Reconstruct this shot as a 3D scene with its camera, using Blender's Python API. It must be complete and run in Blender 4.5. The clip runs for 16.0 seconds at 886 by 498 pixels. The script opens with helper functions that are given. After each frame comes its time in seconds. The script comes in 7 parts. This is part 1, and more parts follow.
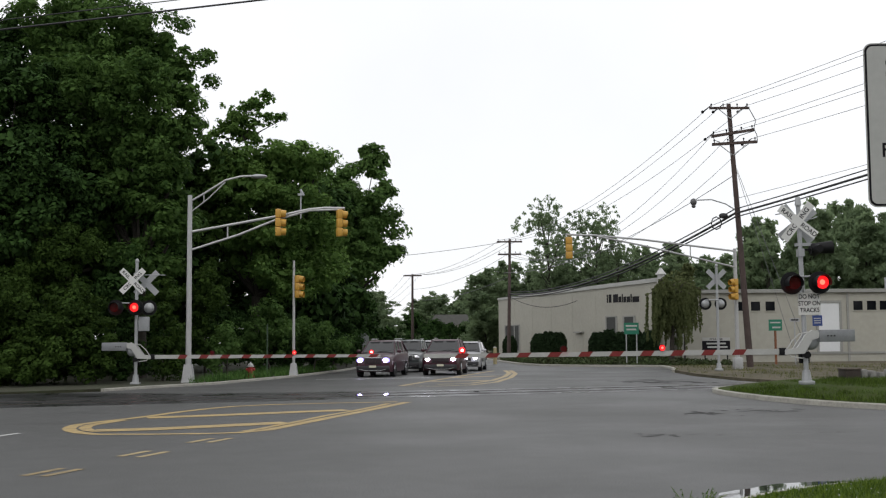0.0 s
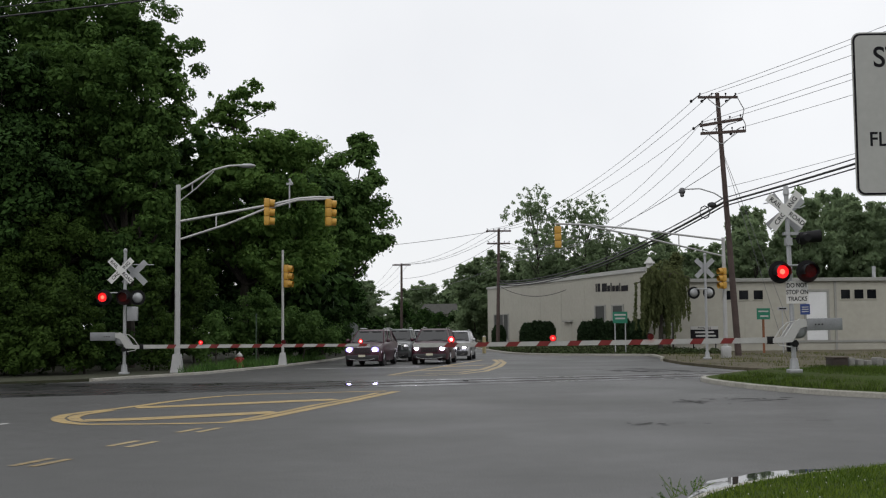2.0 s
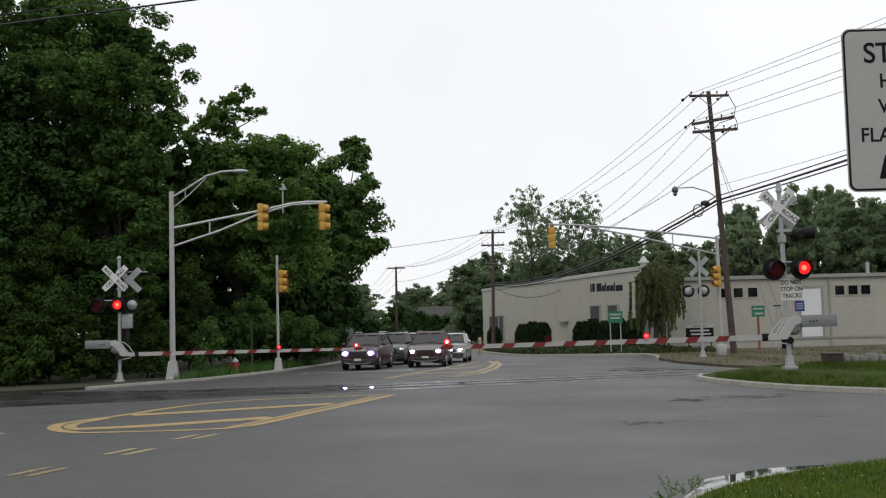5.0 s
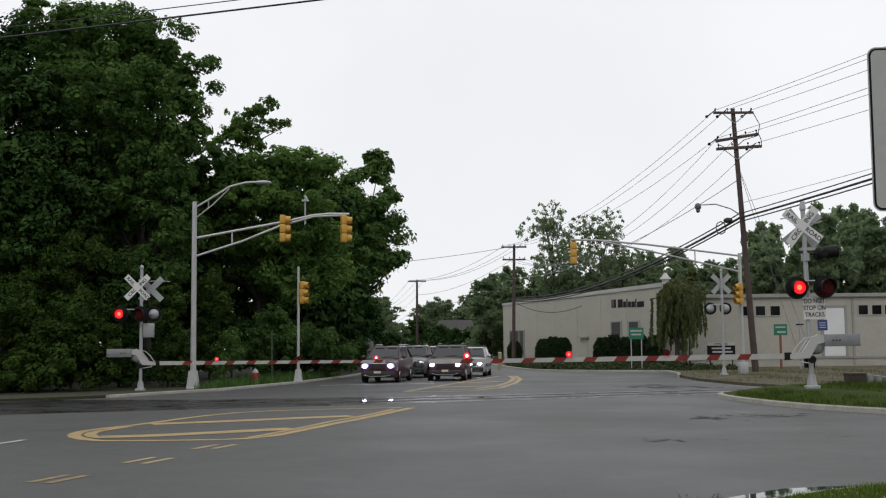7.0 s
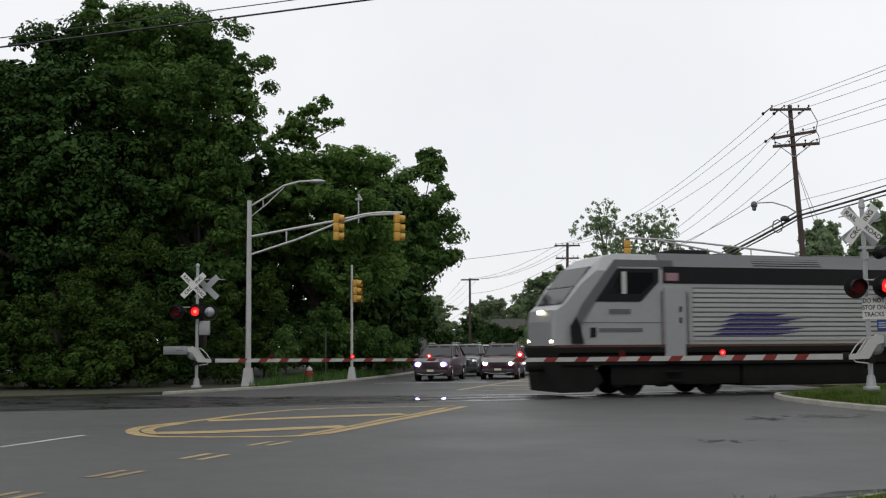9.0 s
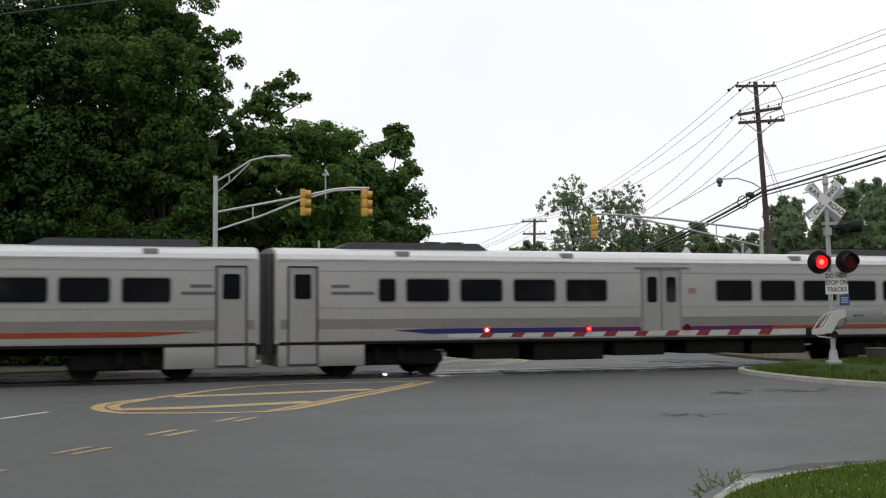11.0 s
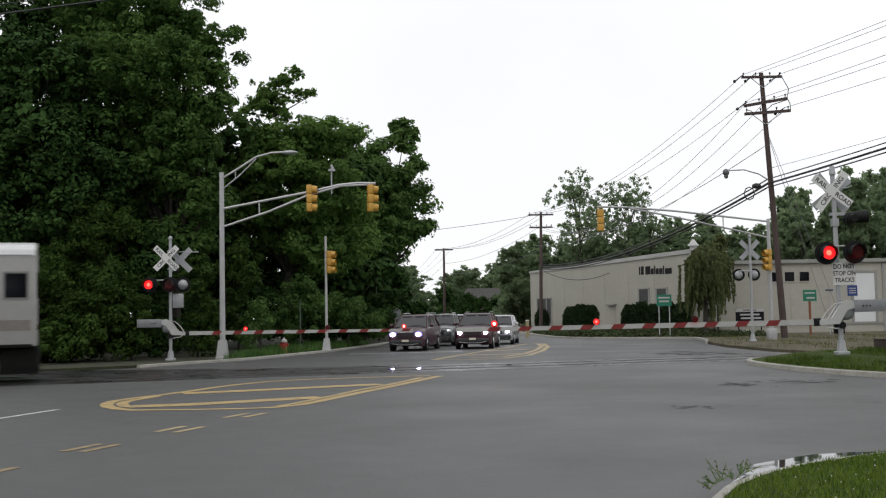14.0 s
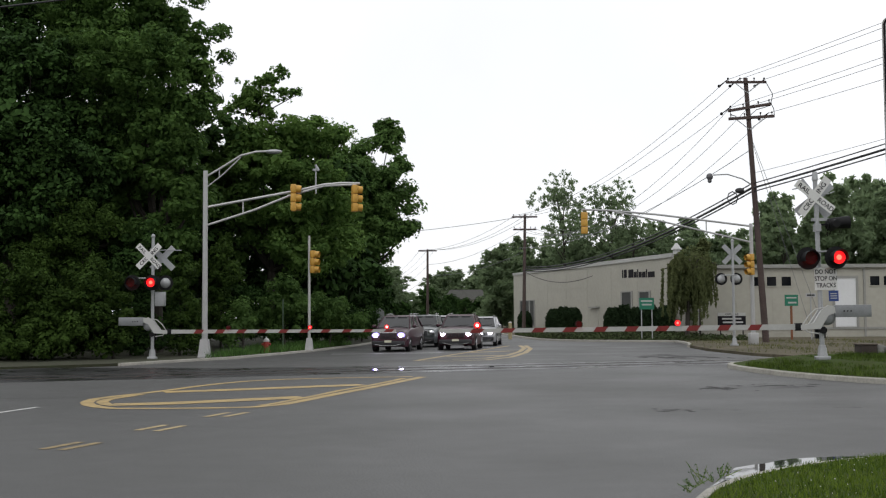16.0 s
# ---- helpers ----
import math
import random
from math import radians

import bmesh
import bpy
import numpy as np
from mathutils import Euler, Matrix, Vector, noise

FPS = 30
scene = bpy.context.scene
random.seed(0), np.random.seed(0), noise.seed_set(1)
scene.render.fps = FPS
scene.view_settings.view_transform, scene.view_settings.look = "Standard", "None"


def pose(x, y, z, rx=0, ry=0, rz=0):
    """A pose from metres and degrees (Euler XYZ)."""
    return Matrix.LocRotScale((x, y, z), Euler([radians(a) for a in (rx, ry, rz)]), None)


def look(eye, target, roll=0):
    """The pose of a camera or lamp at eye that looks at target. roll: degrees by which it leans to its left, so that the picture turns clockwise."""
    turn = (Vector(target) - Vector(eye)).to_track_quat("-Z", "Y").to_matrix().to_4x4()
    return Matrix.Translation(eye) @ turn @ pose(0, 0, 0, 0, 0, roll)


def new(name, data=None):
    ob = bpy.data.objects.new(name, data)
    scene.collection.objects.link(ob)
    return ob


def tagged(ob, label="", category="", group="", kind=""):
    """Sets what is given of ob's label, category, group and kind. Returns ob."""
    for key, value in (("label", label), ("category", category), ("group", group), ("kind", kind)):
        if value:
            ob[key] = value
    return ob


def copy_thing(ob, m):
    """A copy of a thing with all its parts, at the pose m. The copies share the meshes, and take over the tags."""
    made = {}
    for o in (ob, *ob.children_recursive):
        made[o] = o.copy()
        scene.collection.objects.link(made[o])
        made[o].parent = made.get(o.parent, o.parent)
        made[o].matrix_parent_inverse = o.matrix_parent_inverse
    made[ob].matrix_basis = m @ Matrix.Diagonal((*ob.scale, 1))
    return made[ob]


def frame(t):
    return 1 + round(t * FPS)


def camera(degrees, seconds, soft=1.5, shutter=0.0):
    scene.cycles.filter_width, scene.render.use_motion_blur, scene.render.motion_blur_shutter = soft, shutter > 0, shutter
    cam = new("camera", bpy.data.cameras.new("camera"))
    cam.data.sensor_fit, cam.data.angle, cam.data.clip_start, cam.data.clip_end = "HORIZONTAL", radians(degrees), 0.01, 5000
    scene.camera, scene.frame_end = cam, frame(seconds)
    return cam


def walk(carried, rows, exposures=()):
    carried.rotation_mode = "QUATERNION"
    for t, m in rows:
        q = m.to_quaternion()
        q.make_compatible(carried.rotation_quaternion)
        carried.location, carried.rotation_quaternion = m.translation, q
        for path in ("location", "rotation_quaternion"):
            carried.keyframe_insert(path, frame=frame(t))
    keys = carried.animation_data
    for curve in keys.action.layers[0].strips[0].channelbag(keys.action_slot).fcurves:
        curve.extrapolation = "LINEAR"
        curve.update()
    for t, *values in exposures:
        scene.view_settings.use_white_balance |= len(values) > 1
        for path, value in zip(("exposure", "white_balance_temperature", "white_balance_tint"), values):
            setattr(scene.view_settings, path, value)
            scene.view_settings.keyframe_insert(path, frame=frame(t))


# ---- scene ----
EYE = 1.65
cam = camera(42.3, 16.0, soft=1.2, shutter=0.12)
# seconds, yaw, pitch, roll: the camera turns on the spot
ROWS = [
    (0.0, -1.237, 4.582, 0.443), (0.5, -2.205, 4.642, 0.433), (1.0, -2.009, 4.262, 0.425),
    (1.5, -2.084, 4.151, 0.533), (2.0, -1.780, 4.043, 0.547), (2.5, -1.700, 3.932, 0.614),
    (3.0, -1.670, 3.905, 0.543), (3.5, -1.658, 3.607, 0.680), (4.0, -1.661, 3.621, 0.771),
    (4.5, -1.590, 3.699, 0.944), (5.0, -2.007, 4.162, 1.469), (5.2, -0.482, 4.414, 1.251),
    (7.3, -1.000, 4.880, 0.520), (7.5, -0.864, 4.893, 0.503), (8.0, 0.000, 4.870, 0.600),
    (8.5, 1.364, 4.753, 0.818), (9.0, 1.633, 4.809, 0.362), (9.2, 1.187, 4.771, 0.196),
    (11.5, -0.101, 3.247, 0.526), (12.0, -0.258, 3.058, 0.605), (12.5, -0.370, 3.037, 0.653),
    (13.0, -0.090, 3.005, 0.834), (13.5, 0.094, 3.291, 1.089), (14.0, 0.365, 3.301, 0.995),
    (14.5, 0.561, 3.369, 0.892), (15.0, 0.631, 3.373, 0.912), (15.5, 0.619, 3.212, 0.469),
    (16.0, -0.483, 3.346, 0.414),
]
EXPOSURES = [(0.0, 0.04), (0.5, -0.12), (2.0, -0.12), (3.5, -0.13), (5.0, -0.04), (7.5, -0.14), (9.2, -0.13), (11.3, 0.02), (13.5, 0.03), (16.0, 0.06)]
walk(cam, [(t, pose(0, 0, EYE, 90 + p, r, y)) for t, y, p, r in ROWS], EXPOSURES)

# ---- world and sun: an overcast evening ----
world = bpy.data.worlds.new("overcast_sky")
scene.world = world
world.use_nodes = True
wn, wl = world.node_tree.nodes, world.node_tree.links
wn.clear()
sky = wn.new("ShaderNodeTexSky")
sky.sky_type, sky.sun_disc, sky.sun_elevation, sky.sun_rotation = "NISHITA", False, radians(38), radians(200)
dim = wn.new("ShaderNodeMix")
dim.data_type, dim.blend_type = "RGBA", "MULTIPLY"
dim.inputs[0].default_value = 1.0
dim.inputs[7].default_value = (0.10, 0.10, 0.10, 1)
wl.new(sky.outputs[0], dim.inputs[6])
tc = wn.new("ShaderNodeTexCoord")
cl = wn.new("ShaderNodeTexNoise")
cl.inputs["Scale"].default_value, cl.inputs["Detail"].default_value = 2.2, 5
wl.new(tc.outputs["Generated"], cl.inputs["Vector"])
cloud = wn.new("ShaderNodeValToRGB")
cloud.color_ramp.elements[0].position, cloud.color_ramp.elements[1].position = 0.3, 0.7
cloud.color_ramp.elements[0].color, cloud.color_ramp.elements[1].color = (0.83, 0.84, 0.865, 1), (0.94, 0.945, 0.96, 1)
wl.new(cl.outputs[0], cloud.inputs[0])
mixs = wn.new("ShaderNodeMix")
mixs.data_type = "RGBA"
mixs.inputs[0].default_value = 0.94
wl.new(dim.outputs[2], mixs.inputs[6])
wl.new(cloud.outputs[0], mixs.inputs[7])
bg = wn.new("ShaderNodeBackground")
bg.inputs[1].default_value = 1.15
wl.new(mixs.outputs[2], bg.inputs[0])
out = wn.new("ShaderNodeOutputWorld")
wl.new(bg.outputs[0], out.inputs[0])
sun = new("sun", bpy.data.lights.new("sun", "SUN"))
sun.data.energy, sun.data.angle, sun.data.color = 0.5, radians(30), (1.0, 0.97, 0.92)
sun.matrix_world = look((0, 0, 60), (14, 38, 12))


# ---- materials ----
def mat(name, color, rough=0.6, metal=0.0, var=0.0, scale=6.0, bump=0.0, bscale=60.0, color2=None, emit=None, power=0.0, coat=0.0, spec=0.5, rvar=0.0, island=0.0, objvar=0.0):
    m = bpy.data.materials.new(name)
    m.use_nodes = True
    nt = m.node_tree
    b = nt.nodes["Principled BSDF"]
    b.inputs["Base Color"].default_value = (*color, 1)
    b.inputs["Roughness"].default_value, b.inputs["Metallic"].default_value = rough, metal
    b.inputs["Coat Weight"].default_value, b.inputs["Specular IOR Level"].default_value = coat, spec
    if emit:
        b.inputs["Emission Color"].default_value, b.inputs["Emission Strength"].default_value = (*emit, 1), power
    co = nt.nodes.new("ShaderNodeTexCoord")
    if var or color2:
        c2 = color2 or tuple(v * (1 - var) for v in color)
        n1, n2 = nt.nodes.new("ShaderNodeTexNoise"), nt.nodes.new("ShaderNodeTexNoise")
        for n, s in ((n1, scale), (n2, scale * 9)):
            n.inputs["Scale"].default_value, n.inputs["Detail"].default_value = s, 6
            nt.links.new(co.outputs["Object"], n.inputs["Vector"])
        add = nt.nodes.new("ShaderNodeMath")
        add.operation = "MULTIPLY_ADD"
        add.inputs[1].default_value, add.inputs[2].default_value = 0.5, 0.0
        nt.links.new(n2.outputs[0], add.inputs[0])
        half = nt.nodes.new("ShaderNodeMath")
        half.operation = "MULTIPLY_ADD"
        half.inputs[1].default_value = 0.5
        nt.links.new(n1.outputs[0], half.inputs[0])
        nt.links.new(add.outputs[0], half.inputs[2])
        last = half
        if island or objvar:
            src = nt.nodes.new("ShaderNodeNewGeometry") if island else nt.nodes.new("ShaderNodeObjectInfo")
            ia = nt.nodes.new("ShaderNodeMath")
            ia.operation = "MULTIPLY_ADD"
            ia.inputs[1].default_value = island or objvar
            nt.links.new(src.outputs["Random Per Island" if island else "Random"], ia.inputs[0])
            nt.links.new(half.outputs[0], ia.inputs[2])
            sh = nt.nodes.new("ShaderNodeMath")
            sh.operation = "SUBTRACT"
            sh.inputs[1].default_value = (island or objvar) / 2
            nt.links.new(ia.outputs[0], sh.inputs[0])
            last = sh
        ramp = nt.nodes.new("ShaderNodeValToRGB")
        ramp.color_ramp.elements[0].position, ramp.color_ramp.elements[1].position = 0.32, 0.68
        ramp.color_ramp.elements[0].color, ramp.color_ramp.elements[1].color = (*c2, 1), (*color, 1)
        nt.links.new(last.outputs[0], ramp.inputs[0])
        nt.links.new(ramp.outputs[0], b.inputs["Base Color"])
        if rvar:
            rr = nt.nodes.new("ShaderNodeMapRange")
            rr.inputs[1].default_value, rr.inputs[2].default_value = 0.35, 0.65
            rr.inputs[3].default_value, rr.inputs[4].default_value = max(0.02, rough - rvar), min(1, rough + rvar)
            nt.links.new(n1.outputs[0], rr.inputs[0])
            nt.links.new(rr.outputs[0], b.inputs["Roughness"])
    if bump:
        nb, bp = nt.nodes.new("ShaderNodeTexNoise"), nt.nodes.new("ShaderNodeBump")
        nb.inputs["Scale"].default_value, nb.inputs["Detail"].default_value = bscale, 4
        bp.inputs["Strength"].default_value, bp.inputs["Distance"].default_value = bump, 0.02
        nt.links.new(co.outputs["Object"], nb.inputs["Vector"])
        nt.links.new(nb.outputs[0], bp.inputs["Height"])
        nt.links.new(bp.outputs[0], b.inputs["Normal"])
    return m


def leaf_mat(name, color, dark, through_light=0.0):
    m = mat(name, color, 0.75, var=0.3, scale=0.45, color2=dark, island=0.25, spec=0.08)
    b = m.node_tree.nodes["Principled BSDF"]
    b.inputs["Transmission Weight"].default_value = 0.0
    b.inputs["Subsurface Weight"].default_value = 0.0
    if through_light:
        # thin leaves let part of the sky's light through
        nt = m.node_tree
        out = [n for n in nt.nodes if n.type == "OUTPUT_MATERIAL"][0]
        tr = nt.nodes.new("ShaderNodeBsdfTranslucent")
        tr.inputs["Color"].default_value = (color[0] * 1.5, color[1] * 1.5, color[2] * 1.4, 1)
        mix = nt.nodes.new("ShaderNodeMixShader")
        mix.inputs[0].default_value = through_light
        nt.links.new(b.outputs[0], mix.inputs[1])
        nt.links.new(tr.outputs[0], mix.inputs[2])
        nt.links.new(mix.outputs[0], out.inputs["Surface"])
    return m


ASPHALT = mat("asphalt", (0.086, 0.087, 0.085), 0.55, var=0.25, scale=0.22, bump=0.55, bscale=28, rvar=0.08, spec=0.28)
ASPHALT_WET = mat("wet_asphalt", (0.030, 0.030, 0.031), 0.36, var=0.4, scale=0.7, bump=0.25, bscale=30, rvar=0.16, spec=0.35)
PATCH = mat("asphalt_patch", (0.060, 0.059, 0.059), 0.72, var=0.45, scale=1.5, bump=0.3, bscale=40, spec=0.08)
WATER = mat("puddle_water", (0.03, 0.032, 0.03), 0.015, bump=0.01, bscale=6)
YELLOW = mat("yellow_road_paint", (0.50, 0.345, 0.12), 0.6, color2=(0.19, 0.15, 0.085), scale=2.6, bump=0.2)
YELLOW_MID = mat("worn_yellow_road_paint", (0.47, 0.35, 0.16), 0.6, color2=(0.20, 0.16, 0.10), scale=3.5, bump=0.2)
YELLOW_FAINT = mat("rubbed_yellow_road_paint", (0.36, 0.255, 0.10), 0.65, color2=(0.11, 0.095, 0.07), scale=5.0, bump=0.3)
WHITE_LINE = mat("white_road_paint", (0.6, 0.6, 0.58), 0.5, color2=(0.3, 0.3, 0.3), scale=2.0)
KERB = mat("pale_kerb_concrete", (0.40, 0.385, 0.34), 0.85, var=0.4, scale=1.5, bump=0.3)
CONCRETE = mat("concrete", (0.27, 0.265, 0.25), 0.85, var=0.35, scale=1.5, bump=0.3)
SOIL = mat("grassy_soil", (0.05, 0.085, 0.018), 0.95, color2=(0.045, 0.05, 0.02), scale=0.6, bump=0.5, bscale=20, spec=0.05)
# litter colour darkened to hold the shade below the trees
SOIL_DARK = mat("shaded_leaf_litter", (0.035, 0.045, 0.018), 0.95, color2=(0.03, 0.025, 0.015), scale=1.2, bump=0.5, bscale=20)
DIRT = mat("gravel_dirt", (0.15, 0.128, 0.095), 0.95, color2=(0.05, 0.05, 0.03), scale=0.5, bump=0.6, bscale=15, spec=0.1)
GRASS_ROUGH = mat("rough_grass_blade", (0.095, 0.145, 0.028), 0.9, color2=(0.038, 0.062, 0.014), scale=1.0, island=0.5, spec=0.03)
GRASS_DRY = mat("dry_grass_blade", (0.15, 0.15, 0.06), 0.9, color2=(0.06, 0.08, 0.025), scale=1.0, island=0.5, spec=0.04)
GRASS = mat("grass_blade", (0.145, 0.205, 0.028), 0.85, color2=(0.045, 0.085, 0.012), scale=1.0, island=0.5, spec=0.04)
BALLAST = mat("ballast_stone", (0.26, 0.235, 0.21), 0.95, color2=(0.10, 0.09, 0.08), scale=9, bump=1.0, bscale=18)
RAIL = mat("rail_steel", (0.12, 0.10, 0.09), 0.5, 0.5, var=0.4, scale=3)
TIE = mat("weathered_tie", (0.12, 0.095, 0.075), 0.9, var=0.5, scale=4, bump=0.5)
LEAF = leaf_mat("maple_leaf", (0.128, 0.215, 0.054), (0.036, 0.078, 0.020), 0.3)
# darker copy of the maple leaf, with shade put into the colour
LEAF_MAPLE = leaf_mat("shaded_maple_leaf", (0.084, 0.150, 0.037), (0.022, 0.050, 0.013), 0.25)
# dark oak green, with the wood's deep shade put into the colour
LEAF_DARK = leaf_mat("shade_dark_oak_leaf", (0.040, 0.083, 0.019), (0.013, 0.030, 0.008))
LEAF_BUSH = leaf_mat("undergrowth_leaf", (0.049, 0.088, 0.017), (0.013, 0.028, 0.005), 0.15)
LEAF_MID = leaf_mat("linden_leaf", (0.098, 0.172, 0.046), (0.030, 0.062, 0.017), 0.25)
LEAF_LIGHT = leaf_mat("bush_leaf", (0.098, 0.19, 0.046), (0.034, 0.076, 0.020))
# pale grey-green: distance haze is mixed into this leaf colour
LEAF_FAR = leaf_mat("hazed_leaf", (0.17, 0.225, 0.125), (0.085, 0.125, 0.070), 0.5)
LEAF_IVY = leaf_mat("ground_ivy_leaf", (0.06, 0.09, 0.035), (0.035, 0.038, 0.018))
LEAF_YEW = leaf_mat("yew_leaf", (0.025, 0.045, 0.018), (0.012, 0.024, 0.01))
LEAF_WILLOW = leaf_mat("willow_leaf", (0.135, 0.155, 0.066), (0.058, 0.074, 0.030), 0.2)
BARK = mat("bark", (0.055, 0.047, 0.038), 0.95, var=0.5, scale=3, bump=0.8, bscale=25)
GALV = mat("galvanised_steel", (0.40, 0.41, 0.42), 0.45, 0.35, var=0.2, scale=2.5, bump=0.05)
ALUM = mat("dull_aluminium_paint", (0.46, 0.46, 0.46), 0.4, 0.2, var=0.2, scale=3)
WOODPOLE = mat("weathered_pole_wood", (0.088, 0.062, 0.056), 0.9, var=0.45, scale=2, bump=0.5, bscale=30)
BLACK = mat("black_paint", (0.010, 0.010, 0.011), 0.6, var=0.3, scale=4, spec=0.2)
SIGN_WHITE = mat("sign_white", (0.46, 0.46, 0.445), 0.45, var=0.12, scale=3)
SIGN_BRIGHT = mat("sign_bright_white", (0.66, 0.66, 0.64), 0.45, var=0.1, scale=3)
WEIGHT = mat("counterweight_steel", (0.26, 0.27, 0.28), 0.5, 0.3, var=0.25, scale=4)
SIGN_BLACK = mat("sign_black", (0.012, 0.011, 0.014), 0.7, spec=0.12)
SIGN_GREEN = mat("sign_green", (0.01, 0.17, 0.10), 0.45, var=0.1, scale=3)
SIGN_BLUE = mat("sign_blue", (0.02, 0.05, 0.2), 0.45)
SIGNAL_YELLOW = mat("signal_yellow", (0.58, 0.32, 0.05), 0.45, var=0.25, scale=4)
RED_STRIPE = mat("reflective_red", (0.20, 0.018, 0.016), 0.45, var=0.3, scale=5)
WHITE_STRIPE = mat("reflective_white", (0.44, 0.44, 0.42), 0.45, var=0.2, scale=5)
RED_LIT = mat("lit_red_lens", (0.5, 0.02, 0.02), 0.3, emit=(1.0, 0.010, 0.014), power=1.0)
RED_CORE = mat("lit_red_bulb", (0.6, 0.1, 0.1), 0.3, emit=(1.0, 0.09, 0.07), power=3.6)
RED_BULB = mat("lit_red_filament", (0.6, 0.3, 0.3), 0.3, emit=(1.0, 0.42, 0.38), power=5.0)
RED_GLOW = mat("lit_red_centre", (0.6, 0.05, 0.05), 0.3, emit=(1.0, 0.10, 0.06), power=3.0)
RED_DARK = mat("dark_red_lens", (0.07, 0.004, 0.005), 0.15)
HYDRANT_RED = mat("hydrant_red", (0.36, 0.03, 0.025), 0.45, var=0.3, scale=8)
LENS_OFF = mat("dark_signal_lens", (0.015, 0.015, 0.015), 0.2)
WIRE = mat("black_cable", (0.02, 0.02, 0.022), 0.6)
WIRE_GREY = mat("grey_wire", (0.16, 0.16, 0.17), 0.5)
WALL_CREAM = mat("painted_block_wall", (0.40, 0.388, 0.335), 0.8, var=0.16, scale=0.35, bump=0.15, bscale=12)
WALL_CAP = mat("pale_roof_edge", (0.44, 0.44, 0.42), 0.7, var=0.25, scale=0.8)
WALL_TRIM = mat("grey_trim", (0.30, 0.30, 0.28), 0.7, var=0.2, scale=1)
ROOF = mat("roof_felt", (0.30, 0.30, 0.29), 0.8, var=0.3, scale=0.6)
ROOF_DARK = mat("weathered_shingle", (0.15, 0.15, 0.14), 0.9, var=0.3, scale=2)
# rough, uneven dark grey glass with weak reflections
DULL_GLASS = mat("dull_grey_window_glass", (0.05, 0.052, 0.05), 0.4, var=0.4, scale=0.8, spec=0.2)
GLASS_DARK = mat("dark_window_glass", (0.008, 0.009, 0.011), 0.06, spec=0.2)
DOOR_WHITE = mat("white_roller_door", (0.72, 0.73, 0.74), 0.5, var=0.08, scale=1)
STEEL_TRAIN = mat("stainless_train_side", (0.31, 0.305, 0.29), 0.38, 0.2, var=0.13, scale=0.7, bump=0.02, bscale=8)
LOUVRE = mat("louvre_bright_steel", (0.42, 0.42, 0.42), 0.35, 0.25, var=0.12, scale=1)
STEEL_DIRTY = mat("soiled_lower_steel", (0.21, 0.195, 0.175), 0.5, 0.15, var=0.25, scale=0.8)
# same steel as the sides, lightened to paint in the roof's highlights
STEEL_ROOF = mat("highlit_stainless_roof", (0.62, 0.62, 0.62), 0.3, 0.35, var=0.15, scale=0.6)
TRAIN_DARK = mat("dark_underframe", (0.014, 0.013, 0.012), 0.9, var=0.5, scale=2, bump=0.3, spec=0.15)
TRAIN_GREY = mat("train_grey_paint", (0.20, 0.195, 0.19), 0.4, var=0.1, scale=1)
LOCO_SILVER = mat("loco_silver_paint", (0.33, 0.335, 0.34), 0.35, 0.15, var=0.12, scale=0.8)
LOCO_GREY = mat("loco_mid_grey", (0.105, 0.105, 0.112), 0.45, var=0.15, scale=1)
LOCO_BLACK = mat("loco_black_band", (0.009, 0.009, 0.011), 0.5, var=0.3, scale=1, spec=0.2)
HOOD_DARK = mat("dark_roof_hood", (0.045, 0.045, 0.048), 0.6, var=0.3, scale=1, spec=0.2)
LOCO_RED = mat("dark_orange_sill", (0.085, 0.03, 0.02), 0.5, var=0.4, scale=2)
ST_BLUE = mat("blue_stripe", (0.022, 0.018, 0.13), 0.45, var=0.3, scale=1.5, spec=0.3)
ST_PURPLE = mat("purple_stripe", (0.10, 0.012, 0.095), 0.45, var=0.3, scale=1.5, spec=0.3)
ST_ORANGE = mat("orange_stripe", (0.28, 0.055, 0.022), 0.45, var=0.35, scale=1.5, spec=0.3)
FLAG = mat("flag_mark", (0.33, 0.22, 0.24), 0.5, color2=(0.22, 0.10, 0.12), scale=14)
HEADLIGHT = mat("lit_headlight", (0.9, 0.9, 0.9), 0.2, emit=(0.85, 0.82, 1.0), power=14.0)
HEADLIGHT_BLUE = mat("lit_xenon_headlight", (0.9, 0.9, 0.9), 0.2, emit=(0.72, 0.66, 1.0), power=9.0)
# glow given to the headlamp case to imitate the violet bloom
XENON_HALO = mat("xenon_halo_glow", (0.6, 0.6, 0.8), 0.2, emit=(0.30, 0.20, 1.0), power=1.5)
HEADLIGHT_WARM = mat("lit_train_headlight", (0.9, 0.9, 0.9), 0.2, emit=(1.0, 0.85, 0.6), power=9.0)
TYRE = mat("tyre_rubber", (0.015, 0.015, 0.016), 0.85)
CHROME = mat("bright_chrome", (0.7, 0.7, 0.72), 0.15, 1.0)
CAR_GLASS = mat("car_glass", (0.02, 0.021, 0.022), 0.08, spec=0.5)
PLATE = mat("plate_white", (0.6, 0.58, 0.45), 0.5)
PLASTIC = mat("dark_plastic", (0.02, 0.02, 0.022), 0.6)


# ---- mesh helpers ----
def box(bm, x0, x1, y0, y1, z0, z1, bevel=0.0):
    r = bmesh.ops.create_cube(bm, size=1, matrix=Matrix.LocRotScale(((x0 + x1) / 2, (y0 + y1) / 2, (z0 + z1) / 2), None, (x1 - x0, y1 - y0, z1 - z0)))
    if bevel:
        es = list({e for v in r["verts"] for e in v.link_edges})
        bmesh.ops.bevel(bm, geom=es, offset=bevel, segments=2, affect="EDGES", profile=0.5)
    return bm


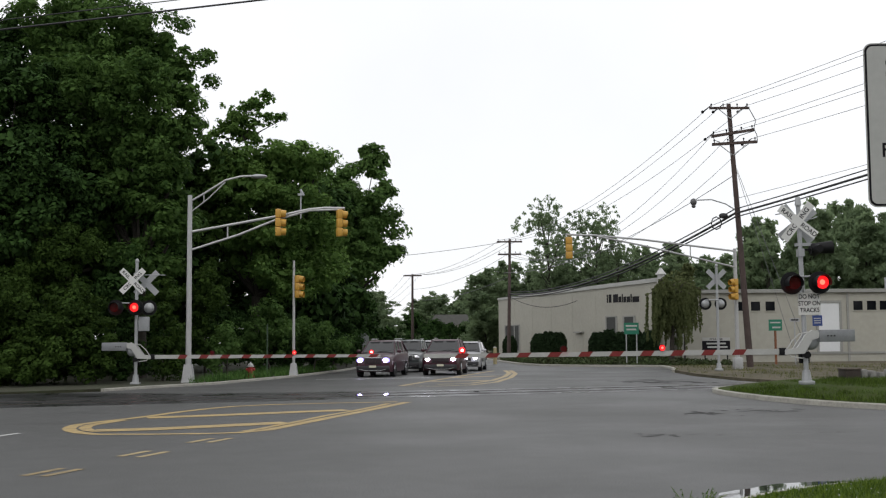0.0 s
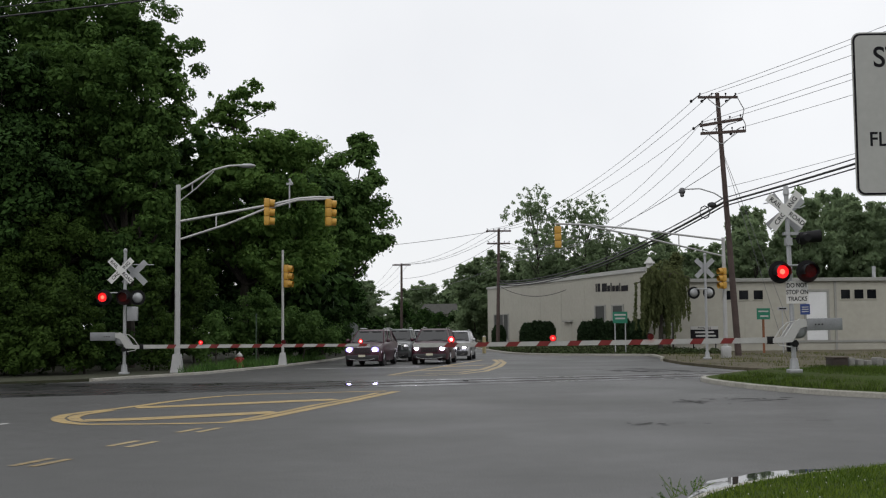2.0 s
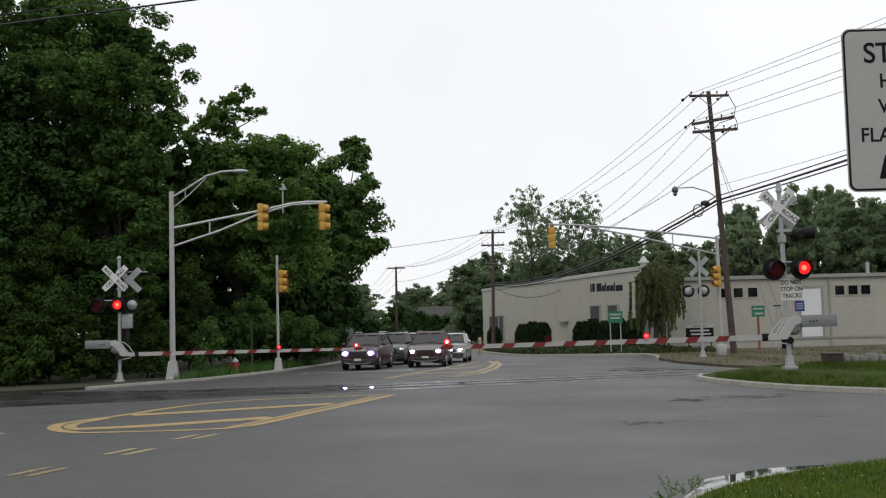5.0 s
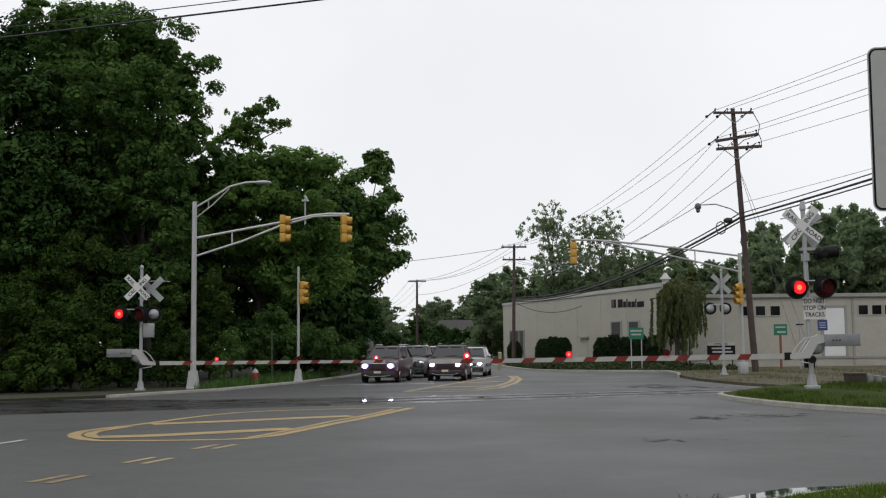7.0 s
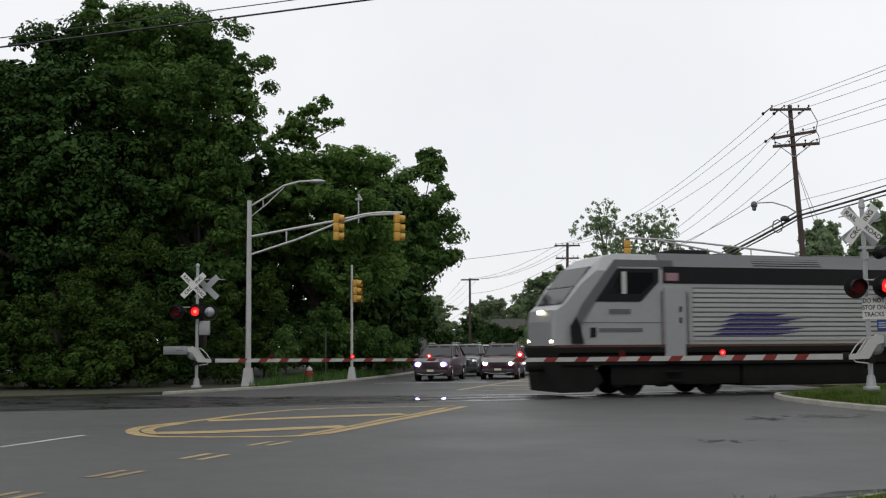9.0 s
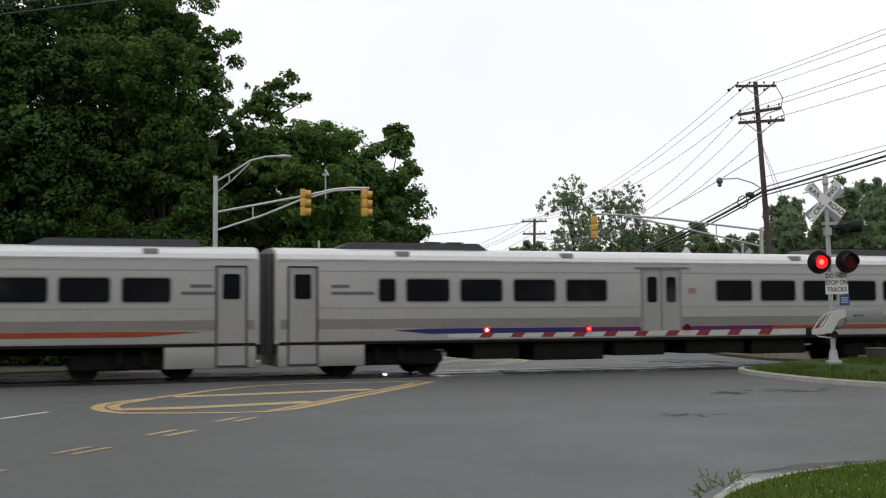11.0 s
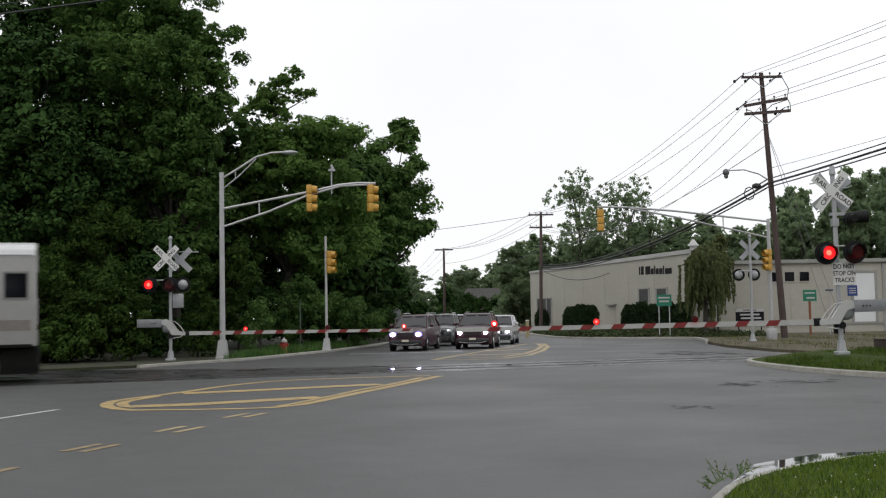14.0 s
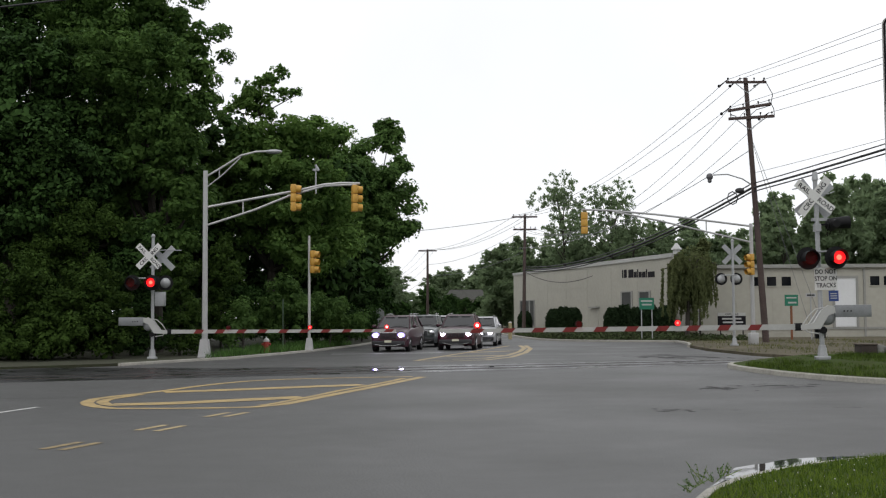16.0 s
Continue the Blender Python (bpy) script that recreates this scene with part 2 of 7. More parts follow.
def rod(bm, a, b, r0, r1=None, seg=10, caps=True):
    a, b = Vector(a), Vector(b)
    r1 = r0 if r1 is None else r1
    d = b - a
    m = Matrix.Translation((a + b) / 2) @ d.to_track_quat("Z", "Y").to_matrix().to_4x4()
    bmesh.ops.create_cone(bm, cap_ends=caps, segments=seg, radius1=r0, radius2=r1, depth=d.length, matrix=m)
    return bm


def ball(bm, c, r, sx=1, sy=1, sz=1, seg=12):
    bmesh.ops.create_uvsphere(bm, u_segments=seg, v_segments=max(6, seg // 2), radius=r, matrix=Matrix.LocRotScale(c, None, (sx, sy, sz)))
    return bm


def tube(bm, pts, r, seg=8):
    for a, b in zip(pts[:-1], pts[1:]):
        rod(bm, a, b, r, r, seg)
    for p in pts[1:-1]:
        ball(bm, p, r, seg=seg)
    return bm


def prism(bm, pts, y0, y1):
    """A solid from an outline in x and z, from y0 to y1."""
    a = [bm.verts.new((x, y0, z)) for x, z in pts]
    b = [bm.verts.new((x, y1, z)) for x, z in pts]
    bm.faces.new(a)
    bm.faces.new(list(reversed(b)))
    for i in range(len(pts)):
        j = (i + 1) % len(pts)
        bm.faces.new((a[j], a[i], b[i], b[j]))
    bmesh.ops.recalc_face_normals(bm, faces=bm.faces[:])
    return bm


def slab(bm, pts, z0, z1):
    """A solid from an outline in x and y, from z0 to z1."""
    a = [bm.verts.new((x, y, z0)) for x, y in pts]
    b = [bm.verts.new((x, y, z1)) for x, y in pts]
    bm.faces.new(list(reversed(a)))
    bm.faces.new(b)
    for i in range(len(pts)):
        j = (i + 1) % len(pts)
        bm.faces.new((a[i], a[j], b[j], b[i]))
    bmesh.ops.recalc_face_normals(bm, faces=bm.faces[:])
    return bm


def loft(bm, rings, close=True):
    """Skin over rings of equally many points."""
    vs = [[bm.verts.new(p) for p in ring] for ring in rings]
    n = len(vs[0])
    for a, b in zip(vs[:-1], vs[1:]):
        for i in range(n):
            j = (i + 1) % n
            bm.faces.new((a[i], a[j], b[j], b[i]))
    if close:
        bm.faces.new(vs[0])
        bm.faces.new(vs[-1])
    bmesh.ops.recalc_face_normals(bm, faces=bm.faces[:])
    return bm


def mesh_of(name, bm, material, smooth=False):
    me = bpy.data.meshes.new(name)
    bm.to_mesh(me)
    bm.free()
    for m in material if isinstance(material, (list, tuple)) else (material,):
        me.materials.append(m)
    if smooth:
        for p in me.polygons:
            p.use_smooth = True
        me.set_sharp_from_angle(angle=radians(35))
    return me


def part(name, bm, material, parent=None, label="", smooth=True):
    ob = new(name, mesh_of(name, bm, material, smooth))
    ob.parent = parent
    if label:
        tagged(ob, label)
    return ob


def thing(name, m, label, category, group=""):
    ob = new(name)
    ob.empty_display_size = 0.2
    ob.matrix_world = m
    return tagged(ob, label, category, group)


def structure(name, bm, material, label="", smooth=False):
    ob = new(name, mesh_of(name, bm, material, smooth))
    return tagged(ob, label, name.split("_")[0], kind="structure")


def B():
    return bmesh.new()


def words(name, text, size, m, material, parent=None, label="", depth=0.002, align="CENTER", sx=1.0):
    """Raised lettering in the built-in font, made into a mesh."""
    cu = bpy.data.curves.new(name, "FONT")
    cu.body, cu.size, cu.offset, cu.extrude, cu.align_x, cu.align_y = text, size, size * 0.014, depth, align, "CENTER"
    tmp = new(name, cu)
    me = bpy.data.meshes.new_from_object(tmp.evaluated_get(bpy.context.evaluated_depsgraph_get()))
    bpy.data.objects.remove(tmp)
    me.materials.clear()
    me.materials.append(material)
    ob = new(name, me)
    ob.parent = parent
    ob.matrix_basis = m @ Matrix.Diagonal((sx, 1, 1, 1))
    if label:
        tagged(ob, label)
    return ob


STAND = pose(0, 0, 0, 90, 0, 0)   # lettering upright, read from -y


# ---- ground, road, kerbs, track ----
def arc(p, q, c, n=6):
    """Points of a bend from p to q by the corner c."""
    return [((1 - k) ** 2 * p[0] + 2 * k * (1 - k) * c[0] + k * k * q[0], (1 - k) ** 2 * p[1] + 2 * k * (1 - k) * c[1] + k * k * q[1]) for k in [i / n for i in range(n + 1)]]


LEFT_KERB = [(-60, 20), (-30, 30.5), (-20, 34.5), (-13.7, 37.6), (-10.8, 39.9), (-9.7, 42.3), (-7.9, 45.6), (-5.7, 54.3), (-4.2, 64), (-3, 78), (-2.5, 110), (-2, 160), (-1.5, 300)]
FAR_KERB = [(4, 300), (4.6, 160), (5.4, 110), (6.2, 88), (6.8, 77)] + arc((7.6, 73.5), (13.4, 68.2), (9.2, 70)) + arc((14.2, 67.4), (12.7, 57.5), (14.0, 62), 4) + [(12.2, 51), (12.5, 45), (13.2, 42)]
ISLAND_KERB = [(14.5, 38.2), (11.6, 37.4)] + arc((10.1, 36.8), (8.9, 33.1), (8.75, 36.4)) + arc((8.95, 32.3), (12.6, 24.0), (9.35, 26.2)) + [(15.5, 22.4), (25, 20.5), (60, 19.5)]
CORNER_KERB = [(60, 16)] + arc((8.0, 13.75), (2.1, 9.7), (3.2, 13.0), 8) + [(1.75, 7.5), (1.7, -25)]

bm = B()
bmesh.ops.create_circle(bm, cap_ends=True, segments=48, radius=1500)
for v in bm.verts:
    v.co.z = -0.08
ground = structure("ground", bm, SOIL, "grassy soil reaching to the horizon")
road = structure("road", slab(B(), [(-60, -25)] + LEFT_KERB + FAR_KERB + ISLAND_KERB + CORNER_KERB, -0.07, 0.0), ASPHALT, "damp grey worn asphalt road and junction")


def kerb(name, pts, w, h, side):
    rings = []
    for i, p in enumerate(pts):
        a, b = Vector(pts[max(i - 1, 0)]), Vector(pts[min(i + 1, len(pts) - 1)])
        d = (b - a).normalized()
        nrm = Vector((-d.y, d.x)) * side
        q = Vector(p)
        rings.append([(q.x, q.y, -0.05), (q.x + nrm.x * 0.015, q.y + nrm.y * 0.015, h - 0.02), (q.x + nrm.x * 0.04, q.y + nrm.y * 0.04, h), (q.x + nrm.x * w, q.y + nrm.y * w, h), (q.x + nrm.x * w, q.y + nrm.y * w, -0.05)])
    return structure(name, loft(B(), rings), KERB, "worn grey concrete kerb along the road")


kerb("kerb_1", LEFT_KERB[4:], 0.16, 0.10, 1)
kerb("kerb_2", FAR_KERB[:-3], 0.16, 0.12, 1)
kerb("kerb_3", ISLAND_KERB, 0.17, 0.13, 1)
kerb("kerb_4", CORNER_KERB, 0.13, 0.07, 1)
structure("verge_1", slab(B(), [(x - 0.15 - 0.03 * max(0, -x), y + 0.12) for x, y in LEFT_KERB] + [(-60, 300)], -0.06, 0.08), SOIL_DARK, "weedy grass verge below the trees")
structure("verge_2", slab(B(), [(x + 0.15, y) for x, y in FAR_KERB] + [(60, 42), (300, 100), (300, 300)], -0.06, 0.10), DIRT, "bare gravelly verge before the warehouse")
outline = [(x + 0.15, y - 0.05) if y > 35 else (x + 0.14, y + 0.04) for x, y in ISLAND_KERB] + [(60, 50.0), (18, 38.6)]
mound = [[(14 + (x - 14) * k, 30 + (y - 30) * k, z) for x, y in outline] for k, z in ((1.0, -0.06), (1.0, 0.12), (0.86, 0.27), (0.7, 0.40), (0.4, 0.42))]
structure("verge_3", loft(B(), mound), SOIL, "mounded grass verge beside the railway crossing", True)
structure("verge_4", slab(B(), [(x + 0.12, y - 0.12) for x, y in CORNER_KERB] + [(60, -25)], -0.06, 0.085), SOIL, "grass corner at the roadside")

# the track crosses at an angle
ANG = 18.9
TRACK = pose(-0.172, 36.166, 0, 0, 0, ANG)
track = thing("railway_track", TRACK, "single railway track with worn steel rails", "railway track")
for side in (-0.75, 0.75):
    bm = B()
    prism(bm, [(-0.035, 0.014), (0.035, 0.014), (0.035, -0.03), (0.07, -0.13), (-0.07, -0.13), (-0.035, -0.03)], -60, 300)
    bmesh.ops.rotate(bm, verts=bm.verts[:], matrix=Matrix.Rotation(radians(-90), 3, "Z"))
    ob = part("rail", bm, RAIL, track, smooth=False)
    ob.location = (0, side, 0)
bm = B()
box(bm, 13.5, 300, -2.2, 2.2, -0.07, 0.012)
part("ballast_bed", bm, BALLAST, track, "stained stone ballast", smooth=False).location.z = 0.0
tie_me = mesh_of("sleeper", box(B(), -0.11, 0.11, -1.3, 1.3, -0.1, 0.03, 0.01), TIE)
for i in range(60):
    ob = new("sleeper", tie_me)
    ob.parent = track
    ob.location = (14 + i * 0.55, 0, 0)
panel = structure("crossing_strip", slab(B(), [(-24, -2.3), (10.6, -2.0), (11.6, 1.6), (0, 2.2), (-6, 3.6), (-11, 6.6), (-24, 5.5)], 0.001, 0.004), ASPHALT_WET, "wet dark asphalt strip between the rails")
panel.matrix_world = TRACK
for side in (-0.98, -0.62, 0.62, 0.98):
    g = structure("flangeway_trim", slab(B(), [(-24, side - 0.05), (11, side - 0.05), (11, side + 0.05), (-24, side + 0.05)], 0.002, 0.0075), PLASTIC, "black rubber strip beside the rail")
    g.matrix_world = TRACK


def paint(name, pts, w, material, label, z=0.006, closed=False):
    """A painted line of width w along pts."""
    if closed:
        pts = list(pts) + [pts[0]]
    bm = B()
    vs = []
    for i, p in enumerate(pts):
        a, b = Vector(pts[max(i - 1, 0)]), Vector(pts[min(i + 1, len(pts) - 1)])
        d = (b - a).normalized()
        nr = Vector((-d.y, d.x)) * w / 2
        q = Vector(p)
        vs.append((bm.verts.new((*(q - nr), z)), bm.verts.new((*(q + nr), z))))
    for a, b in zip(vs[:-1], vs[1:]):
        bm.faces.new((a[0], b[0], b[1], a[1]))
    ob = structure(name, bm, material, label)
    return ob


GL = "worn yellow painted median line on asphalt"
paint("road_marking", [(-6.93, 23.69), (-6.76, 24.33), (-6.40, 25.26), (-6.04, 26.36), (-5.69, 27.79), (-5.23, 29.01), (-4.79, 29.82), (-4.00, 30.51), (-2.55, 30.99), (-0.58, 31.42)], 0.26, YELLOW, GL)
paint("road_marking", [(-6.93, 23.69), (-6.90, 23.14), (-6.80, 22.61), (-6.57, 22.02), (-6.24, 21.51), (-5.87, 21.15), (-4.82, 21.04), (-3.80, 21.07), (-3.30, 21.22), (-2.86, 21.77), (-2.47, 23.13), (-2.04, 24.75), (-1.53, 26.52), (-0.95, 28.68), (-0.30, 31.24)], 0.26, YELLOW, GL)
paint("road_marking", [(-6.33, 24.98), (-6.60, 23.74), (-6.62, 23.27), (-6.53, 22.73), (-6.28, 22.13), (-6.01, 21.82)], 0.24, YELLOW, GL, 0.0066)
paint("road_marking", [(-3.25, 21.54), (-3.01, 22.14), (-2.79, 23.01), (-2.46, 24.19), (-2.11, 25.69), (-1.58, 27.38), (-1.11, 29.20), (-0.79, 30.60)], 0.17, YELLOW, GL, 0.0066)
paint("road_marking", [(-6.01, 25.68), (-5.08, 26.05), (-4.13, 26.53), (-2.91, 27.22), (-1.72, 27.84)], 0.66, YELLOW, "worn yellow hatch bar inside the median", 0.0075)
paint("road_marking", [(-6.12, 22.04), (-5.10, 22.29), (-4.31, 22.72), (-3.61, 23.17), (-2.69, 23.71)], 0.66, YELLOW, "worn yellow hatch bar inside the median", 0.0075)
for x, y in ((-3.8, 19.2), (-3.48, 19.2), (-4.37, 17.0), (-4.06, 16.85), (-4.96, 14.64), (-4.69, 14.55), (-5.5, 12.4), (-5.2, 12.3)):
    paint("road_marking", [(x, y), (x + 0.24, y + 0.82)], 0.13, YELLOW_MID if y > 15 else YELLOW_FAINT, "faded yellow lane dash on asphalt")
paint("road_marking", [(-7.95, 19.1), (-7.4, 21.6)], 0.13, WHITE_LINE, "white lane dash on asphalt")
paint("road_marking", [(-9.1, 13.6), (-8.6, 16.1)], 0.13, WHITE_LINE, "white lane dash on asphalt")
FG = "worn yellow median outline beyond the crossing"
for line in ([(-0.68, 42.49), (0.67, 41.96), (1.95, 42.79), (3.08, 45.48), (4.07, 50.84), (4.80, 56.79), (5.02, 62.68)],
             [(0.70, 43.59), (2.03, 44.48), (3.05, 47.43), (3.94, 52.49), (4.58, 57.85), (4.72, 62.77)],
             [(-0.68, 42.49), (0.78, 48.62), (2.22, 54.64), (4.07, 62.36)]):
    paint("road_marking", line, 0.24, YELLOW_MID, FG)
for a, b in ([(0.52, 46.65), (2.93, 47.46)], [(1.59, 51.43), (3.70, 53.39)]):
    paint("road_marking", [a, b], 0.6, YELLOW_MID, "worn yellow hatch bar beyond the crossing", 0.0075)
paint("road_marking", [(-4.5, 50.6), (0.5, 51.6)], 0.35, WHITE_LINE, "worn white stop line before the crossing")


def blot(name, cx, cy, rx, ry, material, label, z, seed, n=46):
    rnd = random.Random(seed)
    pts = [(cx + rx * (0.35 + 0.8 * rnd.random()) * math.cos(i / n * math.tau), cy + ry * (0.35 + 0.8 * rnd.random()) * math.sin(i / n * math.tau)) for i in range(n)]
    return structure(name, slab(B(), pts, 0.0, z), material, label)


def scuffs(name, cx, cy, rx, ry, n, material, label, seed):
    """Scattered small worn spots, one thin mesh."""
    rnd = random.Random(seed)
    bm = B()
    for i in range(n):
        x, y = cx + rx * rnd.gauss(0, 0.5), cy + ry * rnd.gauss(0, 0.5)
        a, b = rx * rnd.uniform(0.05, 0.22), ry * rnd.uniform(0.05, 0.22)
        pts = [(x + a * rnd.uniform(0.5, 1.2) * math.cos(k / 9 * math.tau), y + b * rnd.uniform(0.5, 1.2) * math.sin(k / 9 * math.tau)) for k in range(9)]
        vs = [bm.verts.new((px, py, 0.003 + i * 0.00004)) for px, py in pts]
        bm.faces.new(vs)
    return structure(name, bm, material, label)


scuffs("asphalt_patch_1", 6.3, 25.5, 0.7, 0.7, 34, PATCH, "dark worn hollow in the asphalt", 3)
scuffs("asphalt_patch_2", 7.7, 26.2, 0.9, 0.8, 26, PATCH, "dark worn hollow in the asphalt", 4)
scuffs("asphalt_patch_3", 4.3, 19.8, 0.7, 0.4, 14, PATCH, "dark worn hollow in the asphalt", 5)
scuffs("asphalt_patch_4", 7.2, 20.1, 0.5, 0.12, 18, PATCH, "dark broken crack in the asphalt", 6)
scuffs("asphalt_patch_5", 5.95, 19.75, 0.16, 0.12, 6, CONCRETE, "pale broken spot in the asphalt", 7)
scuffs("asphalt_patch_7", 9.5, 44.0, 3.0, 3.0, 22, PATCH, "dark worn asphalt beyond the rails", 9)
pud = arc((2.85, 11.5), (4.3, 13.2), (3.3, 12.85), 8) + arc((4.6, 13.2), (7.0, 13.95), (5.6, 13.6), 8)
edge = arc((7.0, 13.75), (2.6, 10.9), (3.75, 13.0), 12)
rp = random.Random(5)
structure("water_1", slab(B(), [(x + rp.uniform(-0.06, 0.06), y + rp.uniform(-0.10, 0.05)) for x, y in pud] + [(x, y + 0.05) for x, y in edge], 0.0, 0.005), WATER, "shallow rain puddle along the kerb")


blot("water_2", -1.84, 35.57, 0.13, 0.9, WATER, "small rain pool beside the rail", 0.0062, 30, 18)
blot("water_3", -0.99, 35.80, 0.13, 0.9, WATER, "small rain pool beside the rail", 0.0062, 31, 18)
blot("water_4", 1.89, 37.10, 0.13, 0.9, WATER, "small rain pool beside the rail", 0.0062, 32, 18)


def cracks(name, x, y, ang, length, seed):
    rnd = random.Random(seed)
    pts = [(x, y)]
    for i in range(14):
        ang += rnd.uniform(-0.35, 0.35)
        pts.append((pts[-1][0] + math.cos(ang) * length / 14, pts[-1][1] + math.sin(ang) * length / 14))
    paint(name, pts, 0.018, PATCH, "tarred crack in the asphalt", 0.003)


cracks("crack_trim", -9, 24, 0.2, 6, 21)


# ---- leaves, grass, trees ----
def soup(name, verts, faces_n, material):
    """A mesh of separate small faces of faces_n corners, from an array of corners."""
    n = len(verts) // faces_n
    me = bpy.data.meshes.new(name)
    me.vertices.add(len(verts))
    me.vertices.foreach_set("co", verts.astype(np.float32).ravel())
    me.loops.add(n * faces_n)
    me.loops.foreach_set("vertex_index", np.arange(n * faces_n, dtype=np.int32))
    me.polygons.add(n)
    me.polygons.foreach_set("loop_start", np.arange(0, n * faces_n, faces_n, dtype=np.int32))
    me.update(calc_edges=True)
    me.materials.append(material)
    return me


def leaves(rng, centres, radii, per, size, flat=0.75, droop=0.0):
    """Small pointed leaves scattered in clumps."""
    c = np.repeat(centres, per, axis=0)
    r = np.repeat(radii, per)
    n = len(c)
    d = rng.normal(size=(n, 3))
    d /= np.linalg.norm(d, axis=1)[:, None]
    p = c + d * (r * rng.random(n) ** 0.45)[:, None] * np.array([1, 1, flat])
    t = rng.normal(size=(n, 3))
    t[:, 2] -= droop
    t /= np.linalg.norm(t, axis=1)[:, None]
    nr = d * 0.7 + rng.normal(size=(n, 3)) * 0.6 + np.array([0, 0, 0.45])
    b = np.cross(nr, t)
    b /= np.linalg.norm(b, axis=1)[:, None] + 1e-9
    s = size * (0.6 + 0.8 * rng.random(n))[:, None]
    v = np.stack([p - t * s * 0.5 - b * s * 0.42, p - t * s * 0.5 + b * s * 0.42, p + t * s * 0.62], axis=1)
    return v.reshape(-1, 3)


def crown_points(rng, lobes, per_lobe):
    cs = []
    for (x, y, z, a, h) in lobes:
        k = max(6, int(per_lobe * (a * a + a * h) / 8))
        d = rng.normal(size=(k, 3))
        d /= np.linalg.norm(d, axis=1)[:, None]
        q = d * (0.62 + 0.42 * rng.random(k))[:, None]
        cs.append(np.array([x, y, z]) + q * np.array([a, a, h]))
    return np.concatenate(cs)


def tree(name, seed, height, radius, base, label, material, per_lobe=26, per=60, size=0.34, lobes_n=15, clump=0.85, category="tree", trunk_r=0.28, spread=0.85):
    rng = np.random.default_rng(seed)
    ob = thing(name, Matrix(), label, category)
    lobes = []
    for i in range(lobes_n):
        k = (i + 0.5) / lobes_n
        z = base + (height - base) * (0.08 + 0.84 * k)
        wide = radius * (math.sin(math.pi * (0.18 + 0.76 * k)) ** 0.7) * spread
        a = rng.random() * math.tau
        rr = wide * (0.25 + 0.75 * rng.random())
        s = radius * (0.24 + 0.24 * rng.random()) * (1 - 0.3 * k)
        lobes.append((rr * math.cos(a), rr * math.sin(a), z, s, s * (0.75 + 0.3 * rng.random())))
    lobes.append((0, 0, height - radius * 0.35, radius * 0.28, radius * 0.42))
    lobes.append((0, 0, (base + height) / 2, radius * 0.52, (height - base) * 0.34))
    cs = crown_points(rng, lobes, per_lobe)
    cs = cs[cs[:, 2] > max(0.4, base * 0.6)]
    rad = clump * (0.55 + 0.75 * rng.random(len(cs)))
    me = soup("crown", leaves(rng, cs, rad, per, size), 3, material)
    cr = new("crown", me)
    cr.parent = ob
    bm = B()
    top = (rng.normal() * 0.4, rng.normal() * 0.4, height * 0.72)
    mid = (rng.normal() * 0.2, rng.normal() * 0.2, max(0.5, base * 0.9))
    rod(bm, (0, 0, -0.1), mid, trunk_r, trunk_r * 0.75, 9)
    rod(bm, mid, top, trunk_r * 0.75, trunk_r * 0.22, 8)
    for lo in lobes[::2]:
        k = min(0.9, max(0.0, (lo[2] - mid[2]) / (top[2] - mid[2]) * 0.6))
        a = [mid[j] + (top[j] - mid[j]) * k for j in range(3)]
        rod(bm, a, lo[:3], trunk_r * 0.3, trunk_r * 0.07, 6)
    part("trunk", bm, BARK, ob)
    return ob


def put(ob, x, y, s=1.0, turn=0.0, z=0.0, sz=None):
    ob.matrix_world = pose(x, y, z, 0, 0, turn) @ Matrix.Diagonal((s, s, sz or s, 1))
    return ob


def again(ob, x, y, s=1.0, turn=0.0, z=0.0, sz=None, label=""):
    o = copy_thing(ob, pose(x, y, z, 0, 0, turn))
    o.scale = (s, s, sz or s)
    if label:
        tagged(o, label)
    return o


def foliage(rng, centres, radii, per, size, flat=0.75):
    """Clumps of kite-shaped leaves, dense on their upper and outer sides, that face up and outwards."""
    c, r = np.repeat(centres, per, axis=0), np.repeat(radii, per)
    n = len(c)
    d = rng.normal(size=(n, 3)) + np.array([0, 0, 0.3])
    d /= np.linalg.norm(d, axis=1)[:, None]
    p = c + d * (r * (0.35 + 0.72 * rng.random(n) ** 0.6))[:, None] * np.array([1, 1, flat])
    nr = d * 0.9 + rng.normal(size=(n, 3)) * 0.38 + np.array([0, 0, 0.35])
    nr /= np.linalg.norm(nr, axis=1)[:, None]
    t = np.cross(nr, rng.normal(size=(n, 3)))
    t /= np.linalg.norm(t, axis=1)[:, None] + 1e-9
    b = np.cross(nr, t)
    s = size * (0.6 + 0.8 * rng.random(n))[:, None]
    return np.stack([p - t * s * 0.5, p - b * s * 0.34, p + t * s * 0.6, p + b * s * 0.34], axis=1).reshape(-1, 4, 3)


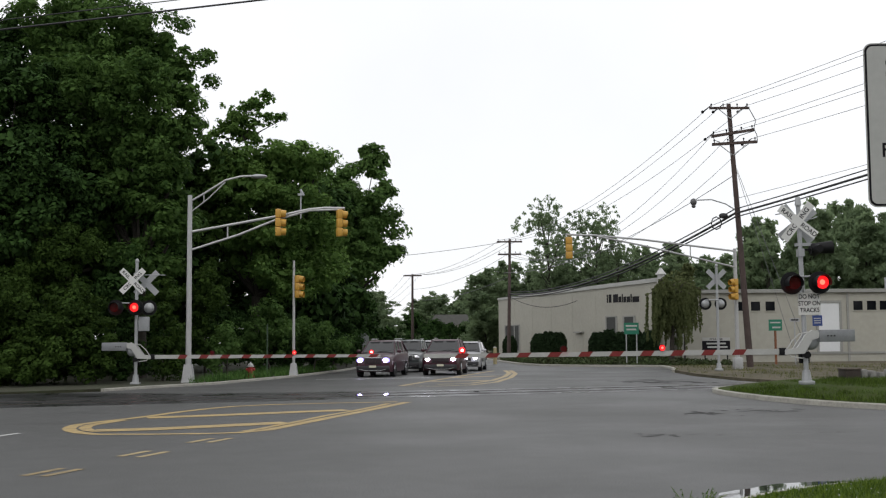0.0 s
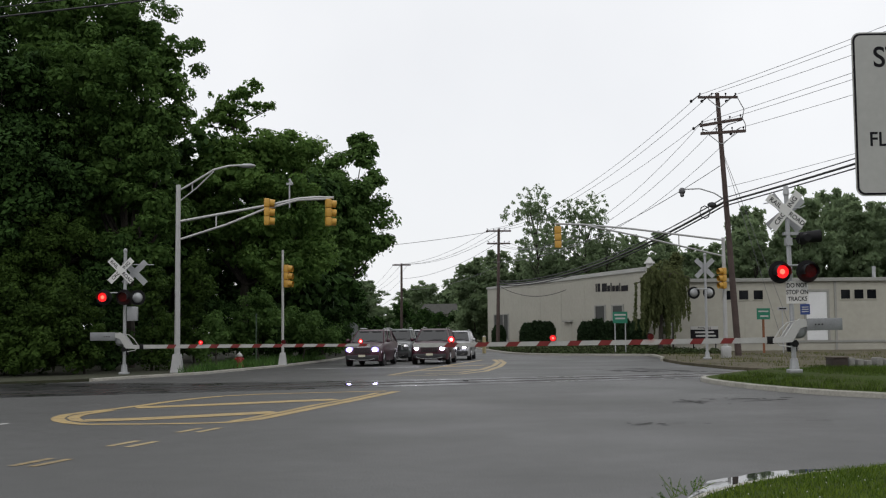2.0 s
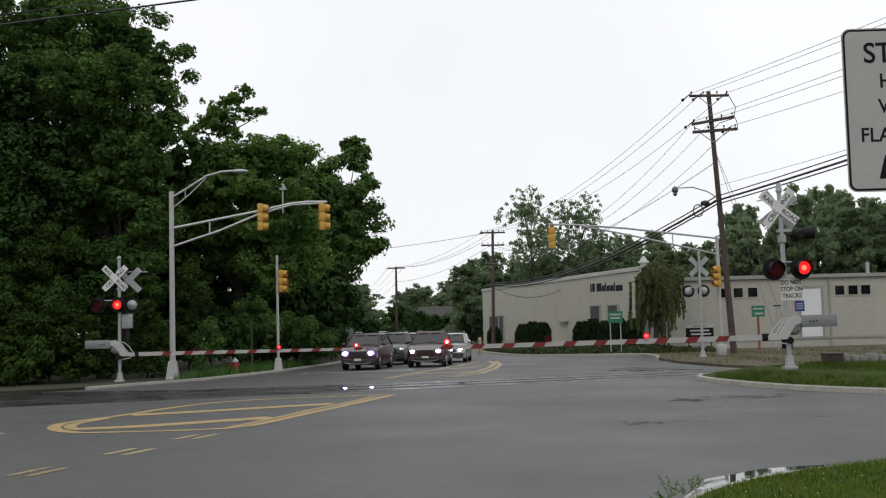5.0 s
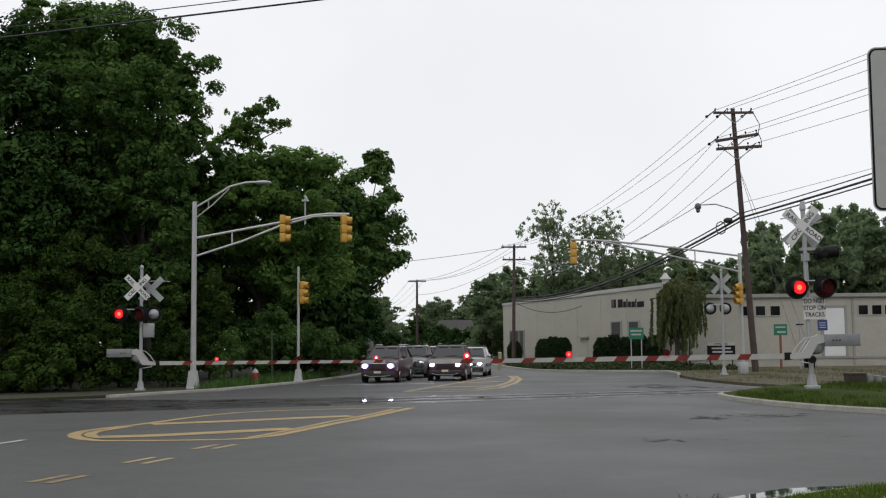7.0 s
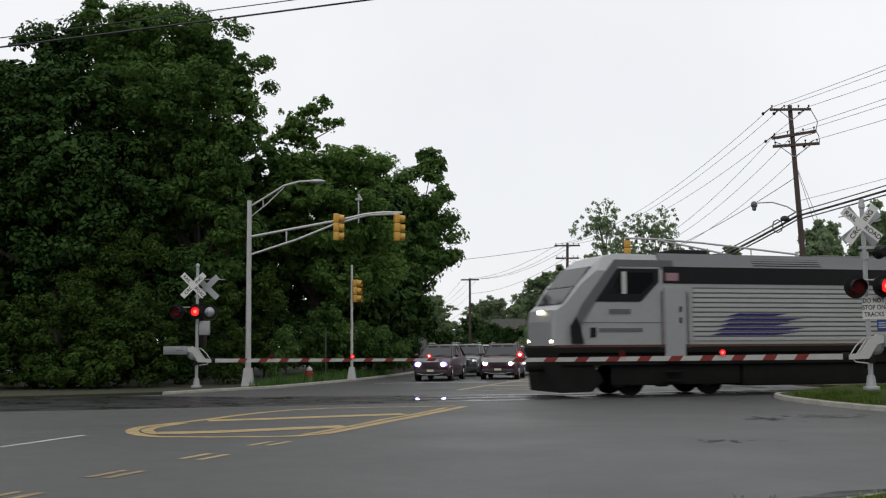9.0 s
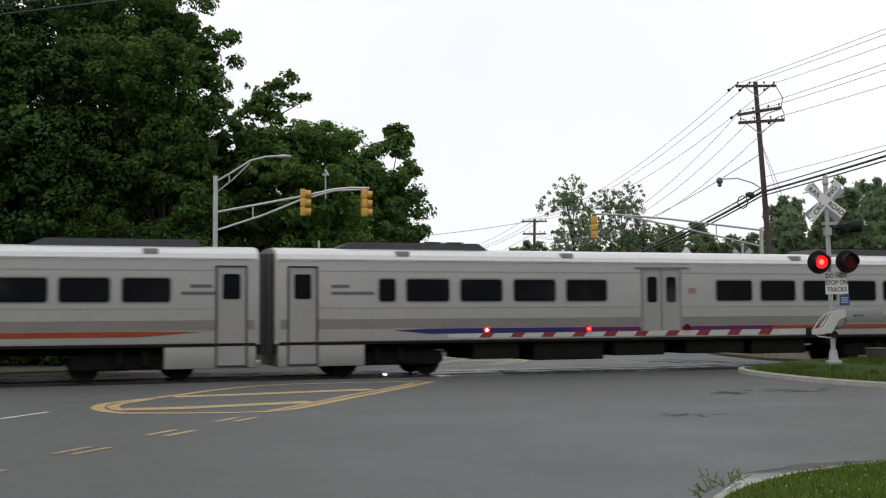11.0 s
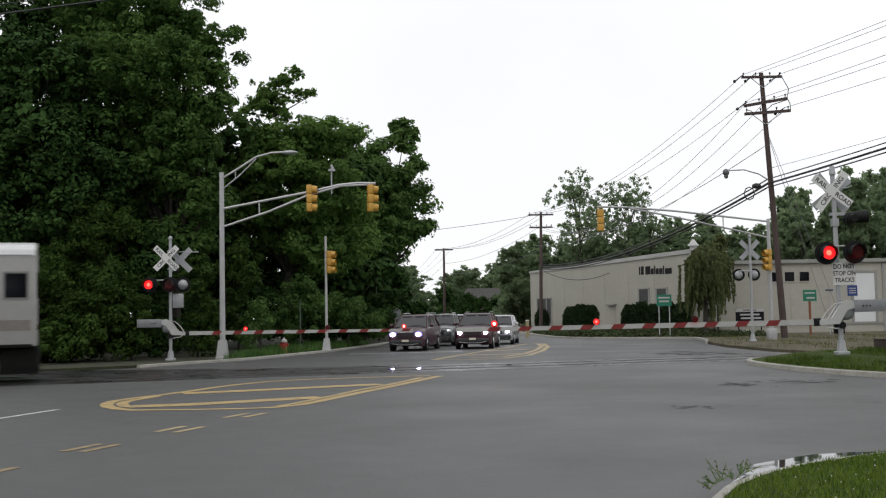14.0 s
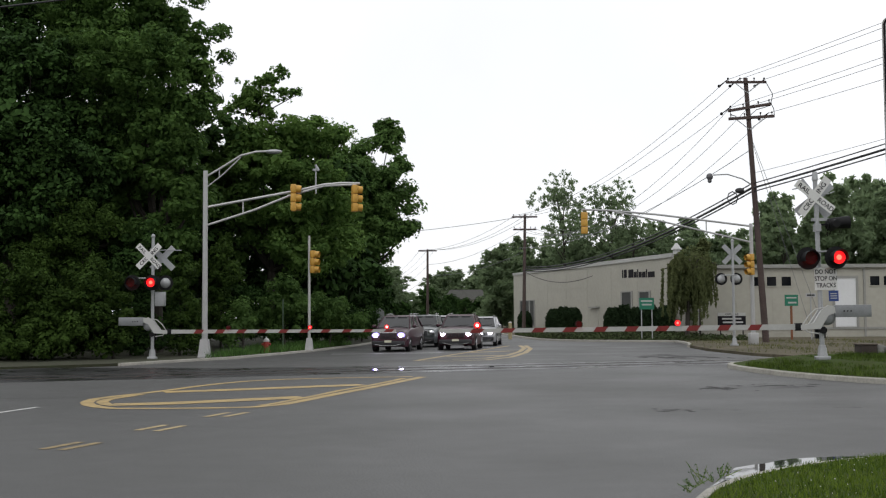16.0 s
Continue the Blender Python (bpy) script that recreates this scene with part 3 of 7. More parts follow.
def grown(name, seed, foot, lobes, material, label, category="tree", clump=0.62, per=150, size=0.2, trunk_r=0.3, shoots=(), ragged=0.17, cover=1.0):
    """A tree or thicket of leafy lobes (x, y, z, radius, half height) on limbs from one foot."""
    rng = np.random.default_rng(seed)
    ob = thing(name, pose(foot[0], foot[1], 0.05), label, category)
    at = np.array([foot[0], foot[1], 0.05])
    cs, rs, inner = [], [], []
    for x, y, z, r, h in lobes:
        k = max(5, int(cover * (r * r + 2 * r * h) * 4.19 / (math.pi * clump * clump)))
        d = rng.normal(size=(k, 3))
        d /= np.linalg.norm(d, axis=1)[:, None]
        q = np.array([x, y, z]) + d * (0.86 + ragged * rng.normal(size=k)[:, None]) * np.array([r, r, h])
        cs.append(q)
        rs.append(clump * (0.35 + 0.95 * rng.random(k) ** 1.4))
        inner.append(np.array([x, y, z]) + np.clip(rng.normal(size=(k // 2, 3)) * 0.35, -0.42, 0.42) * np.array([r, r, h]))
    twigs = []
    for tip in shoots[1:]:
        a, e = np.array(shoots[0]), np.array(tip)
        for f in np.linspace(0.15, 1.0, 11):
            q = a + (e - a) * f + np.array([0, 0, 0.5 * math.sin(f * 3.1)])
            for j in range(3):
                cs.append((q + rng.normal(size=3) * (0.14 + 0.2 * (1 - f)))[None])
                rs.append(np.array([0.17 + 0.10 * rng.random()]))
        twigs.append((a, e))
    cs, rs, inner = np.concatenate(cs), np.concatenate(rs), np.concatenate(inner)
    ok = cs[:, 2] > 0.25
    cs, rs, inner = cs[ok], rs[ok], inner[inner[:, 2] > 0.3]
    small = rs < 0.45 * clump
    sets = [foliage(rng, cs[~small] - at, rs[~small], per, size), foliage(rng, inner - at, np.full(len(inner), clump * 0.8), 50, size * 1.6)]
    if small.any():
        sets.append(foliage(rng, cs[small] - at, rs[small], max(12, per // 8), size))
    v = np.concatenate(sets)
    cr = new("crown", soup("crown", v.reshape(-1, 3), 4, material))
    cr.parent = ob
    bm = B()
    hub = np.mean(np.array([l[:3] for l in lobes]), axis=0) - at
    low = (hub[0] * 0.25, hub[1] * 0.25, hub[2] * 0.45)
    rod(bm, (0, 0, -0.1), low, trunk_r, trunk_r * 0.75, 9)
    for lo in lobes:
        e = np.array(lo[:3]) - at
        knee = (low[0] * 0.4 + e[0] * 0.6, low[1] * 0.4 + e[1] * 0.6, max(low[2], low[2] * 0.45 + e[2] * 0.5))
        rod(bm, low, knee, trunk_r * 0.45, trunk_r * 0.25, 6)
        rod(bm, knee, e, trunk_r * 0.25, trunk_r * 0.06, 6)
    for a, e in twigs:
        rod(bm, a - at, e - at, 0.05, 0.012, 5)
    part("trunk", bm, BARK, ob)
    return ob


TL = "tall dense green deciduous tree beside the crossing"
MAPLE_LOBES = [(-17.1, 54, 17.0, 2.8, 1.2), (-13.7, 53, 16.0, 2.35, 1.44), (-11.6, 53, 14.7, 1.73, 1.41), (-10.4, 52, 12.9, 1.08, 0.72), (-10.8, 52, 11.5, 0.92, 0.72), (-13.3, 51, 12.9, 2.64, 1.64), (-11.8, 51, 10.8, 1.81, 1.26), (-12.5, 51, 8.8, 1.66, 1.41), (-11.2, 52, 9.2, 1.18, 1.13), (-14.6, 52, 10.2, 1.8, 1.64), (-11.7, 51, 7.0, 1.41, 1.26), (-11.0, 53, 7.1, 0.84, 1.31), (-12.1, 51, 5.0, 1.41, 1.16), (-14.0, 52, 7.6, 1.41, 1.28), (-16.2, 53, 14.9, 2.09, 1.31)]
OAK_LOBES = [(-20.0, 51, 14.1, 2.39, 1.01), (-17.6, 50, 12.6, 2.1, 1.58), (-20.7, 50, 11.6, 2.34, 1.85), (-18.0, 49, 10.0, 2.3, 1.55), (-16.4, 51, 10.7, 1.89, 1.61), (-16.2, 49, 7.8, 2.42, 1.6), (-19.6, 49, 7.6, 2.3, 1.84), (-14.9, 50, 8.2, 1.36, 1.38), (-17.7, 49, 5.6, 2.54, 1.35), (-22.4, 50, 9.7, 2.71, 3.21), (-24.8, 49, 9.1, 2.9, 3.87), (-19.5, 53, 15.8, 1.83, 0.89)]
MID_LOBES = [(-10.3, 62, 11.5, 1.41, 0.98), (-8.2, 62, 11.4, 1.9, 1.1), (-6.0, 63, 11.1, 1.31, 0.87), (-9.1, 61, 9.6, 2.17, 1.2), (-6.6, 62, 9.3, 1.96, 1.22), (-10.8, 62, 9.1, 1.35, 1.35), (-8.1, 62, 7.2, 2.51, 1.35), (-5.5, 63, 7.6, 1.43, 1.43), (-10.1, 62, 6.6, 1.65, 1.53), (-7.5, 62, 5.1, 1.96, 1.41), (-5.2, 63, 5.4, 1.31, 1.18), (-11.4, 62, 10.6, 1.1, 1.04), (-11.7, 62, 9.1, 0.92, 1.22), (-6.9, 62, 11.9, 1.41, 0.73), (-5.4, 63, 11.5, 0.99, 0.62)]
MID_SHOOTS = [(-9.5, 62, 12.6), (-10.1, 62, 13.9), (-9.1, 62, 14.6), (-8.1, 62, 15.2), (-7.3, 62, 13.8), (-10.6, 62, 13.3), (-11.1, 62, 12.9)]
EDGE_LOBES = [(-4.7, 75, 12.2, 1.26, 1.04), (-2.9, 75, 13.0, 0.74, 0.96), (-2.5, 75, 11.6, 0.89, 0.89), (-3.6, 75, 10.5, 2.0, 1.26), (-2.0, 75, 9.6, 0.96, 0.96), (-4.6, 74, 8.9, 1.97, 1.61), (-1.6, 75, 7.6, 0.81, 0.59), (-3.2, 75, 7.7, 1.78, 1.26), (-4.6, 74, 6.4, 1.97, 1.31), (-2.9, 75, 6.8, 0.96, 0.59), (-6.1, 74, 7.5, 1.68, 1.97), (-4.3, 76, 5.7, 1.13, 0.68), (-5.5, 74, 4.2, 1.31, 1.31), (-5.7, 73, 11.6, 1.3, 1.15), (-5.1, 73, 10.3, 1.44, 1.22)]
EDGE_SHOOTS = [(-3.0, 75, 13.0), (-3.7, 75, 14.2), (-2.8, 75, 14.4), (-2.0, 75, 13.4)]
THICKETS = [
    (LEAF_BUSH, [(-15.6, 45, 2.6, 1.55, 1.29), (-13.9, 45, 2.1, 1.55, 1.42), (-14.6, 44, 0.9, 2.06, 0.91)]),
    (LEAF_BUSH, [(-12.5, 45, 1.3, 0.98, 1.15), (-13.6, 46, 3.1, 1.0, 0.91)]),
    (LEAF_BUSH, [(-16.1, 44, 0.9, 1.3, 1.04), (-17.9, 44, 1.8, 1.95, 1.87)]),
    (LEAF_BUSH, [(-20.4, 43, 2.2, 2.55, 2.33), (-22.5, 43, 2.6, 2.33, 2.55)]),
    (LEAF_BUSH, [(-14.6, 48, 5.6, 1.33, 0.95), (-15.9, 48, 4.2, 1.56, 1.09)]),
    (LEAF_BUSH, [(-10.6, 48, 3.1, 0.81, 1.47), (-10.3, 48, 1.1, 0.85, 0.95)]),
    (LEAF_BUSH, [(-9.6, 52, 3.8, 0.92, 1.44), (-9.8, 52, 1.7, 0.77, 1.13)]),
    (LEAF_MID, [(-8.4, 51, 1.7, 0.7, 0.75), (-8.8, 51, 1.0, 0.75, 0.55)]),
    (LEAF_MID, [(-7.3, 57, 2.1, 1.24, 1.24), (-8.3, 57, 1.3, 1.13, 0.73)]),
    (LEAF_MID, [(-5.5, 60, 1.8, 1.13, 1.18), (-4.4, 61, 1.1, 0.9, 0.84)]),
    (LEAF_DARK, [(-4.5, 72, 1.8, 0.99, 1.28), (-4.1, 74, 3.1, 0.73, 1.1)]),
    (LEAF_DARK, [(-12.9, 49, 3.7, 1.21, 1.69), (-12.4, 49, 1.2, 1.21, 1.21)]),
    # backing bushes added to close low sky gaps, shade in their leaf colour
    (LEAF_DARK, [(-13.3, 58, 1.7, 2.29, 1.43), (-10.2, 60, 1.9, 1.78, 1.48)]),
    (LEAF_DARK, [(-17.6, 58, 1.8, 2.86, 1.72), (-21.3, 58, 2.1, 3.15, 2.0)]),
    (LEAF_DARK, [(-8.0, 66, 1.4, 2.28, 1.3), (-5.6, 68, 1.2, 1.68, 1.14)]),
]
SHADE_LOBES = [(-28.0, 62, 6.1, 4.9, 3.98), (-21.6, 62, 5.8, 3.98, 3.67), (-16.7, 62, 5.7, 3.37, 3.67), (-12.6, 66, 5.6, 2.93, 3.26), (-8.9, 68, 4.4, 3.02, 2.68), (-5.7, 70, 3.7, 2.42, 2.07)]
BACK_LOBES = [(-21.0, 60, 15.7, 3.26, 2.22), (-16.4, 60, 15.3, 3.55, 2.37), (-14.6, 60, 12.0, 2.66, 2.22), (-19.8, 60, 11.6, 3.55, 2.66), (-16.8, 60, 8.4, 3.55, 2.66), (-24.5, 60, 13.1, 3.55, 3.11), (-27.8, 60, 10.7, 3.85, 4.44), (-13.4, 62, 10.6, 1.84, 2.14), (-13.0, 62, 7.5, 1.84, 1.84)]
BACK_LOBES_2 = [(-10.9, 70, 11.1, 1.87, 1.52), (-8.3, 70, 10.9, 2.14, 1.52), (-9.9, 70, 7.9, 2.9, 1.93), (-6.3, 72, 9.5, 1.99, 1.78), (-4.8, 80, 10.8, 1.74, 1.34), (-4.0, 80, 8.4, 1.89, 1.34), (-5.8, 80, 7.2, 2.13, 1.74)]
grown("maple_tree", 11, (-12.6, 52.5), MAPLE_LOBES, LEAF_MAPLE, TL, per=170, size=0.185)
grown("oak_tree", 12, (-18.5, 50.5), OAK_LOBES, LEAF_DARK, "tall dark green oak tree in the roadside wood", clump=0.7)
grown("maple_tree", 13, (-9.0, 62.5), MID_LOBES, LEAF, "broad green tree with ragged upright shoots on top", shoots=MID_SHOOTS, clump=0.66)
grown("maple_tree", 14, (-5.6, 75.0), EDGE_LOBES, LEAF_MID, "green tree at the street end of the wood", shoots=EDGE_SHOOTS, clump=0.75, size=0.23)
# backing trees added to fill crown gaps; their leaf colour carries the shade
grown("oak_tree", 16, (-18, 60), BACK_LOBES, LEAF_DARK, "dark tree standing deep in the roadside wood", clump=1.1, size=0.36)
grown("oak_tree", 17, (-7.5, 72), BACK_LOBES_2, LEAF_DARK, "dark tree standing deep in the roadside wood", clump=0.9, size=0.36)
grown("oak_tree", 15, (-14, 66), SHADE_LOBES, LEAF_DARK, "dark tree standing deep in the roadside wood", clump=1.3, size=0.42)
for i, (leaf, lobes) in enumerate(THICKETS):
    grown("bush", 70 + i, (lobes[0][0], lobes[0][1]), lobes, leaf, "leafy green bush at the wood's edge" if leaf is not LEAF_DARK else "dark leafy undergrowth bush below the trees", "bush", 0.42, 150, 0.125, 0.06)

# deeper wood, and trees farther along the street
oak = tree("oak_tree", 12, 20, 6.5, 2.0, "tall dark green oak tree in the roadside wood", LEAF_DARK, 9, 60, 0.45, 24, 1.1)
dark_bush = tree("bush", 15, 4.4, 2.4, 0.2, "dark leafy undergrowth bush below the trees", LEAF_DARK, 12, 96, 0.22, 12, 0.58, "bush", 0.06)
bush = tree("bush", 14, 3.4, 2.0, 0.2, "leafy green bush at the wood's edge", LEAF_LIGHT, 16, 96, 0.18, 12, 0.5, "bush", 0.06)
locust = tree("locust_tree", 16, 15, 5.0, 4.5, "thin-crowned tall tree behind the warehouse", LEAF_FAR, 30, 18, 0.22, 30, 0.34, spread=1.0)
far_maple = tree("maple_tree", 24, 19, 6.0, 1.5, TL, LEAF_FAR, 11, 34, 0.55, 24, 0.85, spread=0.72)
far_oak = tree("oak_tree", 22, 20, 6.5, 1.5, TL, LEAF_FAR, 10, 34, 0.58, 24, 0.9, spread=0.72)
put(far_maple, -30, 72, 1.1, 0, sz=0.65)
put(far_oak, -36, 62, 1.1, 0, sz=0.7)
put(oak, -28, 62, 1.1, 80, sz=0.72)
for x, y, s, a, sz in ((-34, 50, 1.1, 40, 0.75), (-22, 70, 1.0, 170, 0.72), (-16, 78, 0.8, 220, 0.5), (-11.5, 88, 0.6, 250, 0.42)):
    again(oak, x, y, s, a, 0, sz)
put(bush, -5.2, 78, 1.0, 120)
for x, y, s, a in ((-5.4, 84, 1.0, 220), (-6.6, 70, 0.9, 30)):
    again(bush, x, y, s, a)
put(dark_bush, -5.0, 92, 1.3, 160)
for x, y, s, a in ((-5.8, 98, 1.2, 10), (-6.6, 110, 1.2, 100), (-7.4, 120, 1.3, 30), (-8.4, 134, 1.4, 60), (3.2, 196, 1.2, 0), (8.2, 196, 1.1, 90), (5.6, 192, 1.05, 30), (11.5, 185, 1.6, 200), (-0.5, 205, 1.5, 50), (-27, 39.0, 1.2, 10), (-31, 36, 1.3, 60)):
    again(dark_bush, x, y, s, a)
FT = "distant green tree behind the street"
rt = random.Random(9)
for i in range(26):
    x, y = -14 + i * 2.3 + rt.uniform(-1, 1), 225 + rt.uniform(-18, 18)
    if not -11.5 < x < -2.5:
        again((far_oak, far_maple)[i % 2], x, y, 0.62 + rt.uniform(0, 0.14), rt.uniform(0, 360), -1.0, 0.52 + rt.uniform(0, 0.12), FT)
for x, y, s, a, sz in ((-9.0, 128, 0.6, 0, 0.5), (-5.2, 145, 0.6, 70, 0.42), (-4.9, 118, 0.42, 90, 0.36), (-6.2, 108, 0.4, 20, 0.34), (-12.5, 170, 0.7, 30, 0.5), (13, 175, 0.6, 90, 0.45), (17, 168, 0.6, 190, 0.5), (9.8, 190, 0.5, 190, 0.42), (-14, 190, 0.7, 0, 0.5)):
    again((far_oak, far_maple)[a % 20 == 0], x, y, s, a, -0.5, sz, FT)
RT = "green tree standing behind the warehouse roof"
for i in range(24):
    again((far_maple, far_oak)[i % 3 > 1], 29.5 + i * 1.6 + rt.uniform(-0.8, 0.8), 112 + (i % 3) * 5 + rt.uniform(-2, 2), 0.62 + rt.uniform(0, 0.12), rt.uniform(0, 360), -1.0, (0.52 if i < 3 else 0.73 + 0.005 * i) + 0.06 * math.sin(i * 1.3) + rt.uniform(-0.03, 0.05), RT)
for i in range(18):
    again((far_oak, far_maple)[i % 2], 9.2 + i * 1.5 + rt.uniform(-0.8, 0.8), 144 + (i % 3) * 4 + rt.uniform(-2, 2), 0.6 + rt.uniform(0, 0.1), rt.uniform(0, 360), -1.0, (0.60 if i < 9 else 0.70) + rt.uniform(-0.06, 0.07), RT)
put(locust, 16.5, 142, 1.05, 0, sz=1.3)
again(locust, 22.3, 142, 0.95, 100, 0, 1.24)
again(locust, 24.5, 141, 0.8, 200, 0, 0.95)
# unseen trees on the right, added so the train windows reflect dark
for i in range(14):
    again((far_oak, far_maple)[i % 2], 52 + i * 6.5, -40 + i * 3.6 + rt.uniform(-4, 4), 1.05, rt.uniform(0, 360), 0, 0.85, "unseen green tree added at the right to darken window reflections")
# plain wood behind the viewer, unseen, added to dim reflections and frontal light
for i in range(16):
    again((far_oak, far_maple)[i % 2], -45 + i * 6.2, -42 + rt.uniform(-5, 5), 1.0, rt.uniform(0, 360), 0, 0.8, "unseen green tree added behind the viewer to dim the light")


def willow(x, y):
    rng = np.random.default_rng(31)
    ob = thing("willow_tree", pose(x, y, 0), "small weeping willow with hanging branches by the warehouse", "tree")
    strands, bm = [], B()
    rod(bm, (0, 0, 0), (0.1, 0, 3.4), 0.16, 0.10, 8)
    for i in range(19):
        # each limb rises from the trunk, arches over and trails hanging shoots
        a = i / 19 * math.tau + rng.normal() * 0.2
        reach, rise = 0.5 + 1.35 * rng.random() ** 0.7, 4.5 + 0.85 * rng.random()
        limb = []
        for q in np.linspace(0, 1, 7):
            limb.append((0.1 + reach * q * math.cos(a), reach * q * math.sin(a), 3.3 + (rise - 3.3) * math.sin(min(1, q * 1.5) * math.pi / 2) - 0.7 * max(0, q - 0.65)))
        tube(bm, limb, 0.03, 5)
        hang = 0.9 + 3.0 * rng.random()
        for k in range(12):
            q = 0.25 + 0.75 * rng.random()
            f = q * 6
            b0, b1 = limb[int(min(5, f))], limb[int(min(5, f)) + 1]
            p = [b0[m] + (b1[m] - b0[m]) * (f - int(min(5, f))) for m in range(3)]
            n = hang * (0.5 + 0.6 * rng.random())
            z1 = max(0.35 + 0.4 * rng.random(), p[2] - n)
            sway = rng.normal(size=2) * 0.12
            for w in np.linspace(0, 1, 26):
                strands.append((p[0] + sway[0] * w + 0.10 * math.cos(a) * w, p[1] + sway[1] * w, p[2] + (z1 - p[2]) * w))
    cs = np.array(strands)
    cr = new("crown", soup("crown", leaves(rng, cs, np.full(len(cs), 0.07), 5, 0.14, 1.0, 4.0), 3, LEAF_WILLOW))
    cr.parent = ob
    part("trunk", bm, BARK, ob)


willow(15.5, 70)
grown("young_tree", 91, (16.9, 72.6), [(16.6, 73, 5.3, 0.8, 0.5), (17.3, 73, 5.8, 0.6, 0.7), (17.6, 73, 4.9, 0.6, 0.5), (16.9, 73, 4.4, 0.6, 0.6)], LEAF_WILLOW, "young light green tree between willow and warehouse", "tree", 0.35, 70, 0.17, 0.07, cover=0.6)


def yew(x, y, w, h, seed):
    rng = np.random.default_rng(seed)
    ob = thing("yew_shrub", pose(x, y, 0), "clipped dark evergreen shrub before the warehouse wall", "shrub", "clipped shrubs")
    n = 500
    a, q = rng.random(n) * math.tau, rng.random(n)
    r = w / 2 * np.where(q > 0.7, 1 - (q - 0.7) * 1.9, 1.0)
    cs = np.stack([r * np.cos(a), r * np.sin(a), q * h], 1)
    cr = new("crown", soup("crown", leaves(rng, cs, np.full(n, 0.2), 24, 0.15, 1.0), 3, LEAF_YEW))
    cr.parent = ob
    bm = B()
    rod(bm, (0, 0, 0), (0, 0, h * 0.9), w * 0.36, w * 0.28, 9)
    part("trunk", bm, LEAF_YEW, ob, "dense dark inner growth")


for i, (x, y, w, h) in enumerate(((11.4, 108, 1.3, 2.1), (12.3, 108, 1.3, 2.3), (13.2, 108, 1.3, 2.2), (14.6, 93, 1.2, 2.1), (15.5, 93, 1.2, 2.3), (16.4, 92, 1.2, 2.1), (17.3, 91, 1.2, 2.2), (18.2, 90, 1.2, 2.2), (9.9, 124, 1.2, 2.0))):
    yew(x, y, w, h, 40 + i)


def blades(name, label, pts, height, width, seed, material=GRASS, z=0.08):
    rng = np.random.default_rng(seed)
    p = np.array(pts)
    n = len(p)
    h = height * (0.4 + 0.9 * rng.random(n))
    a = rng.random(n) * math.tau
    lean = rng.normal(size=(n, 2)) * 0.35 * h[:, None]
    base = np.concatenate([p, np.full((n, 1), z)], 1)
    wv = np.stack([np.cos(a), np.sin(a), 0 * a], 1) * width
    tip = base + np.concatenate([lean, h[:, None]], 1)
    v = np.stack([base - wv, base + wv, tip], 1).reshape(-1, 3)
    ob = new(name, soup(name, v, 3, material))
    return tagged(ob, label, "grass", kind="stuff")


rng = np.random.default_rng(77)


def inside(pts, poly):
    x, y = pts[:, 0], pts[:, 1]
    ok = np.zeros(len(pts), bool)
    for (x0, y0), (x1, y1) in zip(poly, poly[1:] + poly[:1]):
        ok ^= ((y0 > y) != (y1 > y)) & (x < (x1 - x0) * (y - y0) / (y1 - y0 + 1e-12) + x0)
    return pts[ok]


corner_poly = [(x + 0.12, y - 0.12) for x, y in CORNER_KERB[1:-1]] + [(1.9, 6.0), (9, 6.0)]
blades("grass", "short green roadside grass with clover", inside(rng.random((110000, 2)) * [8, 8] + [1.5, 6.0], corner_poly), 0.055, 0.0045, 1)
blades("clover", "scattered white clover heads in the grass", inside(rng.random((900, 2)) * [8, 8] + [1.5, 6.0], corner_poly), 0.012, 0.008, 9, SIGN_BRIGHT, 0.125)
isl = [(x + 0.18, y) for x, y in ISLAND_KERB[1:-1]] + [(40, 38), (14, 35.8)]
q = inside(rng.random((190000, 2)) * [16, 18] + [8, 20], isl)
q = q[(q[:, 1] < 33.5) & (q[:, 0] + (q[:, 1] - 22) * 0.12 < 17)]
kn = np.array(ISLAND_KERB)
top = np.concatenate([np.maximum(0.0, np.sqrt(((c[:, None] - kn[None]) ** 2).sum(2)).min(1) - 0.2) for c in np.array_split(q, 20)])
for lo, hi, z in ((0.0, 0.7, 0.15), (0.7, 1.6, 0.24), (1.6, 2.6, 0.33), (2.6, 99, 0.40)):
    blades("grass", "rough grass around the crossing signal", q[(top >= lo) & (top < hi)], 0.14, 0.010, 2, GRASS_ROUGH, z)
q = rng.random((42000, 2)) * [16, 27] + [-19, 38]
lx = np.interp(q[:, 1], [37.6, 39.9, 42.3, 45.6, 54.3, 64, 78], [-13.7, -10.8, -9.7, -7.9, -5.7, -4.2, -3.0])
q = q[(q[:, 0] < lx - 0.45) & (q[:, 0] > lx - 4.5) & (q[:, 0] > -8.9)]
blades("grass", "tall rough grass and weeds along the kerb", q, 0.30, 0.018, 3, LEAF_LIGHT)
q = rng.random((4200, 2)) * [12.5, 26] + [6.0, 67]
q = q[q[:, 0] > np.interp(q[:, 1], [67, 68.2, 70.7, 73.5, 77, 88], [15.5, 13.5, 9.9, 7.7, 6.9, 6.3]) + 0.3]
tall = 0.05 + 0.26 * (0.5 + 0.5 * np.sin(q[:, 0] * 2.1 + q[:, 1] * 1.3)) * rng.random(len(q))
iv = new("ground_ivy", soup("ground_ivy", leaves(rng, np.concatenate([q, tall[:, None]], 1), np.full(len(q), 0.22), 16, 0.13), 3, LEAF_IVY))
tagged(iv, "tangled low green weeds before the warehouse", "weeds", kind="stuff")


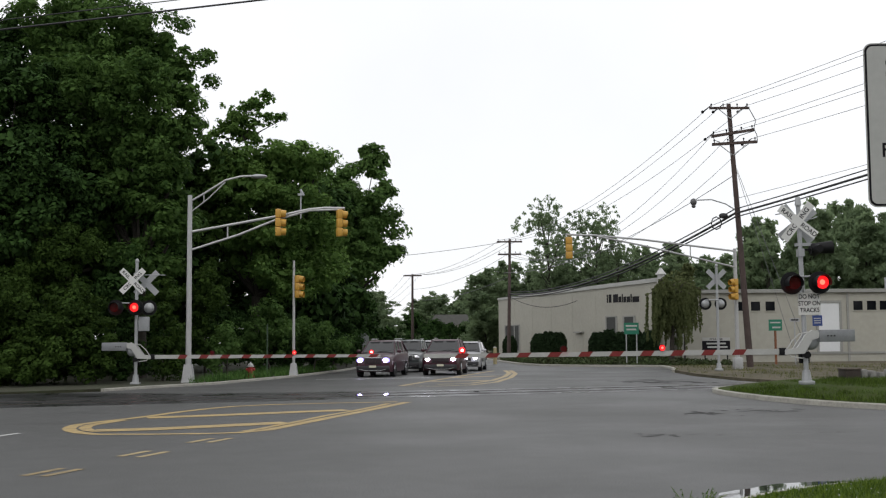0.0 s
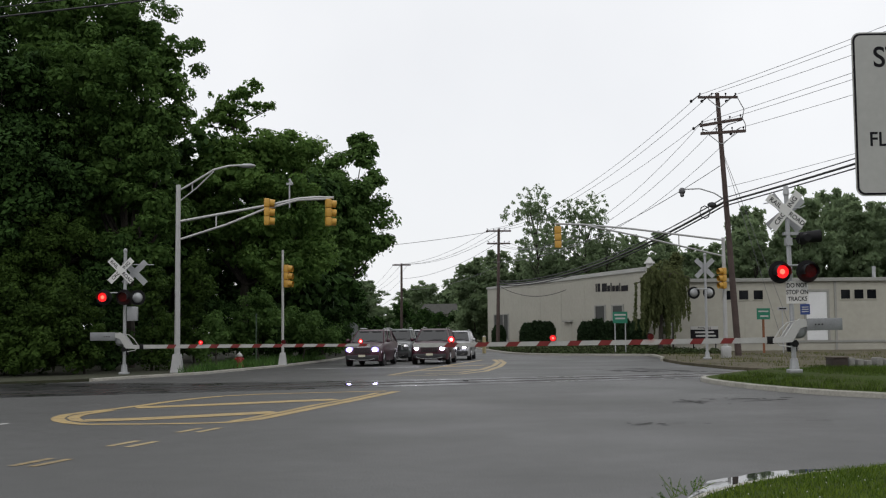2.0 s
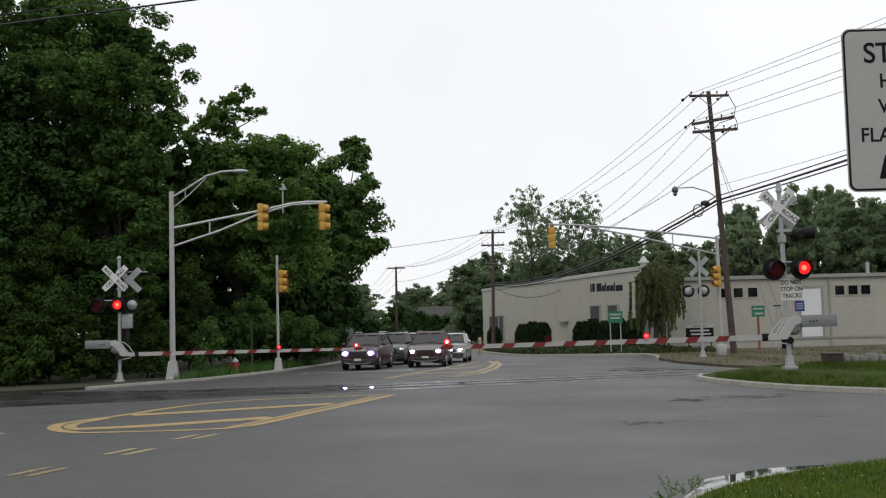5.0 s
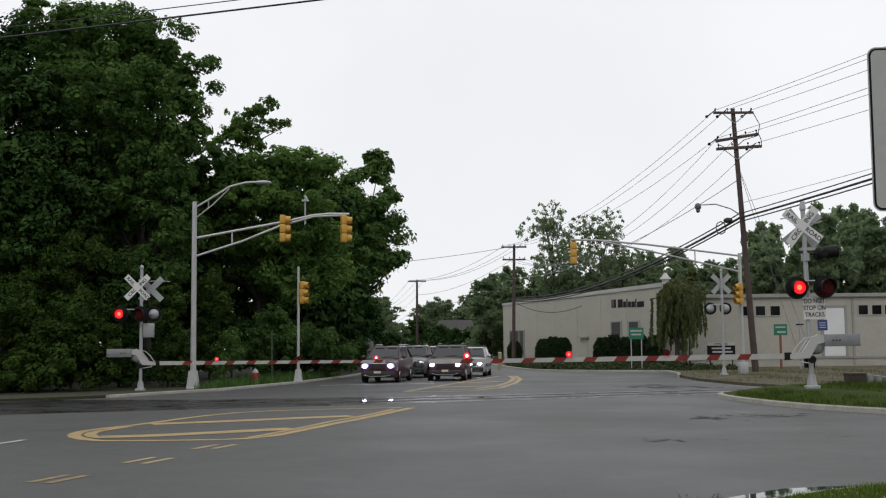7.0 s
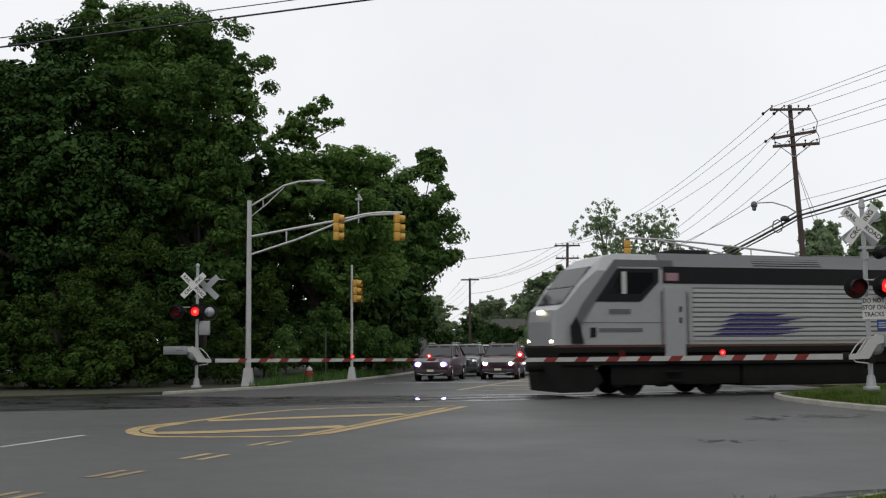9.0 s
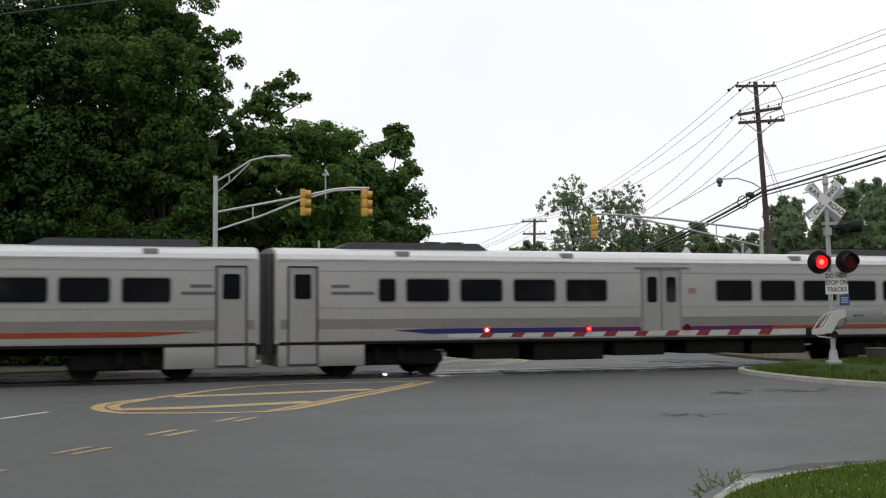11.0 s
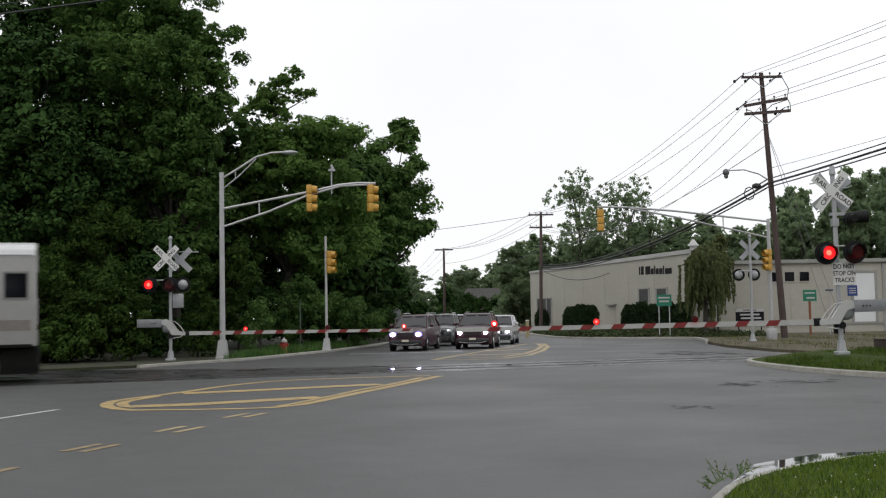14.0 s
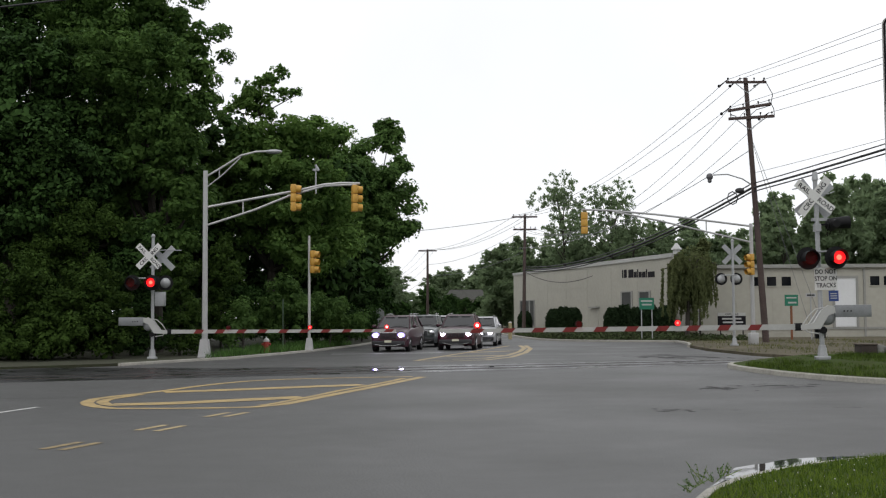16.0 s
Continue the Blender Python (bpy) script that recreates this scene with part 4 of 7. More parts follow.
def weed(x, y, h, seed):
    rnd = np.random.default_rng(seed)
    ob = thing("weed", pose(x, y, 0.08), "ragged green weed growing at the kerb", "weed", "kerbside weeds")
    bm = B()
    cs = []
    for i in range(4):
        tip = (rnd.normal() * 0.09, rnd.normal() * 0.06, h * (0.6 + 0.4 * rnd.random()))
        rod(bm, (rnd.normal() * 0.02, 0, 0), tip, 0.004, 0.002, 5)
        for k in range(7):
            f = 0.25 + 0.11 * k
            cs.append((tip[0] * f, tip[1] * f, tip[2] * f))
    part("stem", bm, GRASS, ob)
    cs = cs[::2]
    lf = new("foliage", soup("foliage", leaves(rnd, np.array(cs), np.full(len(cs), 0.022), 4, 0.015), 3, LEAF_LIGHT))
    lf.parent = ob


for i, (x, y, h) in enumerate(((2.46, 10.7, 0.27), (2.62, 10.8, 0.16), (2.36, 10.5, 0.12), (2.75, 11.1, 0.2), (2.25, 10.2, 0.12), (2.85, 11.2, 0.14))):
    weed(x, y, h * 0.75, 60 + i)


q = rng.random((16000, 2)) * [22, 24] + [12.6, 43]
q = q[(np.sin(q[:, 0] * 1.7) + np.sin(q[:, 1] * 1.1 + q[:, 0]) + rng.normal(size=len(q)) * 0.5 > 0.5)]
q = q[q[:, 0] > np.interp(q[:, 1], [43, 45, 51, 57.5, 67.4], [13.3, 12.7, 12.4, 12.9, 14.5])]
q = q[np.abs(-np.sin(radians(18.9)) * (q[:, 0] + 0.172) + np.cos(radians(18.9)) * (q[:, 1] - 36.166)) > 2.3]
blades("grass", "patchy dry grass on the gravelly verge", q, 0.16, 0.014, 5, GRASS_DRY, 0.09)


# ---- warehouse ----
ware = thing("warehouse", Matrix(), "low cream painted block warehouse with flat roofs", "building")
FA, FB = Vector((9.56, 136)), Vector((20.9, 89.4))


def on_front(k, out=0.0):
    d = (FB - FA).normalized()
    return FA + (FB - FA) * k + Vector((d.y, -d.x)) * out


def front_piece(name, k0, k1, z0, z1, out, material, label="", parent=None):
    a, b = on_front(k0), on_front(k1)
    d = (b - a).normalized()
    n = Vector((d.y, -d.x)) * out
    return part(name, slab(B(), [a, b, b + n, a + n], z0, z1), material, parent or ware, label, False)


body = part("tall_hall", slab(B(), [on_front(0), on_front(0.9), (30.5, 132), (22, 150)], -0.05, 6.45), WALL_CREAM, ware, "", False)
for k in range(7):
    front_piece("wall_panel", 0.004 + k * 0.1245, 0.004 + (k + 1) * 0.1245 - 0.002, 0.45, 2.55, 0.02, WALL_CREAM)
    front_piece("wall_panel", 0.004 + k * 0.1245, 0.004 + (k + 1) * 0.1245 - 0.002, 2.58, 4.3, 0.02, WALL_CREAM)
    front_piece("wall_panel", 0.004 + k * 0.1245, 0.004 + (k + 1) * 0.1245 - 0.002, 4.33, 6.0, 0.02, WALL_CREAM)
front_piece("roof_fascia", -0.002, 0.30, 6.40, 6.64, 0.10, WALL_CAP, "pale metal roof edge")
front_piece("roof_fascia", 0.30, 0.902, 6.36, 6.70, 0.12, WALL_CAP, "pale metal roof edge")
part("roof", slab(B(), [on_front(0.0, 0.06), on_front(0.9, 0.06), (30.5, 132), (22, 150)], 6.46, 6.66), ROOF, ware, "pale flat roof", False)
for k0, k1, z0, z1 in ((0.058, 0.159, 0.5, 3.3), (0.680, 0.722, 2.2, 3.66), (0.761, 0.802, 2.2, 3.60)):
    w = front_piece("window", k0, k1, z0, z1, 0.06, DULL_GLASS, "dark dull grey window pane")
    e = 0.006
    for q in ((k0 - e, k0, z0 - 0.1, z1 + 0.1), (k1, k1 + e, z0 - 0.1, z1 + 0.1), (k0, k1, z1, z1 + 0.1), (k0, k1, z0 - 0.1, z0)):
        f = front_piece("window_frame", *q, 0.10, WALL_TRIM, parent=w)
    if k0 < 0.1:
        for i in (1, 2):
            kk = k0 + (k1 - k0) * i / 3
            front_piece("mullion", kk - 0.003, kk + 0.003, z0, z1, 0.09, WALL_TRIM, parent=w)
dr = front_piece("door", 0.524, 0.557, 0.0, 2.3, 0.05, WALL_CREAM, "narrow cream side door")
front_piece("door_hood", 0.518, 0.563, 2.3, 2.45, 0.35, WALL_TRIM, parent=dr)
# dark bars in place of the address on the wall
for k0, k1, z0, z1 in ((0.681, 0.686, 4.98, 5.72), (0.690, 0.702, 4.98, 5.72), (0.711, 0.733, 4.95, 5.68), (0.736, 0.748, 4.93, 5.45), (0.751, 0.755, 4.92, 5.65), (0.758, 0.770, 4.90, 5.40), (0.773, 0.787, 4.88, 5.38), (0.790, 0.794, 4.86, 5.58), (0.798, 0.826, 4.84, 5.33)):
    front_piece("lettering_bar", k0, k1, z0, z1, 0.05, SIGN_BLACK, "dark lettering shown as plain bars")
# low wing towards the track
WY = 75.0
wing = part("wing", slab(B(), [(17.3, WY), (70, WY), (70, 100), (24.0, 100)], -0.05, 4.65), WALL_CREAM, ware, "lower cream wing", False)
part("roof_fascia", box(B(), 17.1, 70.2, WY - 0.2, WY + 0.1, 4.62, 4.86, 0.02), WALL_TRIM, ware, "grey metal roof edge", False)
part("roof", slab(B(), [(17.3, WY + 0.1), (70.1, WY + 0.1), (70.1, 100), (24.0, 100)], 4.66, 4.84), ROOF, ware, "pale flat roof", False)
part("base_trim", box(B(), 17.25, 70, WY - 0.06, WY, 0.60, 0.74), WALL_TRIM, ware, "", False)
for i, x in enumerate([17.35, 28.25, 39.4, 50.5, 61.5]):
    part("pilaster", box(B(), x, x + 0.14, WY - 0.08, WY, 0, 4.62), WALL_TRIM, ware, "", False)
for i in range(9):
    x0 = 17.5 + i * 1.19
    if x0 < 26:
        part("wall_panel", box(B(), x0, x0 + 1.17, WY - 0.012, WY, 0.75, 3.3), WALL_CREAM, ware, "", False)
for x0 in (20.85, 21.9, 22.87, 28.7, 29.6, 30.45, 33.0, 33.9, 34.8):
    w = part("window", box(B(), x0, x0 + 0.62, WY - 0.02, WY, 3.46, 4.06), GLASS_DARK, ware, "small dark high window", False)
    bm = B()
    for q in ((x0 - 0.06, x0, 3.40, 4.12), (x0 + 0.62, x0 + 0.68, 3.40, 4.12), (x0, x0 + 0.62, 4.06, 4.12), (x0, x0 + 0.62, 3.40, 3.46)):
        box(bm, q[0], q[1], WY - 0.05, WY, q[2], q[3])
    part("window_frame", bm, WALL_CREAM, w, "", False)
d = part("roller_door", box(B(), 26.35, 27.75, WY - 0.03, WY, 0.75, 3.95), DOOR_WHITE, ware, "white closed roller door", False)
for i in range(12):
    part("slat", box(B(), 26.38, 27.72, WY - 0.045, WY - 0.03, 0.8 + i * 0.26, 0.8 + i * 0.26 + 0.23), DOOR_WHITE, d, "", False)
bm = B()
for q in ((26.2, 26.35, 0.7, 4.1), (27.75, 27.9, 0.7, 4.1), (26.35, 27.75, 3.95, 4.1)):
    box(bm, q[0], q[1], WY - 0.09, WY, q[2], q[3])
part("door_frame", bm, WALL_TRIM, d, "", False)
part("vent_pipe", rod(B(), (31.8, 77, 4.8), (31.8, 77, 5.7), 0.12), GALV, ware)
bm = rod(B(), (20.4, 95.6, 6.5), (20.4, 95.6, 7.05), 0.30, 0.30, 12)
rod(bm, (20.4, 95.6, 7.05), (20.4, 95.6, 7.2), 0.48, 0.42, 12)
rod(bm, (20.4, 95.6, 7.2), (20.4, 95.6, 7.6), 0.36, 0.1, 12)
part("roof_vent", bm, SIGN_WHITE, ware, "white domed roof vent")


# ---- signs ----
def plate_sign(name, x, y, z0, z1, w, material, posts, label, bars=(), post_mat=GALV, text=None, yaw=0, post_w=0.03):
    ob = thing(name, pose(x, y, 0, 0, 0, yaw), label, "sign")
    part("panel", box(B(), -w / 2, w / 2, -0.02, 0.0, z0, z1, 0.004), material, ob, "", False)
    for px in posts:
        part("post", box(B(), px - post_w, px + post_w, 0.0, 2 * post_w, 0, z1 - 0.02), post_mat, ob, "", False)
    for bx0, bx1, bz0, bz1, bmat in bars:
        part("lettering_bar", box(B(), bx0, bx1, -0.024, -0.02, bz0, bz1), bmat, ob, "", False)
    if text:
        words("lettering", text[0], text[1], pose(text[2], -0.024, text[3]) @ STAND, text[4], ob)
    return ob


plate_sign("guide_sign", 13.05, 70, 1.96, 2.66, 0.9, SIGN_GREEN, (-0.32, 0.32), "green guide sign on two metal posts", [(-0.35, 0.35, 2.42, 2.52, SIGN_WHITE), (-0.3, 0.3, 2.2, 2.3, SIGN_WHITE)])
plate_sign("guide_sign", 21.3, 68, 2.1, 2.76, 0.8, SIGN_GREEN, (0.0,), "green guide sign on a brown wooden post", [(-0.3, 0.3, 2.54, 2.62, SIGN_WHITE), (-0.2, 0.3, 2.24, 2.34, SIGN_WHITE)], mat("brown_post", (0.24, 0.09, 0.04), 0.8, var=0.3), post_w=0.055)
plate_sign("street_sign", 22.3, 67.5, 2.62, 2.82, 0.6, GALV, (0.0,), "small grey street sign on a thin post", [(-0.22, 0.22, 2.68, 2.76, SIGN_BLACK)])
plate_sign("lease_sign", 18.5, 71, 0.95, 1.72, 1.75, SIGN_BLACK, (-0.7, 0.7), "black and white property sign before the warehouse", [(-0.87, 0.87, 1.52, 1.72, SIGN_WHITE), (-0.6, 0.6, 1.30, 1.40, SIGN_WHITE), (-0.55, 0.7, 1.08, 1.18, SIGN_WHITE)], BLACK, text=("AVAILABLE", 0.17, 0, 1.62, SIGN_BLACK))
sg = thing("road_sign", pose(-3.6, 75, 0.05), "grey back of an octagonal road sign on a post", "sign")
part("panel", prism(B(), [(0.42 * math.cos(radians(22.5 + 45 * i)), 1.75 + 0.42 * math.sin(radians(22.5 + 45 * i))) for i in range(8)], -0.01, 0.0), GALV, sg, "", False)
part("post", box(B(), -0.03, 0.03, 0.0, 0.05, 0, 2.1), GALV, sg, "", False)
mk = thing("marker_post", pose(-7.2, 55, 0.06), "thin green metal marker post in the verge", "post")
part("post", box(B(), -0.03, 0.03, -0.02, 0.02, 0, 2.45), mat("green_post_paint", (0.06, 0.10, 0.06), 0.6, var=0.3), mk, "", False)
bo = thing("bollard", pose(5.35, 80, 0.0), "short cream bollard at the road edge", "bollard")
part("post", rod(B(), (0, 0, 0), (0, 0, 1.15), 0.13, 0.13, 12), mat("cream_bollard_paint", (0.42, 0.36, 0.2), 0.6, var=0.3), bo)
part("cap", ball(B(), (0, 0, 1.15), 0.13, 1, 1, 0.5), SIGN_WHITE, bo)

# the large sign close by
SX, SY = 2.965, 6.55
st = thing("stop_here_sign", pose(SX, SY, 0, 0, 0, -3), "white road sign with black border on a steel post", "sign")


def rounded(w, h, r, x=0.0, z=0.0, n=6):
    pts = []
    for cx, cz, a0 in ((w / 2 - r, h / 2 - r, 0), (-w / 2 + r, h / 2 - r, 90), (-w / 2 + r, -h / 2 + r, 180), (w / 2 - r, -h / 2 + r, 270)):
        pts += [(x + cx + r * math.cos(radians(a0 + 90 * i / n)), z + cz + r * math.sin(radians(a0 + 90 * i / n))) for i in range(n + 1)]
    return pts


SZ = 2.89
part("panel", prism(B(), rounded(0.68, 0.97, 0.05, 0, SZ), -0.004, 0.0), SIGN_WHITE, st, "", False)
part("border", prism(B(), rounded(0.666, 0.956, 0.045, 0, SZ), -0.0055, -0.004), SIGN_BLACK, st, "black border", False)
part("face", prism(B(), rounded(0.642, 0.932, 0.035, 0, SZ), -0.007, -0.0055), SIGN_WHITE, st, "", False)
for tx, sz, z in (("STOP", 0.17, 0.33), ("HERE", 0.12, 0.165), ("WHEN", 0.12, 0.015), ("FLASHING", 0.118, -0.155)):
    words("lettering", tx, sz, pose({"STOP": -0.025, "WHEN": 0.03}.get(tx, 0.0), -0.0075, SZ + z) @ STAND, SIGN_BLACK, st, depth=0.0006, sx=0.95)
part("arrow", prism(B(), [(-0.16, SZ - 0.41), (-0.03, SZ - 0.41), (-0.08, SZ - 0.29), (-0.12, SZ - 0.27)], -0.0085, -0.007), SIGN_BLACK, st, "black arrow", False)
part("post", box(B(), -0.03, 0.03, 0.002, 0.05, 0.05, SZ + 0.4), GALV, st, "", False)


# ---- crossing signals ----
FLIPS = []      # lenses that turn: (object, phase)


def lamp_lens(parent, loc, r, phase, turn=0):
    """A lens on an added upright pivot imitates flashing: one face glows, the other is dark."""
    bm = B()
    bmesh.ops.create_cone(bm, cap_ends=True, segments=24, radius1=r, radius2=r, depth=0.012, matrix=pose(0, 0, 0, 90))
    bmesh.ops.create_uvsphere(bm, u_segments=14, v_segments=8, radius=r * 0.42, matrix=Matrix.LocRotScale((0, -0.006, 0), None, (1, 0.12, 1)))
    bm.faces.ensure_lookup_table()
    for f in bm.faces:
        c = f.calc_center_median()
        core = (c - Vector((0, -0.006, 0))).length < r * 0.45 and c.y < -0.0062
        f.material_index = 2 if core else (0 if f.normal.y < -0.5 else 1)
    ob = part("lens", bm, [RED_LIT, RED_DARK, RED_GLOW if r > 0.12 else RED_CORE], parent, "red lens that flips between a lit and a dark face")
    ob.location = loc
    FLIPS.append((ob, phase, Vector(loc)))
    return ob


def flasher(parent, x, z, phase, back=False):
    """One lamp head: black round background, hood and lens."""
    y = -0.32
    bm = rod(B(), (x, y + 0.02, z), (x, y + 0.035, z), 0.30, 0.30, 28)
    bk = part("background", bm, BLACK, parent, "round black background plate")
    bm = rod(B(), (x, y + 0.03, z), (x, y + 0.2, z), 0.16, 0.12, 16)
    part("housing", bm, BLACK, parent)
    bm = B()
    n = 12
    ring = [(math.cos(radians(-25 + 230 * i / n)), math.sin(radians(-25 + 230 * i / n))) for i in range(n + 1)]
    rows = []
    for yy, rr in ((y - 0.36, 0.20), (y + 0.02, 0.19)):
        rows.append([bm.verts.new((x + c * rr, yy, z + s * rr)) for c, s in ring])
        rows.append([bm.verts.new((x + c * (rr - 0.006), yy, z + s * (rr - 0.006))) for c, s in ring])
    for i in range(n):
        bm.faces.new((rows[0][i], rows[0][i + 1], rows[2][i + 1], rows[2][i]))
        bm.faces.new((rows[1][i], rows[1][i + 1], rows[3][i + 1], rows[3][i]))
        bm.faces.new((rows[0][i], rows[0][i + 1], rows[1][i + 1], rows[1][i]))
    part("hood", bm, BLACK, parent)
    lamp_lens(parent, (x, y - 0.19, z), 0.172, phase)


def back_head(parent, x, z, y=0.30, material=GALV):
    """A lamp head that faces away: domed back and black plate."""
    part("background", rod(B(), (x, y + 0.03, z), (x, y + 0.045, z), 0.30, 0.30, 28), BLACK, parent, "round black plate seen from behind")
    bm = ball(B(), (x, y + 0.03, z), 0.2, 1, 0.7, 1, 16)
    part("housing", bm, material, parent, "domed grey lamp back")


def crossbuck(parent, z, y, lettered=True, half=0.61, hw=0.115, tilt=0, x=0.0):
    for i, ang in enumerate((45 + tilt, -45 + tilt)):
        bm = box(B(), -half, half, -0.004, 0.004, -hw, hw)
        bl = part("crossbuck_blade", bm, SIGN_BRIGHT if lettered else GALV, parent, "white crossing blade", False)
        bl.matrix_basis = pose(x, y - 0.010 * i - 0.012, z, 0, -ang, 0)
        if lettered:
            if i == 0:
                words("lettering", "CROSSING", 0.175, pose(0, -0.006, -0.005) @ STAND, SIGN_BLACK, bl, depth=0.001, sx=1.1)
            else:
                words("lettering", "RAIL", 0.175, pose(-0.35, -0.006, -0.005) @ STAND, SIGN_BLACK, bl, depth=0.001, sx=1.05)
                words("lettering", "ROAD", 0.175, pose(0.36, -0.006, -0.005) @ STAND, SIGN_BLACK, bl, depth=0.001, sx=1.0)


def signal_mast(m, top, cbz, lz, label, xl, xr, lit=True, foot=0.0, tilt=0, shift=0.0):
    ob = thing("crossing_signal", m, label, "crossing signal", "railway crossing signals")
    part("mast", rod(B(), (0, 0, 0.2), (0, 0, top), 0.065, 0.06, 14), GALV, ob)
    bm = box(B(), -0.17, 0.17, -0.17, 0.17, foot, foot + 0.1, 0.02)
    rod(bm, (0, 0, foot + 0.08), (0, 0, foot + 0.38), 0.14, 0.10, 8)
    part("base", bm, GALV, ob)
    part("cap", ball(B(), (0, 0, top), 0.08, 1, 1, 1.3), GALV, ob)
    part("cross_arm", rod(B(), (xl, -0.06, lz + 0.18), (xr, -0.06, lz + 0.18), 0.025), GALV, ob)
    if lit:
        crossbuck(ob, cbz, -0.08, tilt=tilt, x=shift)
        flasher(ob, xl, lz, 0)
        flasher(ob, xr, lz, 1)
    return ob


# mast beside the near side of the track
near = signal_mast(pose(10.29, 30.3, 0.22, 0, -1.0, 0), 5.0, 4.53, 2.88, "railway crossing signal with crossbuck and red lamps", -0.37, 0.37, foot=0.2, tilt=6, shift=-0.06)
crossbuck(near, 4.50, 0.25, False, tilt=-8, x=0.03)
part("bell", rod(B(), (0.0, 0, 4.98), (0, 0, 5.2), 0.09, 0.06, 12), GALV, near)
bm = rod(B(), (0.42, -0.32, 3.78), (0.42, 0.12, 3.78), 0.1, 0.17, 14)
box(bm, 0.1, 0.42, -0.03, 0.03, 3.76, 3.8)
part("side_lamp", bm, BLACK, near, "black hooded side lamp")
part("side_lamp", rod(B(), (0.28, 0.0, 3.8), (0.85, -0.06, 3.83), 0.14, 0.17, 14), BLACK, near, "black hooded side lamp")
bm = B()
tube(bm, [(-0.02, 0, 4.7), (-0.4, 0, 4.78), (-0.62, 0, 4.74)], 0.015, 6)
tube(bm, [(0, 0, 4.62), (0.35, 0, 4.6), (0.5, 0, 4.66)], 0.015, 6)
part("bracket", bm, GALV, near)
bm = B()
box(bm, -0.12, 0.3, -0.05, 0.1, 3.88, 3.96)
box(bm, -0.08, 0.08, -0.1, 0.1, 3.6, 3.8)
part("junction_box", bm, GALV, near)
dns = thing("crossing_sign", pose(10.29, 30.3, 0.22, 0, -1.0, 0), "white sign lettered do not stop on tracks", "sign")
part("panel", box(B(), -0.16, 0.44, -0.10, -0.09, 2.04, 2.63, 0.003), SIGN_BRIGHT, dns, "", False)
for i, tx in enumerate(("DO NOT", "STOP ON", "TRACKS")):
    words("lettering", tx, 0.165, pose(0.14, -0.103, 2.52 - 0.18 * i) @ STAND, SIGN_BLACK, dns, depth=0.001, sx=0.85)
blue = thing("notice_plate", pose(10.29, 30.3, 0.22, 0, -1.0, 0), "small blue notice plate on the mast", "sign")
part("panel", box(B(), 0.2, 0.46, -0.10, -0.09, 1.74, 2.02, 0.003), SIGN_BLUE, blue, "", False)
for z in (1.94, 1.88, 1.82):
    part("lettering_bar", box(B(), 0.24, 0.42, -0.103, -0.10, z - 0.012, z + 0.012), SIGN_WHITE, blue, "", False)


